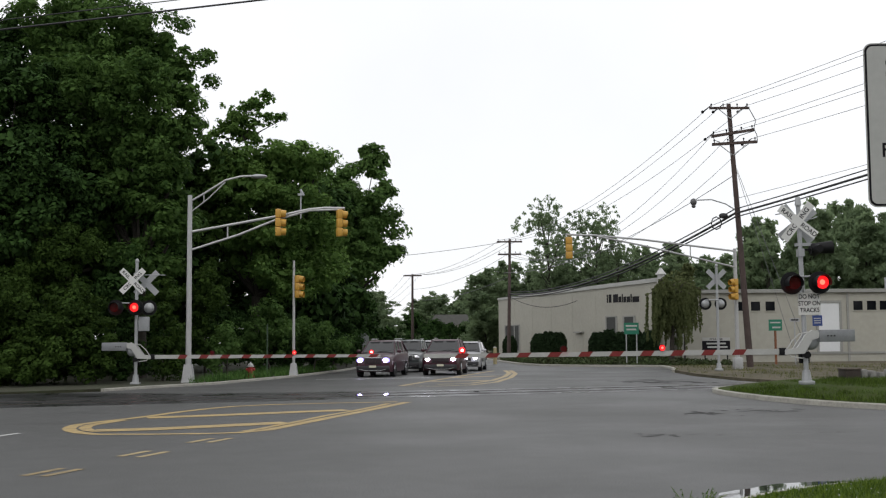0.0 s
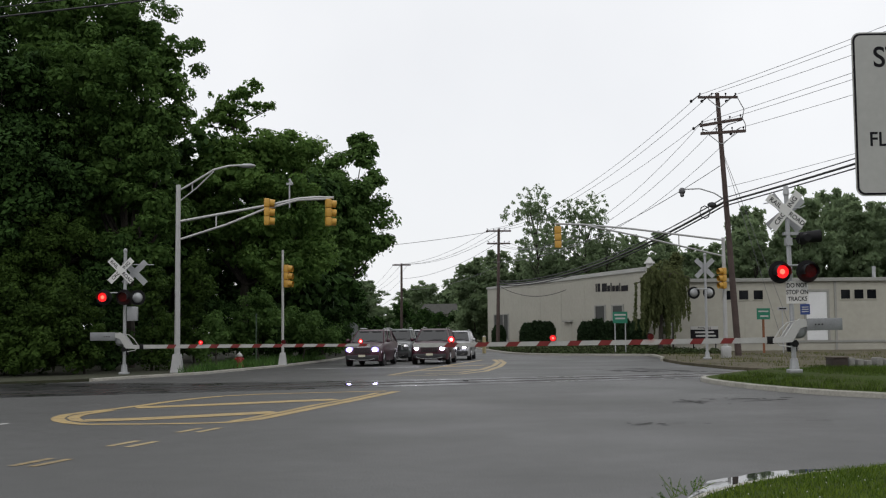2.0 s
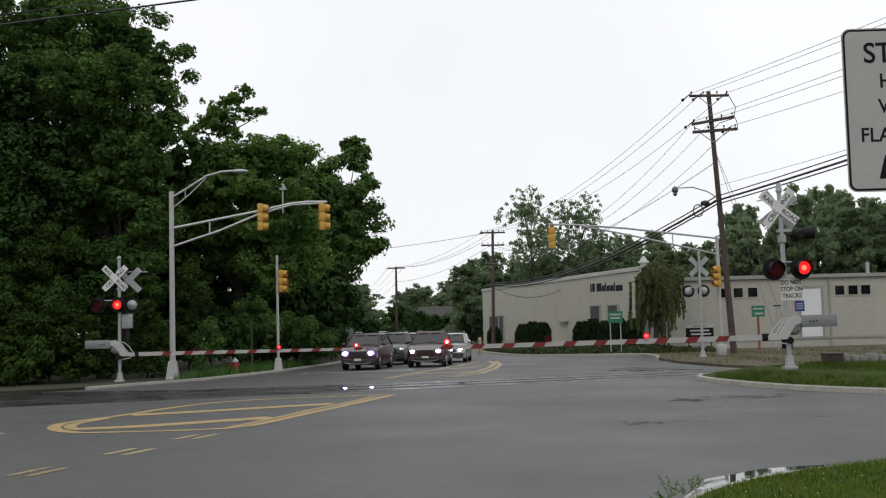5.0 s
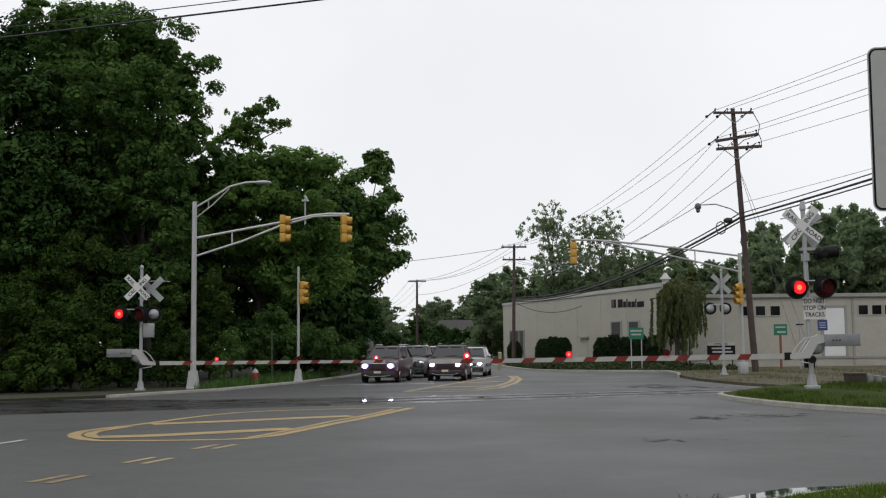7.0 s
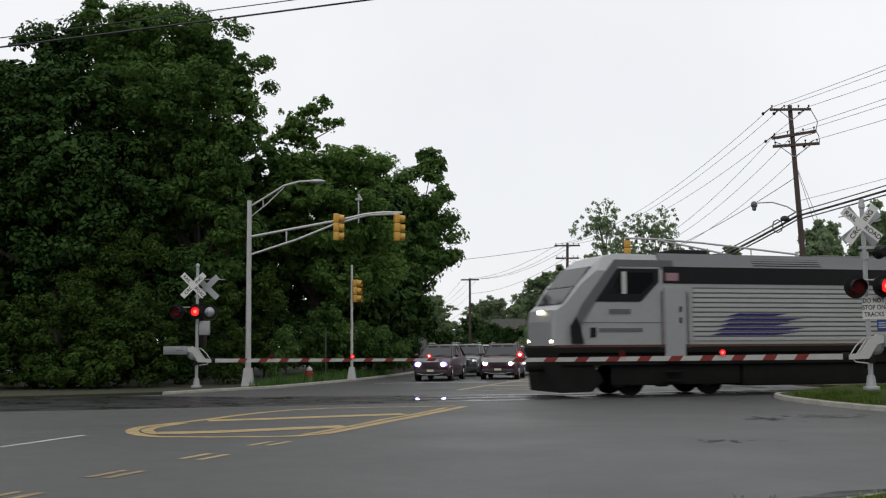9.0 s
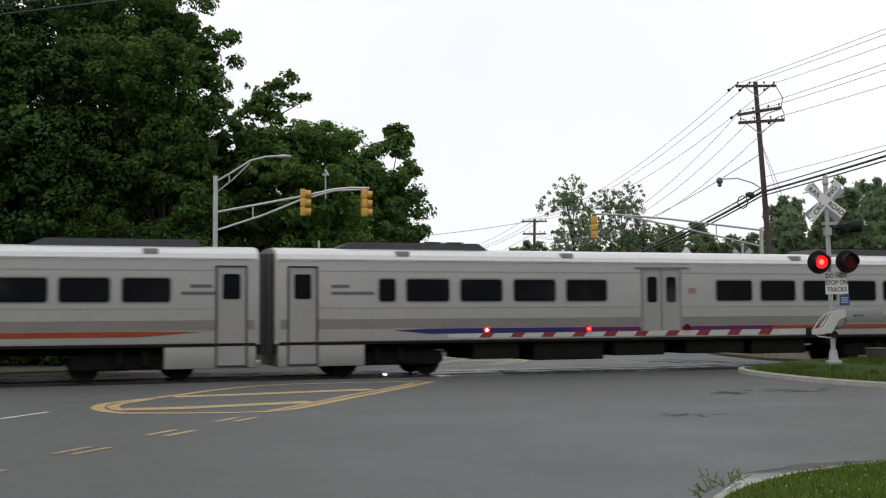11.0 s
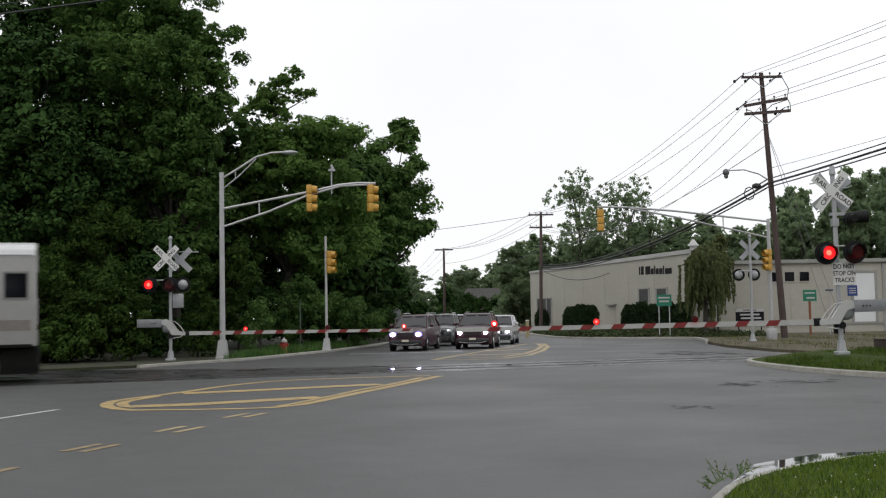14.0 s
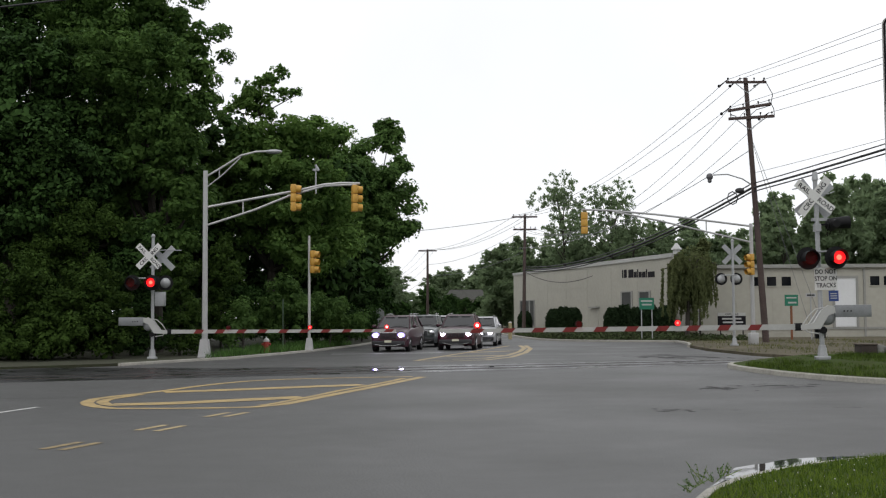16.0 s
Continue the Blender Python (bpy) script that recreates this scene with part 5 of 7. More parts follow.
def gate(m, length, z, lights, label, mech=1.0, drop=0.0, flip=1):
    """Gate: mechanism on the mast, counterweights and a striped arm along flip * -x."""
    ob = thing("crossing_gate", m, label, "crossing gate", "railway crossing gates")
    s = -1 * flip
    bm = B()
    box(bm, -0.13, 0.13, 0.06, 0.24, z - 0.32, z + 0.0, 0.03)
    rod(bm, (0, -0.16, z - 0.1), (0, 0.2, z - 0.1), 0.09, 0.09, 12)
    part("mechanism", bm, BLACK, ob, "dark gate motor case")
    bm = B()
    prism(bm, [(s * 0.62, z - 0.08), (s * 0.62, z + 0.05), (s * 0.3, z + 0.09), (s * 0.08, z + 0.42), (s * -0.12, z + 0.56), (s * -0.34, z + 0.5), (s * -0.34, z + 0.36), (s * -0.12, z + 0.3), (s * 0.1, z - 0.06)], -0.22, -0.15)
    part("support_arm", bm, SIGN_WHITE, ob, "white cast gate bracket")
    bm = B()
    prism(bm, [(s * 0.3, z - 0.06), (s * 0.3, z + 0.05), (s * -0.02, z + 0.5), (s * -0.42, z + 0.55), (s * -0.3, z + 0.3), (s * 0.0, z - 0.06)], 0.17, 0.23)
    part("support_arm", bm, SIGN_WHITE, ob, "white cast gate bracket")
    part("counterweight", box(B(), min(s * -0.3, s * -1.25), max(s * -0.3, s * -1.25), -0.24, -0.17, z + 0.24, z + 0.56, 0.012), WEIGHT, ob, "grey steel counterweight plate")
    part("counterweight", box(B(), min(s * -0.3, s * -1.05), max(s * -0.3, s * -1.05), 0.18, 0.26, z + 0.24, z + 0.54, 0.012), WEIGHT, ob, "grey steel counterweight plate")
    bm = box(B(), min(s * 0.58, s * 0.76), max(s * 0.58, s * 0.76), -0.2, -0.1, z - 0.1, z + 0.1, 0.01)
    part("clamp", bm, BLACK, ob)
    part("gearbox", ball(rod(B(), (s * -0.12, -0.12, z + 0.24), (s * -0.12, 0.16, z + 0.24), 0.21, 0.21, 16), (s * -0.12, -0.12, z + 0.24), 0.2, 1, 0.35, 1, 14), WEIGHT, ob, "round grey gearbox")
    for k in range(3):
        bx = s * (-0.52 - 0.09 * k)
        part("bolt", rod(B(), (bx, -0.262, z + 0.4), (bx, -0.235, z + 0.4), 0.022, 0.022, 8), PLASTIC, ob)
    part("cable", tube(B(), [(s * -0.05, -0.20, z + 0.5), (s * 0.22, -0.20, z + 0.46), (s * 0.42, -0.20, z + 0.28), (s * 0.58, -0.20, z + 0.04), (s * 0.45, -0.20, z - 0.14), (s * 0.15, -0.20, z - 0.18)], 0.016, 6), SIGN_WHITE, ob, "pale looped gate cable")
    # tapered arm, flat face to the road
    bm = B()
    zt = z + drop
    x0, x1 = s * 0.6, s * length
    loft(bm, [[(x0, -0.17, z - 0.075), (x0, -0.13, z - 0.075), (x0, -0.13, z + 0.075), (x0, -0.17, z + 0.075)], [(x1, -0.17, zt - 0.05), (x1, -0.13, zt - 0.05), (x1, -0.13, zt + 0.05), (x1, -0.17, zt + 0.05)]])
    arm = part("arm", bm, WHITE_STRIPE, ob, "tapered white gate arm", False)
    x = 1.62
    while x + 0.406 < length:
        k = (x - 0.6) / (length - 0.6)
        k2 = (x + 0.406 - 0.6) / (length - 0.6)
        zz, hh, zz2, hh2 = z + drop * k, 0.077 - 0.025 * k, z + drop * k2, 0.077 - 0.025 * k2
        bm = prism(B(), [(s * (x + 0.10), zz - hh), (s * (x + 0.406), zz2 - hh2), (s * (x + 0.306), zz2 + hh2), (s * x, zz + hh)] if flip > 0 else [(s * x, zz - hh), (s * (x + 0.306), zz2 - hh2), (s * (x + 0.406), zz2 + hh2), (s * (x + 0.10), zz + hh)], -0.1745, -0.17)
        part("stripe", bm, RED_STRIPE, arm, "", False)
        x += 0.813
    for d, ph in lights:
        k = (d - 0.6) / (length - 0.6)
        zz = z + drop * k + 0.14
        bm = rod(B(), (s * d, -0.12, zz), (s * d, -0.05, zz), 0.095, 0.07, 14)
        box(bm, s * d - 0.02, s * d + 0.02, -0.16, -0.1, zz - 0.16, zz - 0.05)
        part("lamp_case", bm, BLACK, ob)
        if ph is None:
            bm = ball(B(), (s * d, -0.12, zz), 0.09, 1, 0.5, 1, 14)
            lens = part("lens", bm, RED_LIT, ob, "steadily lit red lens")
            part("bulb", ball(B(), (s * d, -0.15, zz), 0.045, 1, 0.6, 1, 10), RED_BULB, lens, "bright lamp core")
        else:
            lamp_lens(ob, (s * d, -0.23, zz), 0.08, ph)
    return ob


gate(pose(10.29, 30.3, 0.22, 0, -0.4, 0), 10.14, 1.08, ((9.13, None), (6.46, 0), (3.87, 1)), "lowered red and white gate arm with red lamps", drop=0.02)
far_sig = signal_mast(pose(-10.85, 44.43, 0.06), 4.75, 3.98, 2.95, "far railway crossing signal with crossbuck and lamps", -0.72, 0.04, shift=-0.14)
crossbuck(far_sig, 3.92, 0.3, False, 0.6, x=0.30)
back_head(far_sig, 0.42, 2.95, 0.25)
part("bracket", tube(B(), [(0, 0, 4.2), (0.5, 0, 4.22), (1.1, 0, 4.2)], 0.018, 6), GALV, far_sig)
part("relay_box", box(B(), 0.08, 0.46, -0.02, 0.25, 2.05, 2.6, 0.02), GALV, far_sig, "grey relay box")
gate(pose(-10.85, 44.43, 0.06), 9.4, 1.06, ((9.05, None), (6.1, 1), (2.95, 0)), "far lowered gate arm in faded red and white", flip=-1, drop=-0.02)
side_sig = signal_mast(pose(14.6, 55.6, 0.1), 5.1, 4.4, 3.25, "grey crossing signal seen from behind", -0.62, 0.2, lit=False)
crossbuck(side_sig, 4.45, 0.1, False)
back_head(side_sig, -0.55, 3.25, 0.1)
back_head(side_sig, 0.2, 3.25, 0.1)


# ---- traffic signals and lamp posts ----
def signal_head(parent, x, y, z, turn, label="yellow traffic signal head", lenses=True):
    """Three-section head, its top at z, its lenses facing turn degrees from -y."""
    hd = part("signal_head", B(), SIGNAL_YELLOW, parent, label)
    bm = B()
    for i in range(3):
        box(bm, -0.165, 0.165, -0.10, 0.12, -0.355 - i * 0.36, -0.005 - i * 0.36, 0.035)
    hd.data = mesh_of("signal_head", bm, SIGNAL_YELLOW, True)
    hd.matrix_basis = pose(x, y, z, 0, 0, turn)
    for i in range(3):
        cz = -0.18 - i * 0.36
        part("lens", rod(B(), (0, -0.10, cz), (0, -0.12, cz), 0.13, 0.13, 16), LENS_OFF, hd, "unlit dark lens")
        part("visor", rod(B(), (0, -0.1, cz), (0, -0.30, cz - 0.02), 0.155, 0.145, 14, False), SIGNAL_YELLOW, hd)
    return hd


def taper_pole(bm, x, y, z1, r0, r1):
    rod(bm, (x, y, 0.0), (x, y, z1), r0, r1, 12)


lp = thing("signal_mast_arm", pose(-9.05, 45.5, 0.05), "grey steel pole with street lamp and signal arm", "traffic signal")
bm = B()
taper_pole(bm, 0, 0, 7.45, 0.12, 0.09)
part("pole", bm, ALUM, lp)
bm = box(B(), -0.24, 0.24, -0.24, 0.24, 0, 0.1, 0.02)
loft(bm, [[(-0.22, -0.22, 0.1), (0.22, -0.22, 0.1), (0.22, 0.22, 0.1), (-0.22, 0.22, 0.1)], [(-0.15, -0.15, 0.75), (0.15, -0.15, 0.75), (0.15, 0.15, 0.75), (-0.15, 0.15, 0.75)]])
part("base", bm, ALUM, lp, "", False)
bm = tube(B(), [(0, 0, 7.2), (0.6, 0, 7.55), (1.4, 0, 8.05), (2.0, 0, 8.2), (2.45, 0, 8.22)], 0.04)
part("lamp_arm", bm, ALUM, lp)
bm = tube(B(), [(0, 0, 6.75), (0.7, 0, 7.3), (1.4, 0, 7.98)], 0.025)
rod(bm, (0.55, 0, 7.18), (0.55, 0, 7.5), 0.02)
part("brace", bm, ALUM, lp)
bm = ball(B(), (2.72, 0, 8.2), 0.32, 1.1, 0.5, 0.28)
part("luminaire", bm, GALV, lp, "grey cobra-head street lamp")
bm = tube(B(), [(0, 0, 5.98), (3.6, 0, 6.62), (4.7, 0, 6.86), (5.4, 0, 6.92), (6.15, 0, 6.90)], 0.05)
part("arm", bm, ALUM, lp)
bm = tube(B(), [(0, 0, 5.25), (1.9, 0, 5.85), (3.4, 0, 6.45), (4.75, 0, 6.82), (6.0, 0, 6.86)], 0.045)
part("lower_arm", bm, ALUM, lp)
part("strut", rod(B(), (1.5, 0, 5.72), (1.5, 0, 6.25), 0.03), ALUM, lp)
bm = rod(B(), (4.4, 0, 6.5), (4.4, 0, 7.55), 0.03)
box(bm, 4.28, 4.5, -0.06, 0.06, 7.42, 7.5)
rod(bm, (4.38, 0, 7.66), (4.52, 0, 7.42), 0.05)
part("detector", bm, GALV, lp, "white signal detector on a bracket")
signal_head(lp, 5.95, -0.05, 6.84, 105)
bm = rod(B(), (5.95, 0, 6.8), (5.95, 0, 6.95), 0.03)
part("hanger", bm, ALUM, lp)
h2 = signal_head(lp, 3.52, -0.05, 6.88, 95)

pp = thing("signal_post", pose(-5.88, 54.4, 0.05), "thin white post with a small traffic signal", "traffic signal")
part("pole", rod(B(), (0, 0, 0), (0, 0, 5.45), 0.07, 0.055), SIGN_WHITE, pp)
bm = loft(B(), [[(-0.2, -0.2, 0), (0.2, -0.2, 0), (0.2, 0.2, 0), (-0.2, 0.2, 0)], [(-0.12, -0.12, 0.6), (0.12, -0.12, 0.6), (0.12, 0.12, 0.6), (-0.12, 0.12, 0.6)]])
part("base", bm, ALUM, pp, "", False)
signal_head(pp, 0.2, 0, 4.75, 75)

rp_ = thing("signal_mast_arm", pose(16.2, 58, 0.08), "grey pole with long signal arm across the street", "traffic signal")
part("pole", rod(B(), (0, 0, 0), (0, 0, 6.15), 0.11, 0.085), ALUM, rp_)
part("base", box(B(), -0.22, 0.22, -0.22, 0.22, 0, 0.6, 0.03), ALUM, rp_)
part("arm", tube(B(), [(0, 0, 6.02), (-2.4, -0.5, 6.28), (-4.9, -1.0, 6.55), (-7.4, -1.6, 6.72), (-8.9, -2, 6.74)], 0.05), ALUM, rp_)
part("lower_arm", tube(B(), [(0, 0, 5.2), (-2.4, -0.5, 5.72), (-4.9, -1.0, 6.25), (-7.2, -1.6, 6.66)], 0.045), ALUM, rp_)
part("strut", rod(B(), (-2.4, -0.5, 5.72), (-2.4, -0.5, 6.28), 0.03), ALUM, rp_)
signal_head(rp_, -8.75, -2.0, 6.62, 170, "yellow back of a traffic signal head")
signal_head(rp_, -0.12, -0.25, 4.6, -70)


# ---- utility poles and wires ----
def insulator(parent, x, y, z):
    bm = rod(B(), (x, y, z), (x, y, z + 0.12), 0.025, 0.02, 6)
    ball(bm, (x, y, z + 0.14), 0.055, 1, 1, 1.1, 8)
    part("insulator", bm, BLACK, parent)


up = thing("utility_pole", Matrix(), "tall leaning wooden utility pole with crossarms", "utility pole", "utility poles")
part("pole", rod(B(), (18.0, 62, 0), (17.2, 62, 14.55), 0.19, 0.12, 12), WOODPOLE, up)
for xl, xr, zl, zr, w in ((16.1, 18.3, 14.3, 14.3, 0.06), (16.18, 18.55, 12.72, 13.1, 0.075), (16.2, 18.7, 12.28, 12.42, 0.075)):
    bm = B()
    prism(bm, [(xl, zl - w), (xr, zr - w), (xr, zr + w), (xl, zl + w)], 61.8, 61.95)
    part("crossarm", bm, WOODPOLE, up, "", False)
    for q in (0.05, 0.35, 0.7, 0.95):
        insulator(up, xl + (xr - xl) * q, 61.88, zl + (zr - zl) * q + w)
for pa, pb in (((16.6, 61.85, 14.25), (17.25, 61.85, 13.7)), ((17.95, 61.85, 14.25), (17.25, 61.85, 13.7)), ((16.6, 61.85, 12.25), (17.3, 61.85, 11.7)), ((18.2, 61.85, 12.3), (17.35, 61.85, 11.7))):
    part("brace", rod(B(), pa, pb, 0.025), GALV, up)
for pts in ([(18.25, 61.8, 14.3), (18.62, 61.8, 13.6), (18.5, 61.8, 13.1)], [(18.5, 61.8, 13.15), (18.66, 61.8, 12.8), (18.68, 61.8, 12.45)], [(16.25, 61.8, 12.75), (16.3, 61.8, 12.5), (16.6, 61.8, 12.4)], [(18.5, 61.8, 13.0), (17.7, 61.8, 12.75), (17.3, 61.8, 12.4)]):
    part("jumper_wire", tube(B(), pts, 0.022, 5), WIRE, up, "black jumper wire")
bm = tube(B(), [(17.6, 62, 8.55), (16.9, 62, 9.0), (16.1, 62, 9.25), (15.3, 62, 9.22)], 0.035)
part("lamp_arm", bm, GALV, up)
bm = ball(B(), (15.12, 62, 9.12), 0.17, 1.1, 1, 1.2)
ball(bm, (15.12, 62, 8.9), 0.12)
part("luminaire", bm, LOCO_GREY, up, "small grey street lamp")
bm = ball(B(), (16.75, 62, 8.35), 0.2, 1.3, 0.6, 0.8)
tube(bm, [(16.35 + 0.28 * math.cos(i / 8 * math.tau), 62, 7.95 + 0.35 * math.sin(i / 8 * math.tau)) for i in range(9)], 0.03, 6)
part("cable_coil", bm, WIRE, up, "black splice case with looped cable")

up2 = thing("utility_pole", Matrix(), "wooden utility pole by the warehouse corner", "utility pole", "utility poles")
part("pole", rod(B(), (9.3, 118, 0), (9.55, 118, 12.1), 0.2, 0.13), WOODPOLE, up2)
for z, w in ((11.8, 1.3), (10.5, 1.2)):
    part("crossarm", box(B(), 9.5 - w, 9.5 + w, 117.7, 117.85, z - 0.08, z + 0.08), WOODPOLE, up2, "", False)
    for q in (-0.9, -0.4, 0.5, 0.9):
        insulator(up2, 9.5 + w * q, 117.78, z + 0.08)
up3 = thing("utility_pole", Matrix(), "distant wooden utility pole beside the street", "utility pole", "utility poles")
part("pole", rod(B(), (-0.75, 150, 0), (-0.7, 150, 10.4), 0.2, 0.13), WOODPOLE, up3)
part("crossarm", box(B(), -1.9, 0.5, 149.8, 149.95, 10.1, 10.26), WOODPOLE, up3, "", False)
up4 = thing("utility_pole", Matrix(), "wooden utility pole beyond the near grass", "utility pole", "utility poles")
part("pole", rod(B(), (30, 7, 0), (30, 7, 14.5), 0.19, 0.12), WOODPOLE, up4)
up5 = thing("utility_pole", Matrix(), "wooden utility pole in the roadside wood", "utility pole", "utility poles")
part("pole", rod(B(), (-27, 25.5, 0), (-27, 25.5, 10.2), 0.19, 0.12), WOODPOLE, up5)


def wire(name, a, b, sag, r, material, label):
    a, b = Vector(a), Vector(b)
    cu = bpy.data.curves.new(name, "CURVE")
    cu.dimensions, cu.bevel_depth, cu.bevel_resolution = "3D", r, 0
    sp = cu.splines.new("POLY")
    n = 20
    sp.points.add(n)
    for i in range(n + 1):
        k = i / n
        p = a.lerp(b, k)
        p.z -= sag * 4 * k * (1 - k)
        sp.points[i].co = (*p, 1)
    tmp = new(name, cu)
    me = bpy.data.meshes.new_from_object(tmp.evaluated_get(bpy.context.evaluated_depsgraph_get()))
    bpy.data.objects.remove(tmp)
    me.materials.clear()
    me.materials.append(material)
    return tagged(new(name, me), label, "wire", "overhead wires")


PW = "thin overhead power line between poles"
for x0, z0, x1, z1, x2, z2 in ((16.2, 14.45, 8.3, 11.95, 28.8, 14.4), (16.8, 14.45, 9.0, 11.95, 29.5, 14.4), (18.2, 14.45, 10.0, 11.95, 31, 14.4), (16.3, 12.9, 8.5, 10.65, 28.8, 13.2), (17.4, 13.0, 9.2, 10.65, 30, 13.2), (18.4, 12.6, 10.4, 10.65, 31, 12.8)):
    wire("power_line", (x0, 61.9, z0), (x1, 117.8, z1), 1.5 if z0 > 14 else 3.1, 0.017, WIRE_GREY, PW)
    if z0 != 13.0:
        va, vb = Vector((x0, 61.9, z0)), Vector((x0 + (x1 - x0) * 0.022, 63.1, z0 - 0.12))
        dead = thing("line_insulator", Matrix.Translation(va), "black dead-end insulator on the power line", "insulator", "line insulators")
        part("string", ball(rod(B(), (0, 0, 0), vb - va, 0.03, 0.03, 6), vb - va, 0.09, 1, 1.3, 1, 8), BLACK, dead)
    wire("power_line", (x0, 61.9, z0), (x2, 7, z2), 0.5, 0.013, WIRE_GREY, PW)
for dz, r in ((0, 0.075), (0.24, 0.04), (-0.2, 0.045)):
    wire("telephone_cable", (17.5, 61.9, 8.55 + dz), (9.5, 118, 6.4 + dz), 1.3, r, WIRE, "thick black telephone cable between poles")
    wire("telephone_cable", (17.5, 61.9, 8.5 + dz), (30, 7, 12.0 + dz), 0.5, r * 0.75, WIRE, "thick black telephone cable between poles")
wire("telephone_cable", (17.5, 61.9, 9.3), (30, 7, 11.2), 0.5, 0.012, WIRE_GREY, PW)
wire("power_line", (17.4, 62, 10.6), (8.9, 118, 8.6), 1.4, 0.022, WIRE_GREY, PW)
for x0, z0, x1, z1, sg in ((8.4, 11.9, -1.7, 10.3, 1.5), (9.5, 11.9, -0.7, 10.3, 1.6), (10.2, 11.9, 0.3, 10.3, 1.5), (9.4, 10.6, -0.6, 8.4, 1.4), (9.4, 8.2, -0.6, 7.0, 1.2)):
    wire("power_line", (x0, 117.8, z0), (x1, 149.9, z1), sg * 0.6, 0.02, WIRE_GREY, PW)
    wire("power_line", (x1, 149.9, z1), (x1 - 9, 240, z1 - 1.0), 1.0, 0.02, WIRE_GREY, PW)
wire("power_line", (9.5, 118, 11.9), (-28, 95, 8.6), 1.2, 0.024, WIRE_GREY, PW)
wire("telephone_cable", (9.2, 117.9, 6.3), (14.5, 104, 5.2), 0.9, 0.03, WIRE, "slack service cable to the warehouse")
wire("telephone_cable", (-27, 25.5, 6.75), (24, 24.6, 12.5), 0.15, 0.022, WIRE, "black cable sagging high over the road")
wire("telephone_cable", (-27, 25.5, 6.95), (24, 24.6, 12.75), 0.15, 0.012, WIRE, "black cable sagging high over the road")
for x in (18.6, 19.4):
    wire("guy_wire", (17.35, 62, 11.5), (x + 2.2, 62.5, 0.1), 0.0, 0.014, WIRE_GREY, "steel guy wire bracing the pole")


# ---- hydrant, box, cabinet ----
hy = thing("fire_hydrant", pose(-7.5, 51.6, 0.08), "red fire hydrant with white bonnet by the kerb", "hydrant")
bm = rod(B(), (0, 0, 0), (0, 0, 0.06), 0.19, 0.19, 14)
rod(bm, (0, 0, 0.06), (0, 0, 0.48), 0.13, 0.12, 14)
rod(bm, (-0.2, 0, 0.36), (0.2, 0, 0.36), 0.06, 0.06, 10)
rod(bm, (0, -0.2, 0.32), (0, 0, 0.32), 0.075, 0.075, 10)
part("barrel", bm, HYDRANT_RED, hy)
bm = rod(B(), (0, 0, 0.48), (0, 0, 0.52), 0.16, 0.16, 14)
ball(bm, (0, 0, 0.52), 0.135, 1, 1, 0.9)
rod(bm, (0, 0, 0.62), (0, 0, 0.70), 0.035, 0.03, 6)
part("bonnet", bm, SIGN_WHITE, hy, "white bonnet")
sb = thing("concrete_box", pose(12.45, 33.0, 0.40), "weathered dark concrete box sunk in the grass", "utility box")
part("body", box(B(), -0.22, 0.22, -0.3, 0.3, 0, 0.33, 0.02), mat("stained_concrete", (0.055, 0.042, 0.035), 0.9, var=0.5, scale=3), sb)
part("lid", box(B(), -0.24, 0.24, -0.32, 0.32, 0.33, 0.37, 0.012), TIE, sb)
for i in range(11):
    bx = thing("concrete_block", pose(12.86 + i * 0.27, 33.1 + 0.05 * (i % 3), 0.40, 0, 0, 3 * (i % 4)), "weathered concrete block in a row by the track", "block", "row of blocks")
    part("body", box(B(), -0.085, 0.085, -0.2, 0.2, 0, 0.33 - 0.04 * (i % 3), 0.02), CONCRETE, bx)


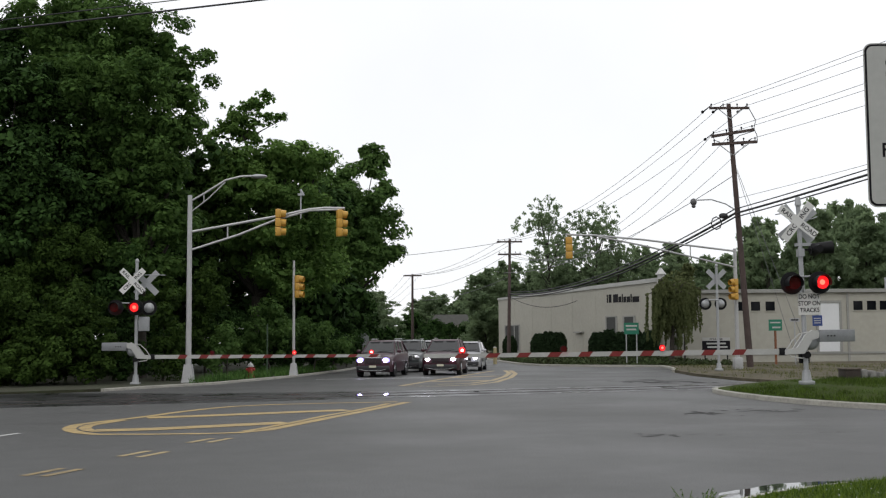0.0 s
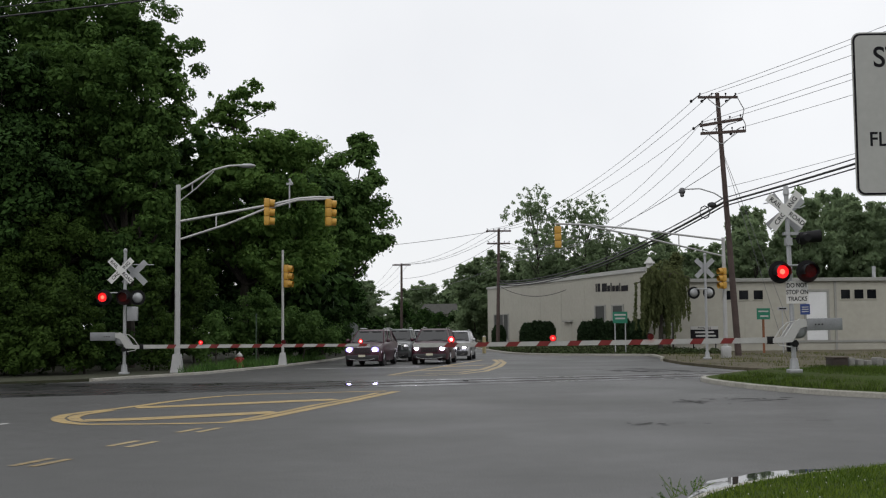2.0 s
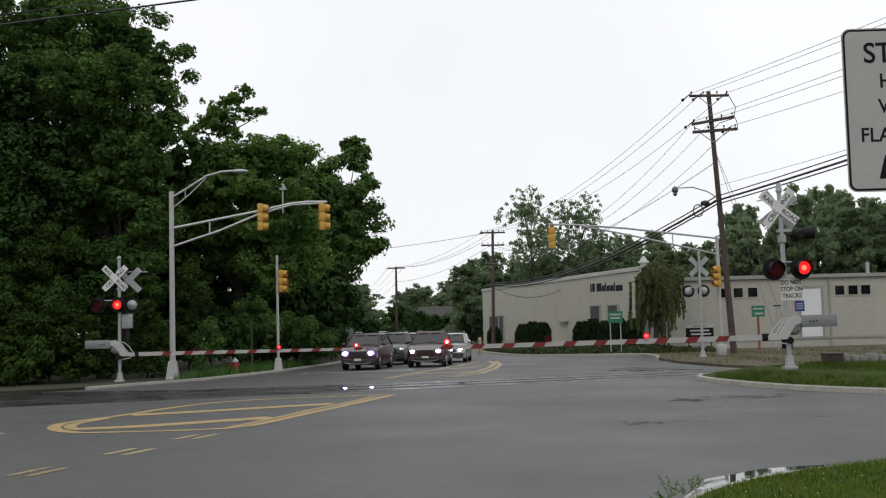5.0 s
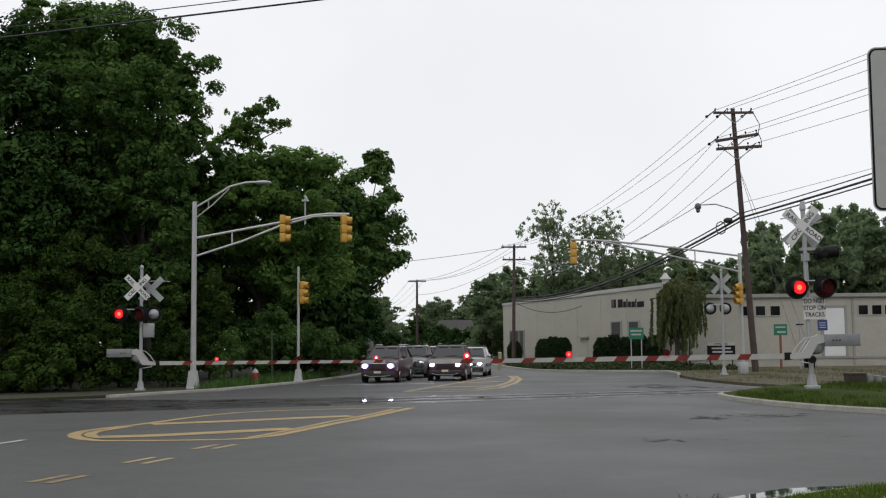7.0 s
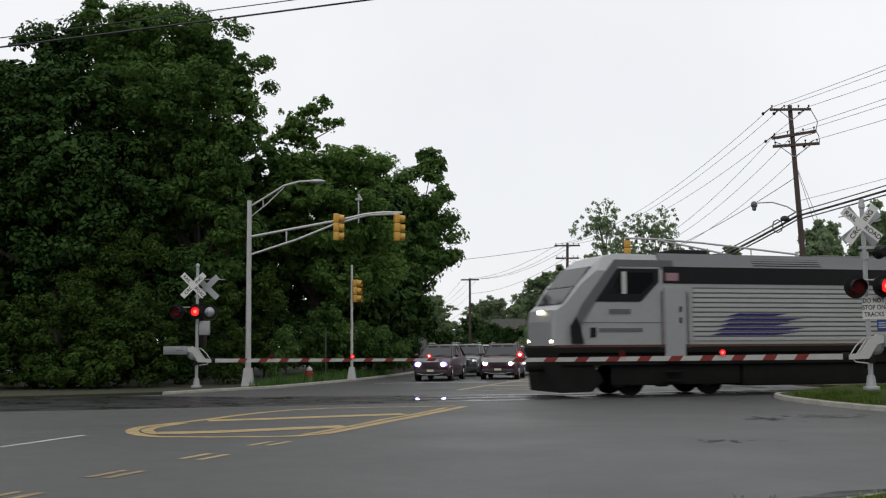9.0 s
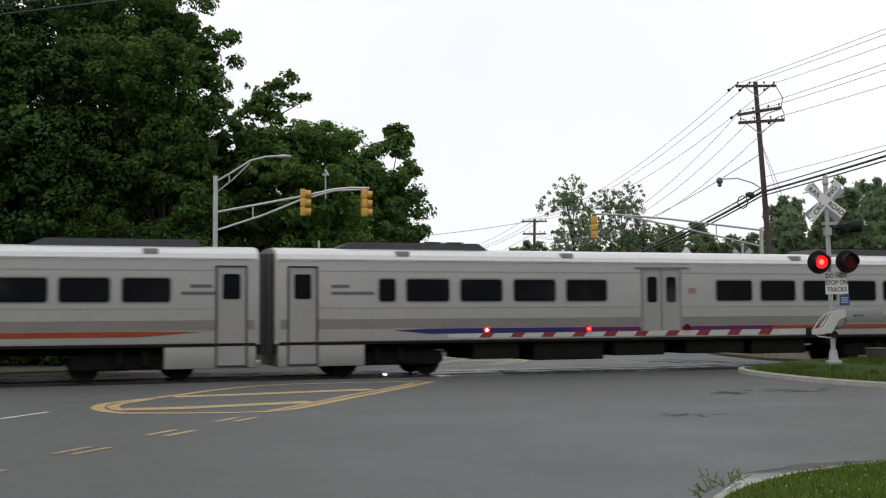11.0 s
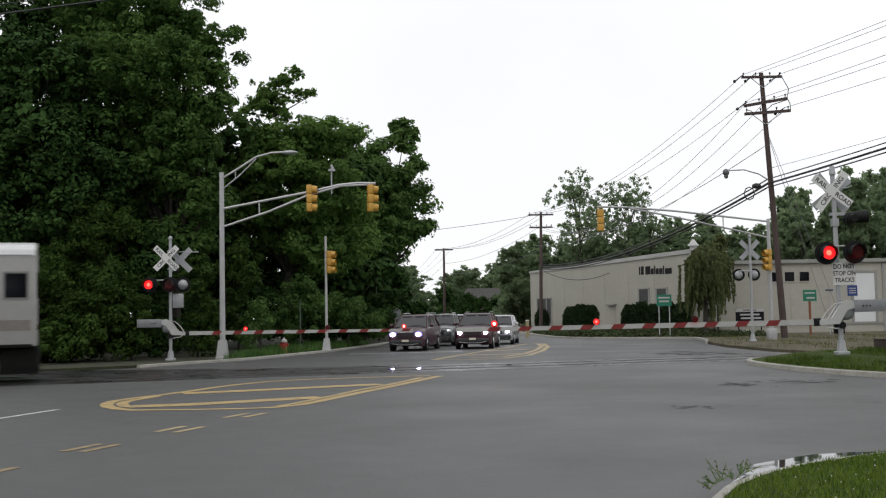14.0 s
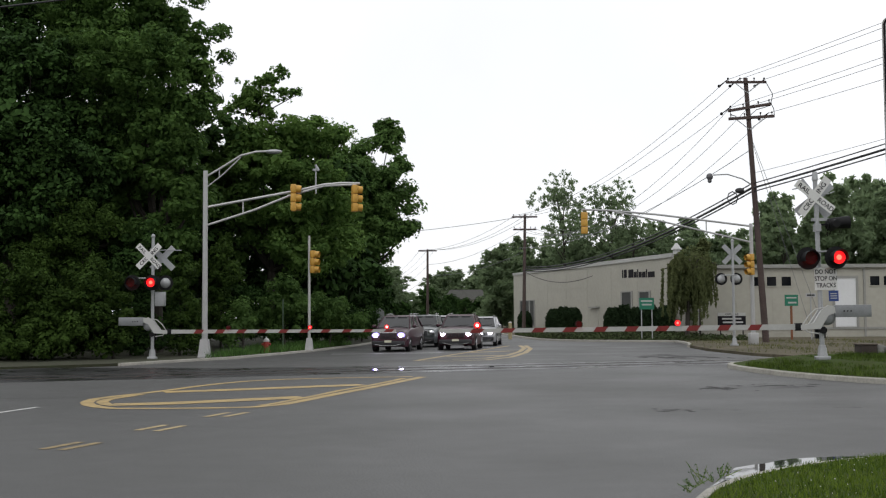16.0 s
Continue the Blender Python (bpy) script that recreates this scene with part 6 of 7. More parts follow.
# ---- cars ----
def car(name, m, paint_mat, label, L=4.6, W=1.82, H=1.68, light=HEADLIGHT, lit=True, rack=True):
    """Nose at x = 0 facing -y; the car's length runs along +y."""
    ob = thing(name, m, label, "car", "waiting cars")
    hw = W / 2
    g = 0.24

    def ring(y, w, z0, z1, crown):
        return [(-w * 0.96, y, z0), (-w, y, z0 + 0.18), (-w, y, z1 - 0.14), (-w * 0.93, y, z1 - 0.02), (-w * 0.5, y, z1 + crown), (w * 0.5, y, z1 + crown), (w * 0.93, y, z1 - 0.02), (w, y, z1 - 0.14), (w, y, z0 + 0.18), (w * 0.96, y, z0)]

    hood, belt = H * 0.60, H * 0.645
    st_ = [(0.0, hw * 0.80, 0.34, hood * 0.72, 0.0), (0.10, hw * 0.92, g, hood * 0.88, 0.01), (0.35, hw * 0.99, g, hood * 0.95, 0.03), (1.15, hw, g, belt, 0.03), (1.6, hw, g, belt + 0.02, 0.0), (L - 0.5, hw, g, belt + 0.05, 0.0), (L - 0.12, hw * 0.97, g + 0.05, belt + 0.03, 0.0), (L, hw * 0.9, 0.42, belt - 0.12, 0.0)]
    part("body", loft(B(), [ring(*s) for s in st_]), paint_mat, ob)

    def cab(y, w, z):
        return [(-w, y, z), (w, y, z)]
    y0, y1, y2, y3 = 1.15, 2.05, L - 0.75, L - 0.12
    z0, z1 = belt - 0.02, H
    tw, bw = hw * 0.70, hw * 0.90
    bm = B()
    loft(bm, [[(-bw, y0, z0), (bw, y0, z0), (bw, y3, z0), (-bw, y3, z0)], [(-tw, y1, z1 - 0.05), (tw, y1, z1 - 0.05), (tw, y2, z1 - 0.05), (-tw, y2, z1 - 0.05)]])
    part("cabin", bm, CAR_GLASS, ob, "dark tinted glass", False)
    bm = B()
    loft(bm, [[(-tw - 0.02, y1 - 0.04, z1 - 0.07), (tw + 0.02, y1 - 0.04, z1 - 0.07), (tw + 0.02, y2 + 0.04, z1 - 0.07), (-tw - 0.02, y2 + 0.04, z1 - 0.07)], [(-tw + 0.08, y1 + 0.1, z1), (tw - 0.08, y1 + 0.1, z1), (tw - 0.08, y2 - 0.1, z1), (-tw + 0.08, y2 - 0.1, z1)]])
    part("roof", bm, paint_mat, ob)
    for sx in (-1, 1):
        for ya, yb in ((y0, y1), (y0 + 1.25, y1 + 0.7), (y0 + 2.3, y1 + 1.65), (y3, y2)):
            bm = rod(B(), (sx * (bw + 0.005), ya, z0), (sx * (tw + 0.01), yb, z1 - 0.06), 0.04, 0.035, 6)
            part("pillar", bm, paint_mat, ob)
        part("mirror", ball(B(), (sx * (hw + 0.1), 1.35, belt + 0.08), 0.11, 1, 0.7, 0.8), paint_mat, ob)
        lz = hood * 0.75
        bm = ball(B(), (sx * hw * 0.68, 0.06, lz), 0.14, 1.35, 0.55, 1.0)
        part("headlamp_case", bm, XENON_HALO if light is HEADLIGHT_BLUE else CHROME, ob)
        bm = ball(B(), (sx * hw * 0.68, -0.02, lz), 0.098, 1.15, 0.5, 0.95)
        part("headlight", bm, light if lit else CHROME, ob, "lit headlight" if lit else "")
        part("fog_lamp", ball(B(), (sx * hw * 0.66, 0.02, 0.42), 0.05, 1.3, 0.6, 1), CHROME, ob)
        for wy in (0.88, L - 0.95):
            w = part("wheel", rod(B(), (sx * (hw - 0.2), wy, 0.34), (sx * (hw + 0.012), wy, 0.34), 0.34, 0.34, 20), TYRE, ob)
            part("rim", rod(B(), (sx * (hw + 0.0), wy, 0.34), (sx * (hw + 0.025), wy, 0.34), 0.21, 0.2, 16), CHROME, w)
        if rack:
            part("roof_rail", rod(B(), (sx * tw * 0.92, y1 + 0.2, z1 + 0.05), (sx * tw * 0.92, y2 - 0.1, z1 + 0.05), 0.02), CHROME, ob)
    gr = part("grille", box(B(), -hw * 0.46, hw * 0.46, -0.035, 0.08, hood * 0.60, hood * 0.86, 0.015), PLASTIC, ob)
    for k in range(7):
        gx = -hw * 0.39 + k * hw * 0.13
        part("grille_slot", box(B(), gx - 0.018, gx + 0.018, -0.045, -0.034, hood * 0.62, hood * 0.84), paint_mat, gr, "", False)
    part("grille_bar", box(B(), -hw * 0.48, hw * 0.48, -0.05, -0.03, hood * 0.855, hood * 0.885, 0.006), CHROME, ob)
    part("bonnet_seam", box(B(), -hw * 0.8, hw * 0.8, 0.16, 0.18, hood * 0.9, hood * 0.925), PLASTIC, ob, "", False)
    for sx in (-1, 1):
        part("wiper", rod(B(), (sx * 0.12, 1.18, belt + 0.03), (sx * 0.12 + 0.5, 1.42, belt + 0.14), 0.012, 0.008, 6), PLASTIC, ob)
        part("sun_visor", box(B(), min(sx * 0.08, sx * 0.52), max(sx * 0.08, sx * 0.52), y1 - 0.13, y1 - 0.08, z1 - 0.19, z1 - 0.09), PLASTIC, ob)
    part("bumper", box(B(), -hw * 0.88, hw * 0.88, -0.05, 0.2, 0.3, 0.52, 0.05), PLASTIC, ob, "dark lower bumper")
    bm = tube(B(), [(-hw * 0.7, -0.06, 0.36), (-hw * 0.35, -0.075, 0.30), (hw * 0.35, -0.075, 0.30), (hw * 0.7, -0.06, 0.36)], 0.022, 6)
    part("bumper_trim", bm, CHROME, ob, "bright lower bumper trim")
    part("number_plate", box(B(), -0.16, 0.16, -0.07, -0.05, 0.44, 0.54), PLATE, ob)
    part("windscreen_edge", box(B(), -bw * 0.9, bw * 0.9, 1.12, 1.2, belt + 0.0, belt + 0.03), PLASTIC, ob)
    return ob


MAROON = mat("maroon_car_paint", (0.042, 0.006, 0.014), 0.3, var=0.15, scale=2, spec=0.4, coat=0.25)
BROWN = mat("brown_red_car_paint", (0.050, 0.014, 0.024), 0.3, var=0.15, scale=2, spec=0.4, coat=0.25)
SILVER = mat("silver_car_paint", (0.45, 0.45, 0.47), 0.3, 0.5, var=0.1, coat=0.5)
GREENISH = mat("dark_grey_car_paint", (0.06, 0.07, 0.07), 0.3, 0.3, coat=0.5)
WHITE_CAR = mat("white_car_paint", (0.7, 0.7, 0.7), 0.3, coat=0.5)
car("car", pose(-2.1, 53.2, 0, 0, 0, -10), BROWN, "brown-red station car waiting with bluish headlights", H=1.70, W=1.76, light=HEADLIGHT_BLUE)
car("car", pose(1.05, 55.0, 0, 0, 0, -8), MAROON, "dark maroon utility car waiting with headlights on", H=1.72)
car("car", pose(2.45, 62.0, 0, 0, 0, -8), SILVER, "silver car waiting in the queue with headlight on", H=1.6)
car("car", pose(-0.75, 60.5, 0, 0, 0, -7), GREENISH, "dark grey car waiting second in the queue", lit=False, H=1.72)
car("car", pose(0.0, 68, 0, 0, 0, -7), SILVER, "grey car far back in the queue", lit=False)
car("van", pose(-3.4, 92, 0, 0, 0, -5), WHITE_CAR, "white van behind the waiting cars", lit=False, H=2.05, L=5)


# ---- distant house ----
hs = thing("house", pose(5.6, 205, 0), "distant pale house with a grey roof among trees", "house")
part("wall", box(B(), -3.2, 3.2, 0, 7, -0.1, 4.6), WALL_CREAM, hs, "", False)
part("roof", prism(B(), [(-3.8, 4.5), (3.8, 4.5), (3.2, 6.3), (-2.6, 6.3)], -0.5, 7.5), ROOF_DARK, hs, "grey pitched roof", False)
for x in (-2.2, 0.6):
    part("window", box(B(), x, x + 1.1, -0.03, 0, 2.2, 3.6), GLASS_DARK, hs, "", False)


# ---- train ----
U = Vector((math.cos(radians(ANG)), math.sin(radians(ANG))))
SPEED = 27.6


def on_track(s):
    return pose(-0.172 + U.x * s, 36.166 + U.y * s, 0.014, 0, 0, ANG)


def shell_ring(x, hw, z0, zs, zt):
    """Cross-section of a coach: flat sides and a rounded roof."""
    pts = [(x, -hw, z0), (x, -hw, zs)]
    for i in range(1, 10):
        a = math.pi * i / 10
        c, s = math.cos(a), math.sin(a)
        pts.append((x, -hw * (abs(c) ** 0.75) * (1 if c > 0 else -1), zs + (zt - zs) * s ** 0.8))
    pts += [(x, hw, zs), (x, hw, z0)]
    return pts


def bogie(parent, x, wheel_r=0.42, base=2.6, name="bogie"):
    bm = B()
    for y in (-1.0, 1.0):
        prism(bm, [(x - 1.75, 0.42), (x - 1.75, 0.62), (x - 0.8, 0.72), (x - 0.5, 0.5), (x + 0.5, 0.5), (x + 0.8, 0.72), (x + 1.75, 0.62), (x + 1.75, 0.42), (x + 0.9, 0.32), (x - 0.9, 0.32)], y - 0.08, y + 0.08)
    for dx in (-base / 2, base / 2):
        box(bm, x + dx - 0.2, x + dx + 0.2, -1.13, 1.13, 0.33, 0.6, 0.02)
    box(bm, x - 1.7, x + 1.7, -1.12, -0.92, 0.34, 0.74, 0.05)
    rod(bm, (x - 0.35, -1.15, 0.45), (x - 0.35, -1.15, 0.85), 0.12)
    rod(bm, (x + 0.35, -1.15, 0.45), (x + 0.35, -1.15, 0.85), 0.12)
    box(bm, x - 1.2, x + 1.2, -0.9, 0.9, 0.45, 0.95)
    bg_ = part(name, bm, TRAIN_DARK, parent, "", False)
    for dx in (-base / 2, base / 2):
        for y in (-0.78, 0.78):
            bm = rod(B(), (x + dx, y - 0.07, wheel_r), (x + dx, y + 0.07, wheel_r), wheel_r, wheel_r, 22)
            rod(bm, (x + dx, y - 0.11, wheel_r), (x + dx, y + 0.11, wheel_r), 0.14, 0.14, 12)
            part("wheel", bm, TRAIN_DARK, bg_)


def frame_of(bm, x0, x1, z0, z1, y0, y1, w=0.05):
    for q in ((x0 - w, x0, z0 - w, z1 + w), (x1, x1 + w, z0 - w, z1 + w), (x0, x1, z1, z1 + w), (x0, x1, z0 - w, z0)):
        box(bm, q[0], q[1], y0, y1, q[2], q[3])


def coach(label, cab=False):
    ob = thing("passenger_coach", Matrix(), label, "railway coach", "coaches of the train")
    L2, hw = 12.55, 1.52
    part("body", loft(B(), [shell_ring(x, hw * k, 1.0, 3.42, 3.84) for x, k in ((-L2, 0.97), (-L2 + 0.12, 1), (L2 - 0.12, 1), (L2, 0.97))]), STEEL_TRAIN, ob, "stainless steel shell with fluted sides")
    for i in range(6):
        z, y = 3.45 + i * 0.055, -hw - 0.012 + i * 0.075 + i * i * 0.012
        part("roof_rib", rod(B(), (-L2 + 0.1, y, z), (L2 - 0.1, y, z), 0.03, 0.03, 6), STEEL_ROOF, ob, "roof rib with its highlight put into the colour")
    for z in (1.07, 2.02, 3.1):
        part("side_rib", box(B(), -11.2, 11.2, -hw - 0.008, -hw, z, z + 0.03), STEEL_TRAIN, ob, "", False)
    part("soiled_band", box(B(), -L2 + 0.15, -0.75, -hw - 0.006, -hw, 1.42, 1.70), STEEL_DIRTY, ob, "brownish soiled lower side", False)
    part("soiled_band", box(B(), 0.78, L2 - 0.15, -hw - 0.006, -hw, 1.42, 1.70), STEEL_DIRTY, ob, "brownish soiled lower side", False)
    roof_pts = shell_ring(0, hw + 0.012, 3.40, 3.43, 3.852)
    part("roof_skin", loft(B(), [[(x, p[1], p[2]) for p in roof_pts] for x in (-L2 + 0.05, L2 - 0.05)]), STEEL_ROOF, ob, "ribbed stainless roof, colour lightened for sky highlights")
    part("side_sill", box(B(), -L2 + 0.1, L2 - 0.1, -hw - 0.02, hw + 0.02, 0.96, 1.05, 0.01), TRAIN_DARK, ob)
    left = [(-9.45, -8.95), (-8.6, -7.25), (-6.88, -5.53), (-5.13, -3.74), (-3.35, -1.95)]
    right = [(2.06, 3.42), (3.77, 5.12), (5.46, 6.79), (7.09, 8.42), (8.75, 10.05)]
    for y, dy in ((-hw, -1), (hw, 1)):
        for x0, x1 in left + right:
            w = part("window", prism(B(), rounded(x1 - x0, 0.66, 0.09, (x0 + x1) / 2, 2.55, 4), min(y, y + dy * 0.012), max(y, y + dy * 0.012)), GLASS_DARK, ob, "dark tinted window", False)
            part("window_frame", prism(B(), rounded(x1 - x0 + 0.09, 0.75, 0.12, (x0 + x1) / 2, 2.55, 4), min(y, y + dy * 0.006), max(y, y + dy * 0.006)), TRAIN_GREY, w, "", False)
    y = -hw
    for x0, x1 in ((-0.65, -0.02), (0.04, 0.68)):
        d_ = part("door", box(B(), x0, x1, y - 0.02, y, 1.16, 3.2, 0.008), STEEL_TRAIN, ob, "sliding steel door leaf", False)
        part("door_window", prism(B(), rounded(0.36, 0.82, 0.08, (x0 + x1) / 2, 2.58, 4), y - 0.027, y - 0.02), GLASS_DARK, d_, "", False)
    bm = B()
    frame_of(bm, -0.65, 0.68, 1.16, 3.2, y - 0.03, y, 0.06)
    box(bm, -0.01, 0.03, y - 0.024, y, 1.16, 3.2)
    box(bm, -0.95, 1.05, y - 0.05, y, 3.27, 3.31)
    part("door_frame", bm, TRAIN_GREY, ob, "", False)
    ends = ((-12.2, -11.3),) if cab else ((-12.2, -11.3), (11.3, 12.2))
    for x0, x1 in ends:
        d_ = part("door", box(B(), x0 + 0.05, x1 - 0.05, y - 0.015, y, 0.42, 3.2, 0.008), STEEL_TRAIN, ob, "steel vestibule door", False)
        part("door_window", prism(B(), rounded(0.5, 0.72, 0.07, (x0 + x1) / 2, 2.65, 4), y - 0.022, y - 0.015), GLASS_DARK, d_, "", False)
        bm = B()
        frame_of(bm, x0 + 0.05, x1 - 0.05, 0.42, 3.2, y - 0.03, y, 0.05)
        part("door_frame", bm, HOOD_DARK, ob, "", False)
        s = -1 if x0 < 0 else 1
        xa, xb = sorted((s * 9.9, s * 12.45))
        part("step_well", box(B(), xa, xb, -hw + 0.01, hw - 0.01, 0.34, 1.0, 0.02), STEEL_TRAIN, ob, "steel step-well side")
    if cab:
        part("cab_window", box(B(), 11.75, 12.3, y - 0.012, y, 2.3, 2.95), GLASS_DARK, ob, "dark cab side window", False)
        bm = B()
        frame_of(bm, 11.75, 12.3, 2.3, 2.95, y - 0.02, y, 0.05)
        part("window_frame", bm, TRAIN_GREY, ob, "", False)
        part("end_window", box(B(), L2 - 0.0, L2 + 0.02, -1.2, -0.4, 2.3, 3.0), GLASS_DARK, ob, "", False)
        part("end_window", box(B(), L2 - 0.0, L2 + 0.02, 0.4, 1.2, 2.3, 3.0), GLASS_DARK, ob, "", False)
        part("tail_light", rod(B(), (L2, -1.1, 1.5), (L2 + 0.03, -1.1, 1.5), 0.08), RED_DARK, ob)
        part("route_board", box(B(), 7.4, 8.3, y - 0.02, y, 3.02, 3.22), LOCO_GREY, ob, "dark route display", False)
        bm = box(B(), 11.6, 12.6, -1.3, 1.3, 0.25, 0.95, 0.03)
        part("pilot", bm, TRAIN_DARK, ob)
    # colour band
    for x0, x1, m_ in ((-7.9, -3.2, ST_BLUE), (-3.2, -0.75, ST_PURPLE), (0.75, 4.2, ST_PURPLE), (4.2, 9.2, ST_ORANGE)):
        part("colour_stripe", box(B(), x0, x1, y - 0.012, y, 1.25, 1.40), m_, ob, "coloured side stripe", False)
    part("colour_stripe", prism(B(), [(-9.0, 1.36), (-7.9, 1.25), (-7.9, 1.40)], y - 0.012, y), ST_BLUE, ob, "", False)
    part("colour_stripe", prism(B(), [(9.2, 1.25), (11.0, 1.38), (9.2, 1.40)], y - 0.012, y), ST_ORANGE, ob, "", False)
    for x0, w_, z in ((-10.9, 1.3, 2.42), (-10.9, 0.55, 2.62), (10.35, 1.0, 2.42), (10.6, 0.6, 2.62)):
        part("lettering_bar", box(B(), x0, x0 + w_, y - 0.01, y, z, z + 0.09), LOCO_GREY, ob, "", False)
    part("flag_mark", box(B(), 1.0, 1.3, y - 0.01, y, 2.44, 2.64), FLAG, ob, "", False)
    for x0 in (-8.9, -3.5, 5.0, 9.3):
        part("roof_vent", box(B(), x0, x0 + 0.42, -hw + 0.03, -hw + 0.28, 3.5, 3.72, 0.02), TRAIN_GREY, ob)
    for xc in (-8.2, 8.6):
        bm = loft(B(), [[(xc - 2.6, -0.9, 3.72), (xc + 2.6, -0.9, 3.72), (xc + 2.6, 0.9, 3.72), (xc - 2.6, 0.9, 3.72)], [(xc - 1.9, -0.75, 4.03), (xc + 2.2, -0.75, 4.03), (xc + 2.2, 0.75, 4.03), (xc - 1.9, 0.75, 4.03)]])
        part("roof_unit", bm, HOOD_DARK, ob, "grey air-conditioning hood", False)
        for i in range(5):
            part("fan_grille", box(B(), xc - 1.6 + i * 0.7, xc - 1.1 + i * 0.7, -0.7, 0.7, 4.03, 4.07), TRAIN_DARK, ob, "", False)
    for x0, x1, z0, m_ in ((-6.4, -4.9, 0.45, TRAIN_DARK), (-4.4, -2.0, 0.38, TRAIN_GREY if cab else TRAIN_DARK), (-1.6, 0.2, 0.48, TRAIN_DARK), (1.0, 3.2, 0.5, TRAIN_DARK), (3.5, 5.6, 0.45, TRAIN_DARK)):
        part("underfloor_box", box(B(), x0, x1, -1.35, 1.35, z0, 0.97, 0.04), m_, ob, "underfloor equipment box")
    for xc in (-9.07, 9.07):
        bogie(ob, xc)
    part("coupler", rod(B(), (-L2 - 0.3, 0, 0.85), (L2 + (0.05 if cab else 0.3), 0, 0.85), 0.12), TRAIN_DARK, ob)
    part("gangway", box(B(), -L2 - 0.22, -L2, -1.3, 1.3, 0.7, 3.62, 0.03), PLASTIC, ob, "black rubber gangway")
    if not cab:
        part("gangway", box(B(), L2, L2 + 0.22, -1.3, 1.3, 0.7, 3.62, 0.03), PLASTIC, ob, "black rubber gangway")
    return ob


def locomotive():
    ob = thing("diesel_locomotive", Matrix(), "silver and grey diesel locomotive with raked cab", "locomotive")
    hw, y = 1.5, -1.5
    L = 21.2
    # raked nose, cab and hood as one shell
    def ring(x, k, z0, zt):
        w = hw * k
        return [(x, -w, z0), (x, -w, min(zt - 0.02, 3.95)), (x, -w * 0.72, zt), (x, w * 0.72, zt), (x, w, min(zt - 0.02, 3.95)), (x, w, z0)]
    part("shell", loft(B(), [ring(0.0, 0.66, 1.6, 2.35), (ring(0.10, 0.74, 1.6, 2.72)), ring(0.35, 0.84, 1.6, 2.9), ring(0.85, 0.95, 1.6, 3.55), ring(1.35, 1.0, 1.6, 4.12), ring(1.75, 1.0, 1.6, 4.42), ring(2.2, 1.0, 1.6, 4.53), ring(4.2, 1.0, 1.6, 4.5), ring(L, 1.0, 1.6, 4.45)]), LOCO_SILVER, ob, "silver painted body shell", False)
    # windscreen on the rake
    bm = loft(B(), [[(0.33, -1.0, 2.93), (0.33, 1.0, 2.93), (0.37, 1.0, 2.93), (0.37, -1.0, 2.93)], [(1.27, -1.15, 4.1), (1.27, 1.15, 4.1), (1.35, 1.15, 4.08), (1.35, -1.15, 4.08)]])
    part("windscreen", bm, GLASS_DARK, ob, "dark raked windscreen", False)
    part("wiper_bar", box(B(), 0.74, 0.8, -1.1, 1.1, 3.46, 3.5), LOCO_SILVER, ob, "", False)

    def flat(name, pts, m_, label="", out=0.012, parent=None):
        return part(name, prism(B(), pts, y - out, y + 0.002), m_, parent or ob, label, False)
    # grey slanting cheek band
    flat("cheek_band", [(0.62, 1.65), (0.45, 2.2), (0.85, 2.9), (1.95, 4.3), (4.0, 4.3), (4.0, 4.08), (2.1, 4.08), (1.1, 2.72), (0.75, 2.2), (0.92, 1.65)], LOCO_GREY, "mid grey slanting band")
    flat("nose_cheek", [(0.46, 1.66), (0.42, 2.2), (0.62, 2.5), (0.78, 2.2), (0.86, 1.66)], LOCO_BLACK, "black nose recess", 0.018)
    cw = flat("cab_window", [(1.28, 2.97), (2.05, 4.02), (3.5, 4.02), (3.5, 3.6), (2.85, 2.97)], LOCO_BLACK, "black cab window surround", 0.016)
    flat("pane", [(1.75, 3.22), (2.15, 3.88), (2.2, 3.88), (2.2, 3.22)], GLASS_DARK, "", 0.02, cw)
    flat("pane", [(2.36, 3.22), (2.36, 3.9), (3.3, 3.9), (3.3, 3.6), (2.85, 3.22)], GLASS_DARK, "", 0.02, cw)
    flat("window_post", [(2.2, 3.22), (2.2, 3.92), (2.36, 3.92), (2.36, 3.22)], SIGN_WHITE, "white window post", 0.024, cw)
    # upper black band and grey roof cant
    flat("upper_band", [(3.65, 3.56), (3.65, 4.1), (16.6, 4.1), (17.2, 3.56)], LOCO_BLACK, "black band below the roof")
    flat("upper_band", [(17.3, 3.56), (16.7, 4.1), (L - 0.1, 4.1), (L - 0.1, 3.56)], LOCO_GREY)
    bm = loft(B(), [[(3.65, y - 0.01, 4.1), (L - 0.05, y - 0.01, 4.1), (L - 0.05, -y + 0.01, 4.1), (3.65, -y + 0.01, 4.1)], [(3.65, -1.1, 4.56), (L - 0.05, -1.1, 4.52), (L - 0.05, 1.1, 4.52), (3.65, 1.1, 4.56)]])
    rf = part("roof", bm, LOCO_GREY, ob, "mid grey roof", False)
    for i in range(5):
        z = 4.14 + i * 0.075
        part("roof_louvre", box(B(), 7.0, 9.6, y + 0.05 + i * 0.075, y + 0.16 + i * 0.075, z, z + 0.05), LOCO_BLACK, rf, "", False)
    for x0, x1, h in ((4.4, 5.7, 4.72), (6.0, 6.6, 4.62), (10, 13.8, 4.62), (14.5, 17, 4.6)):
        part("roof_box", box(B(), x0, x1, -0.8, 0.8, 4.5, h, 0.03), LOCO_GREY if h < 4.7 else LOCO_BLACK, rf)
    part("flag_mark", box(B(), 3.75, 4.2, y - 0.02, y - 0.012, 3.65, 3.9), FLAG, ob, "", False)
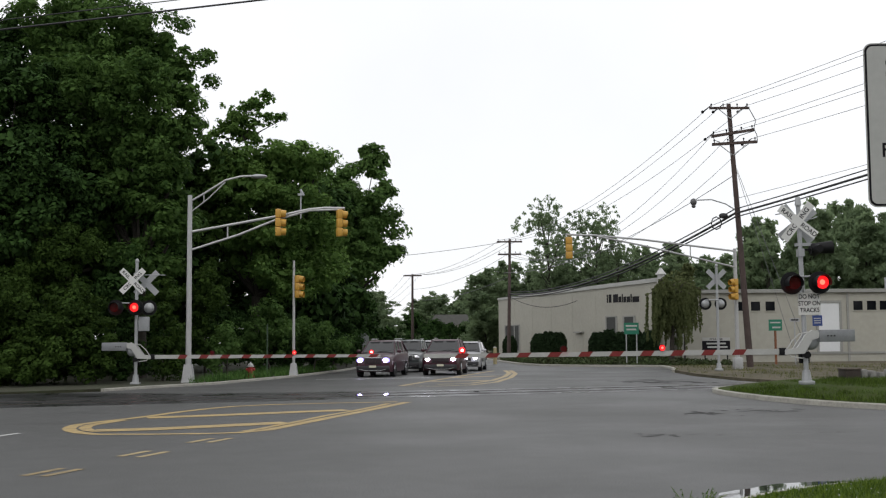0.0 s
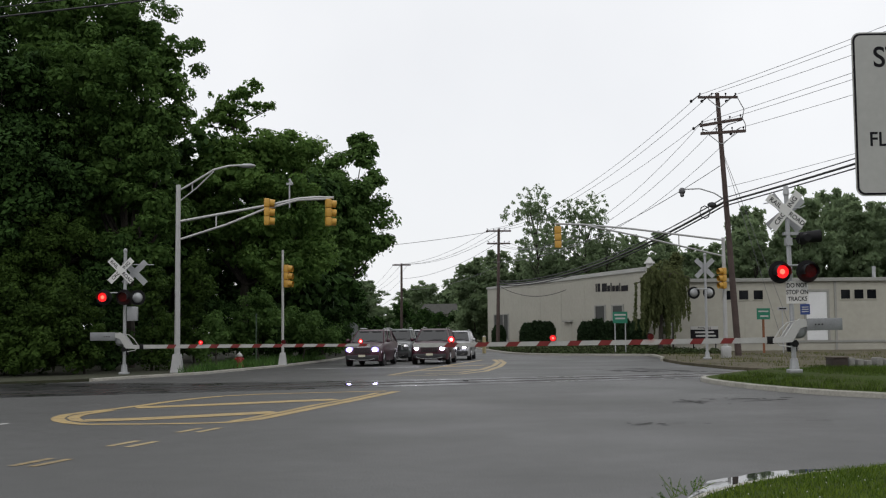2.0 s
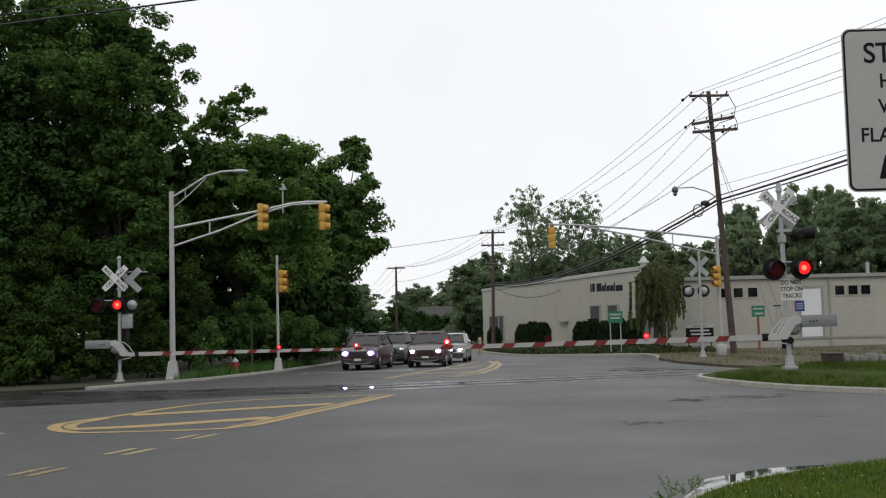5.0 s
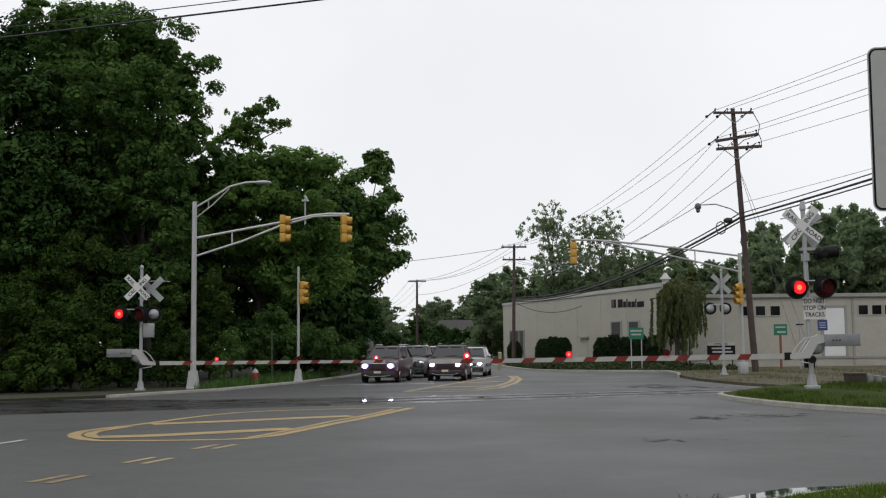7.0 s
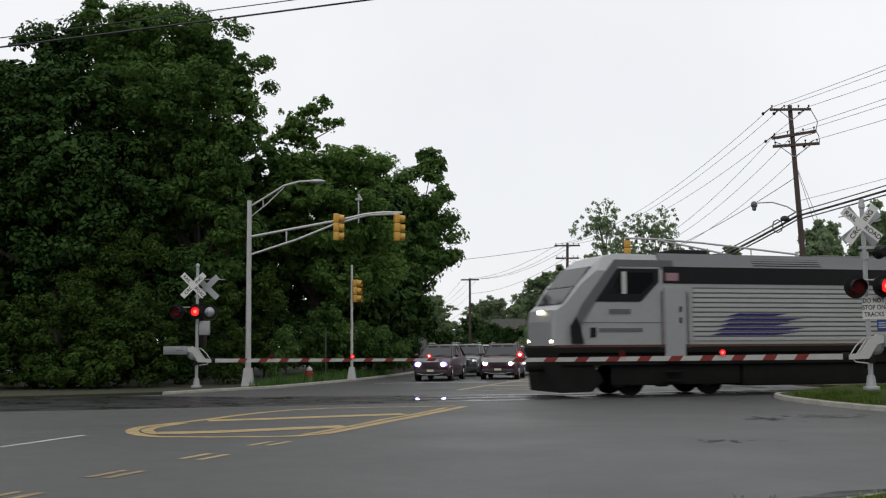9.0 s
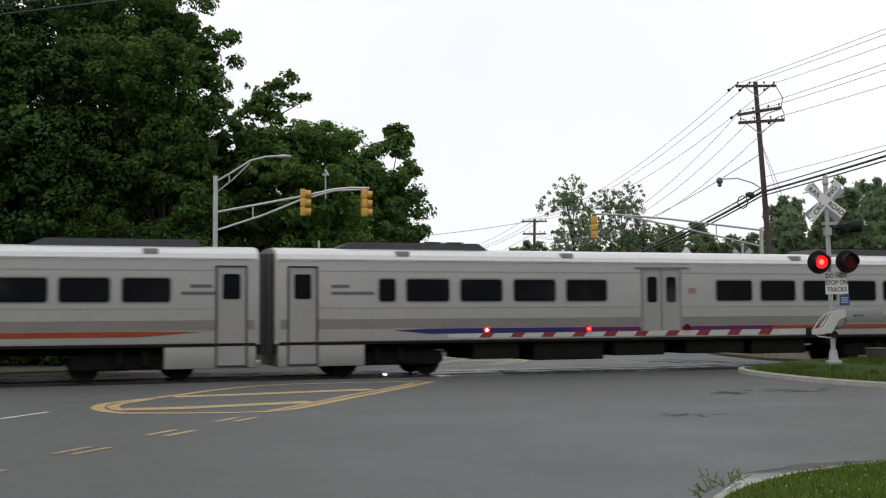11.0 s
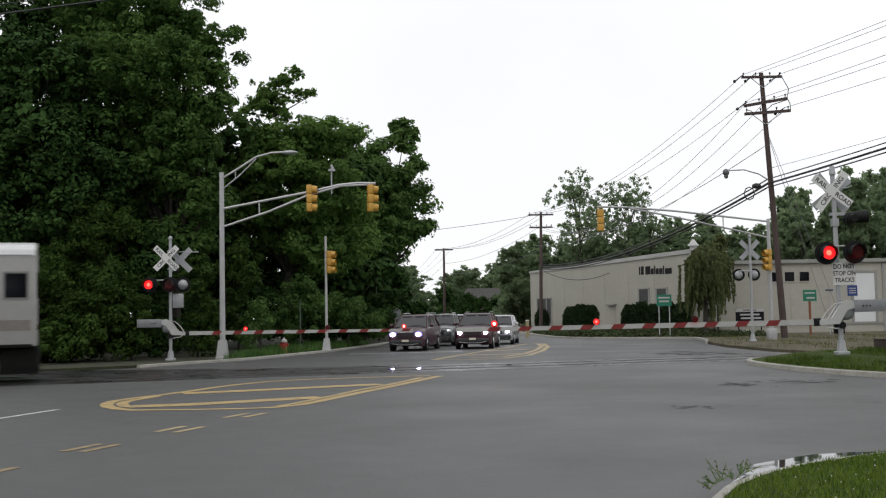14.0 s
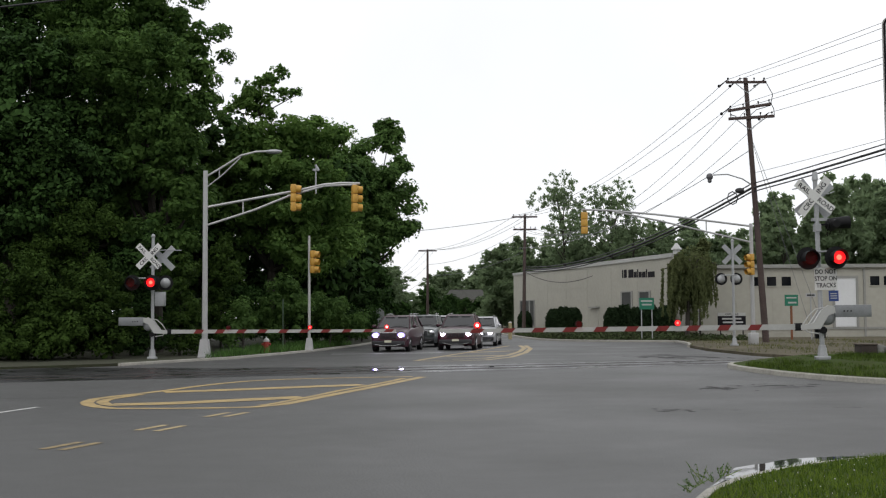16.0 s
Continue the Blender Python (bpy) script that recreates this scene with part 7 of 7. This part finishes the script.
    # louvred sides
    for i in range(11):
        z = 1.74 + i * 0.155
        part("louvre", prism(B(), [(4.7, z), (16.0, z), (16.0, z + 0.105), (4.7, z + 0.105)], y - 0.03, y), LOUVRE, ob, "", False)
        # grey strip paints in the shadow between two slats
        part("louvre_shadow_gap", box(B(), 4.7, 16.0, y - 0.006, y, z + 0.105, z + 0.155), LOCO_GREY, ob, "", False)
    for k in range(5):
        z = 1.74 + (k + 1) * 0.155
        part("blue_slash", prism(B(), [(5.3 + k * 0.16, z + 0.01), (7.7 + (k % 2) * 0.5, z + 0.01), (8.6 + (k % 2) * 0.5 - k * 0.1, z + 0.095), (5.7 + k * 0.16, z + 0.095)], y - 0.036, y - 0.03), ST_BLUE, ob, "blue side marking", False)
    dr_ = part("cab_door", box(B(), 3.68, 4.4, y - 0.05, y, 1.18, 3.45, 0.01), LOCO_SILVER, ob, "", False)
    for z in (2.3, 2.65):
        part("handle", box(B(), 4.2, 4.26, y - 0.08, y - 0.05, z, z + 0.18), BLACK, dr_, "", False)
    for x in (3.58, 4.5):
        part("handrail", rod(B(), (x, y - 0.05, 1.5), (x, y - 0.05, 3.3), 0.018), LOCO_RED, ob)
    part("side_door", box(B(), 16.3, 17.2, y - 0.02, y, 1.7, 3.4, 0.01), LOCO_SILVER, ob, "", False)
    for i in range(11):
        z = 1.74 + i * 0.155
        part("louvre", box(B(), 17.4, 20.8, y - 0.03, y, z, z + 0.105), LOUVRE, ob, "", False)
    # number and owner's mark as plain bars
    part("lettering_bar", box(B(), 1.75, 2.5, y - 0.014, y, 2.58, 2.74), LOCO_GREY, ob, "", False)
    part("lettering_bar", box(B(), 1.4, 2.9, y - 0.014, y, 2.02, 2.14), LOCO_GREY, ob, "", False)
    part("lettering_bar", box(B(), 1.1, 1.3, y - 0.014, y, 1.86, 2.16), LOCO_BLACK, ob, "", False)
    part("seam", box(B(), 0.75, 3.6, y - 0.006, y, 2.30, 2.325), LOCO_GREY, ob, "", False)
    part("sill", box(B(), 0.05, L, y - 0.04, -y + 0.04, 1.36, 1.54, 0.02), TRAIN_DARK, ob, "black side sill")
    part("sill_line", box(B(), 0.05, L, y - 0.045, -y + 0.045, 1.545, 1.62), LOCO_RED, ob, "thin dark orange sill line", False)
    part("frame", box(B(), 0.2, L - 0.1, -1.42, 1.42, 0.98, 1.4, 0.02), TRAIN_DARK, ob)
    bm = prism(B(), [(0.05, 1.4), (1.0, 1.4), (1.6, 0.5), (1.2, 0.16), (0.2, 0.14)], -1.35, 1.35)
    part("pilot", bm, TRAIN_DARK, ob, "black snow plough pilot", False)
    part("coupler", rod(B(), (-0.45, 0, 0.9), (0.3, 0, 0.9), 0.13), TRAIN_DARK, ob)
    part("fuel_tank", box(B(), 6.6, 14.6, -1.3, 1.3, 0.26, 1.0, 0.08), TRAIN_DARK, ob)
    for yy, z, x in ((-0.13, 2.66, 0.02), (0.13, 2.66, 0.02), (-0.95, 1.74, 0.0), (0.95, 1.74, 0.0)):
        part("headlight", ball(B(), (x + 0.02, yy, z), 0.072, 0.5, 1, 1), HEADLIGHT_WARM, ob, "lit warm headlight")
    for xc in (4.2, 17.1):
        bogie(ob, xc, 0.5, 2.85)
        for i in range(6):
            part("brake_gear", box(B(), xc - 2.2 + i * 0.78, xc - 1.85 + i * 0.78, -1.24, -1.0, 0.28 + 0.08 * (i % 2), 0.62, 0.02), TRAIN_DARK, ob)
        part("bogie_skirt", box(B(), xc - 2.3, xc + 2.3, -1.28, -1.18, 0.34, 0.98, 0.03), TRAIN_DARK, ob)
    for i in range(3):
        part("step", box(B(), 3.75, 4.35, y - 0.02, y + 0.15, 0.45 + i * 0.3, 0.49 + i * 0.3), TRAIN_DARK, ob, "", False)
    return ob


loco = locomotive()
c1 = coach("stainless steel passenger coach with coloured side stripe")
c2 = copy_thing(c1, Matrix())
c3 = copy_thing(c1, Matrix())
c4 = coach("rear cab coach of the train in stainless steel", True)


# ---- movement ----
HALF = 0.653      # seconds between changes of the flashing lamps
LATE = {4: 1, 7: -1, 17: 1, 20: 3}   # changes that come a little off the beat


def motions():
    # at 12.5 s the gap before the last coach stands 4.04 m along the track
    ticks = [i * 0.5 for i in range(33)]
    for ob, s0 in ((loco, 4.04 - 3 * 25.55 - 21.65), (c1, 4.04 - 2.5 * 25.55), (c2, 4.04 - 1.5 * 25.55), (c3, 4.04 - 0.5 * 25.55), (c4, 4.04 + 0.5 * 25.4)):
        walk(ob, [(t, on_track(s0 - SPEED * (t - 12.5))) for t in ticks])
    # lamps: phase 1 is lit at the start, and they change in turn
    for ob, phase, loc in FLIPS:
        ang = 0 if phase == 1 else 180
        rows = [(0.0, ang)]
        n = 0
        while 0.42 + n * HALF < 15.95:
            t0 = (round((0.42 + n * HALF) * 30) + LATE.get(n, 0)) / 30
            rows.append((t0 - 2 / 30, ang))
            for k in (1, 2, 3):
                rows.append((t0 - 2 / 30 + k / 30, ang + 60 * k))
            ang += 180
            n += 1
        rows.append((16.0, ang))
        walk(ob, [(t, pose(*loc, 0, 0, a)) for t, a in rows])


motions()
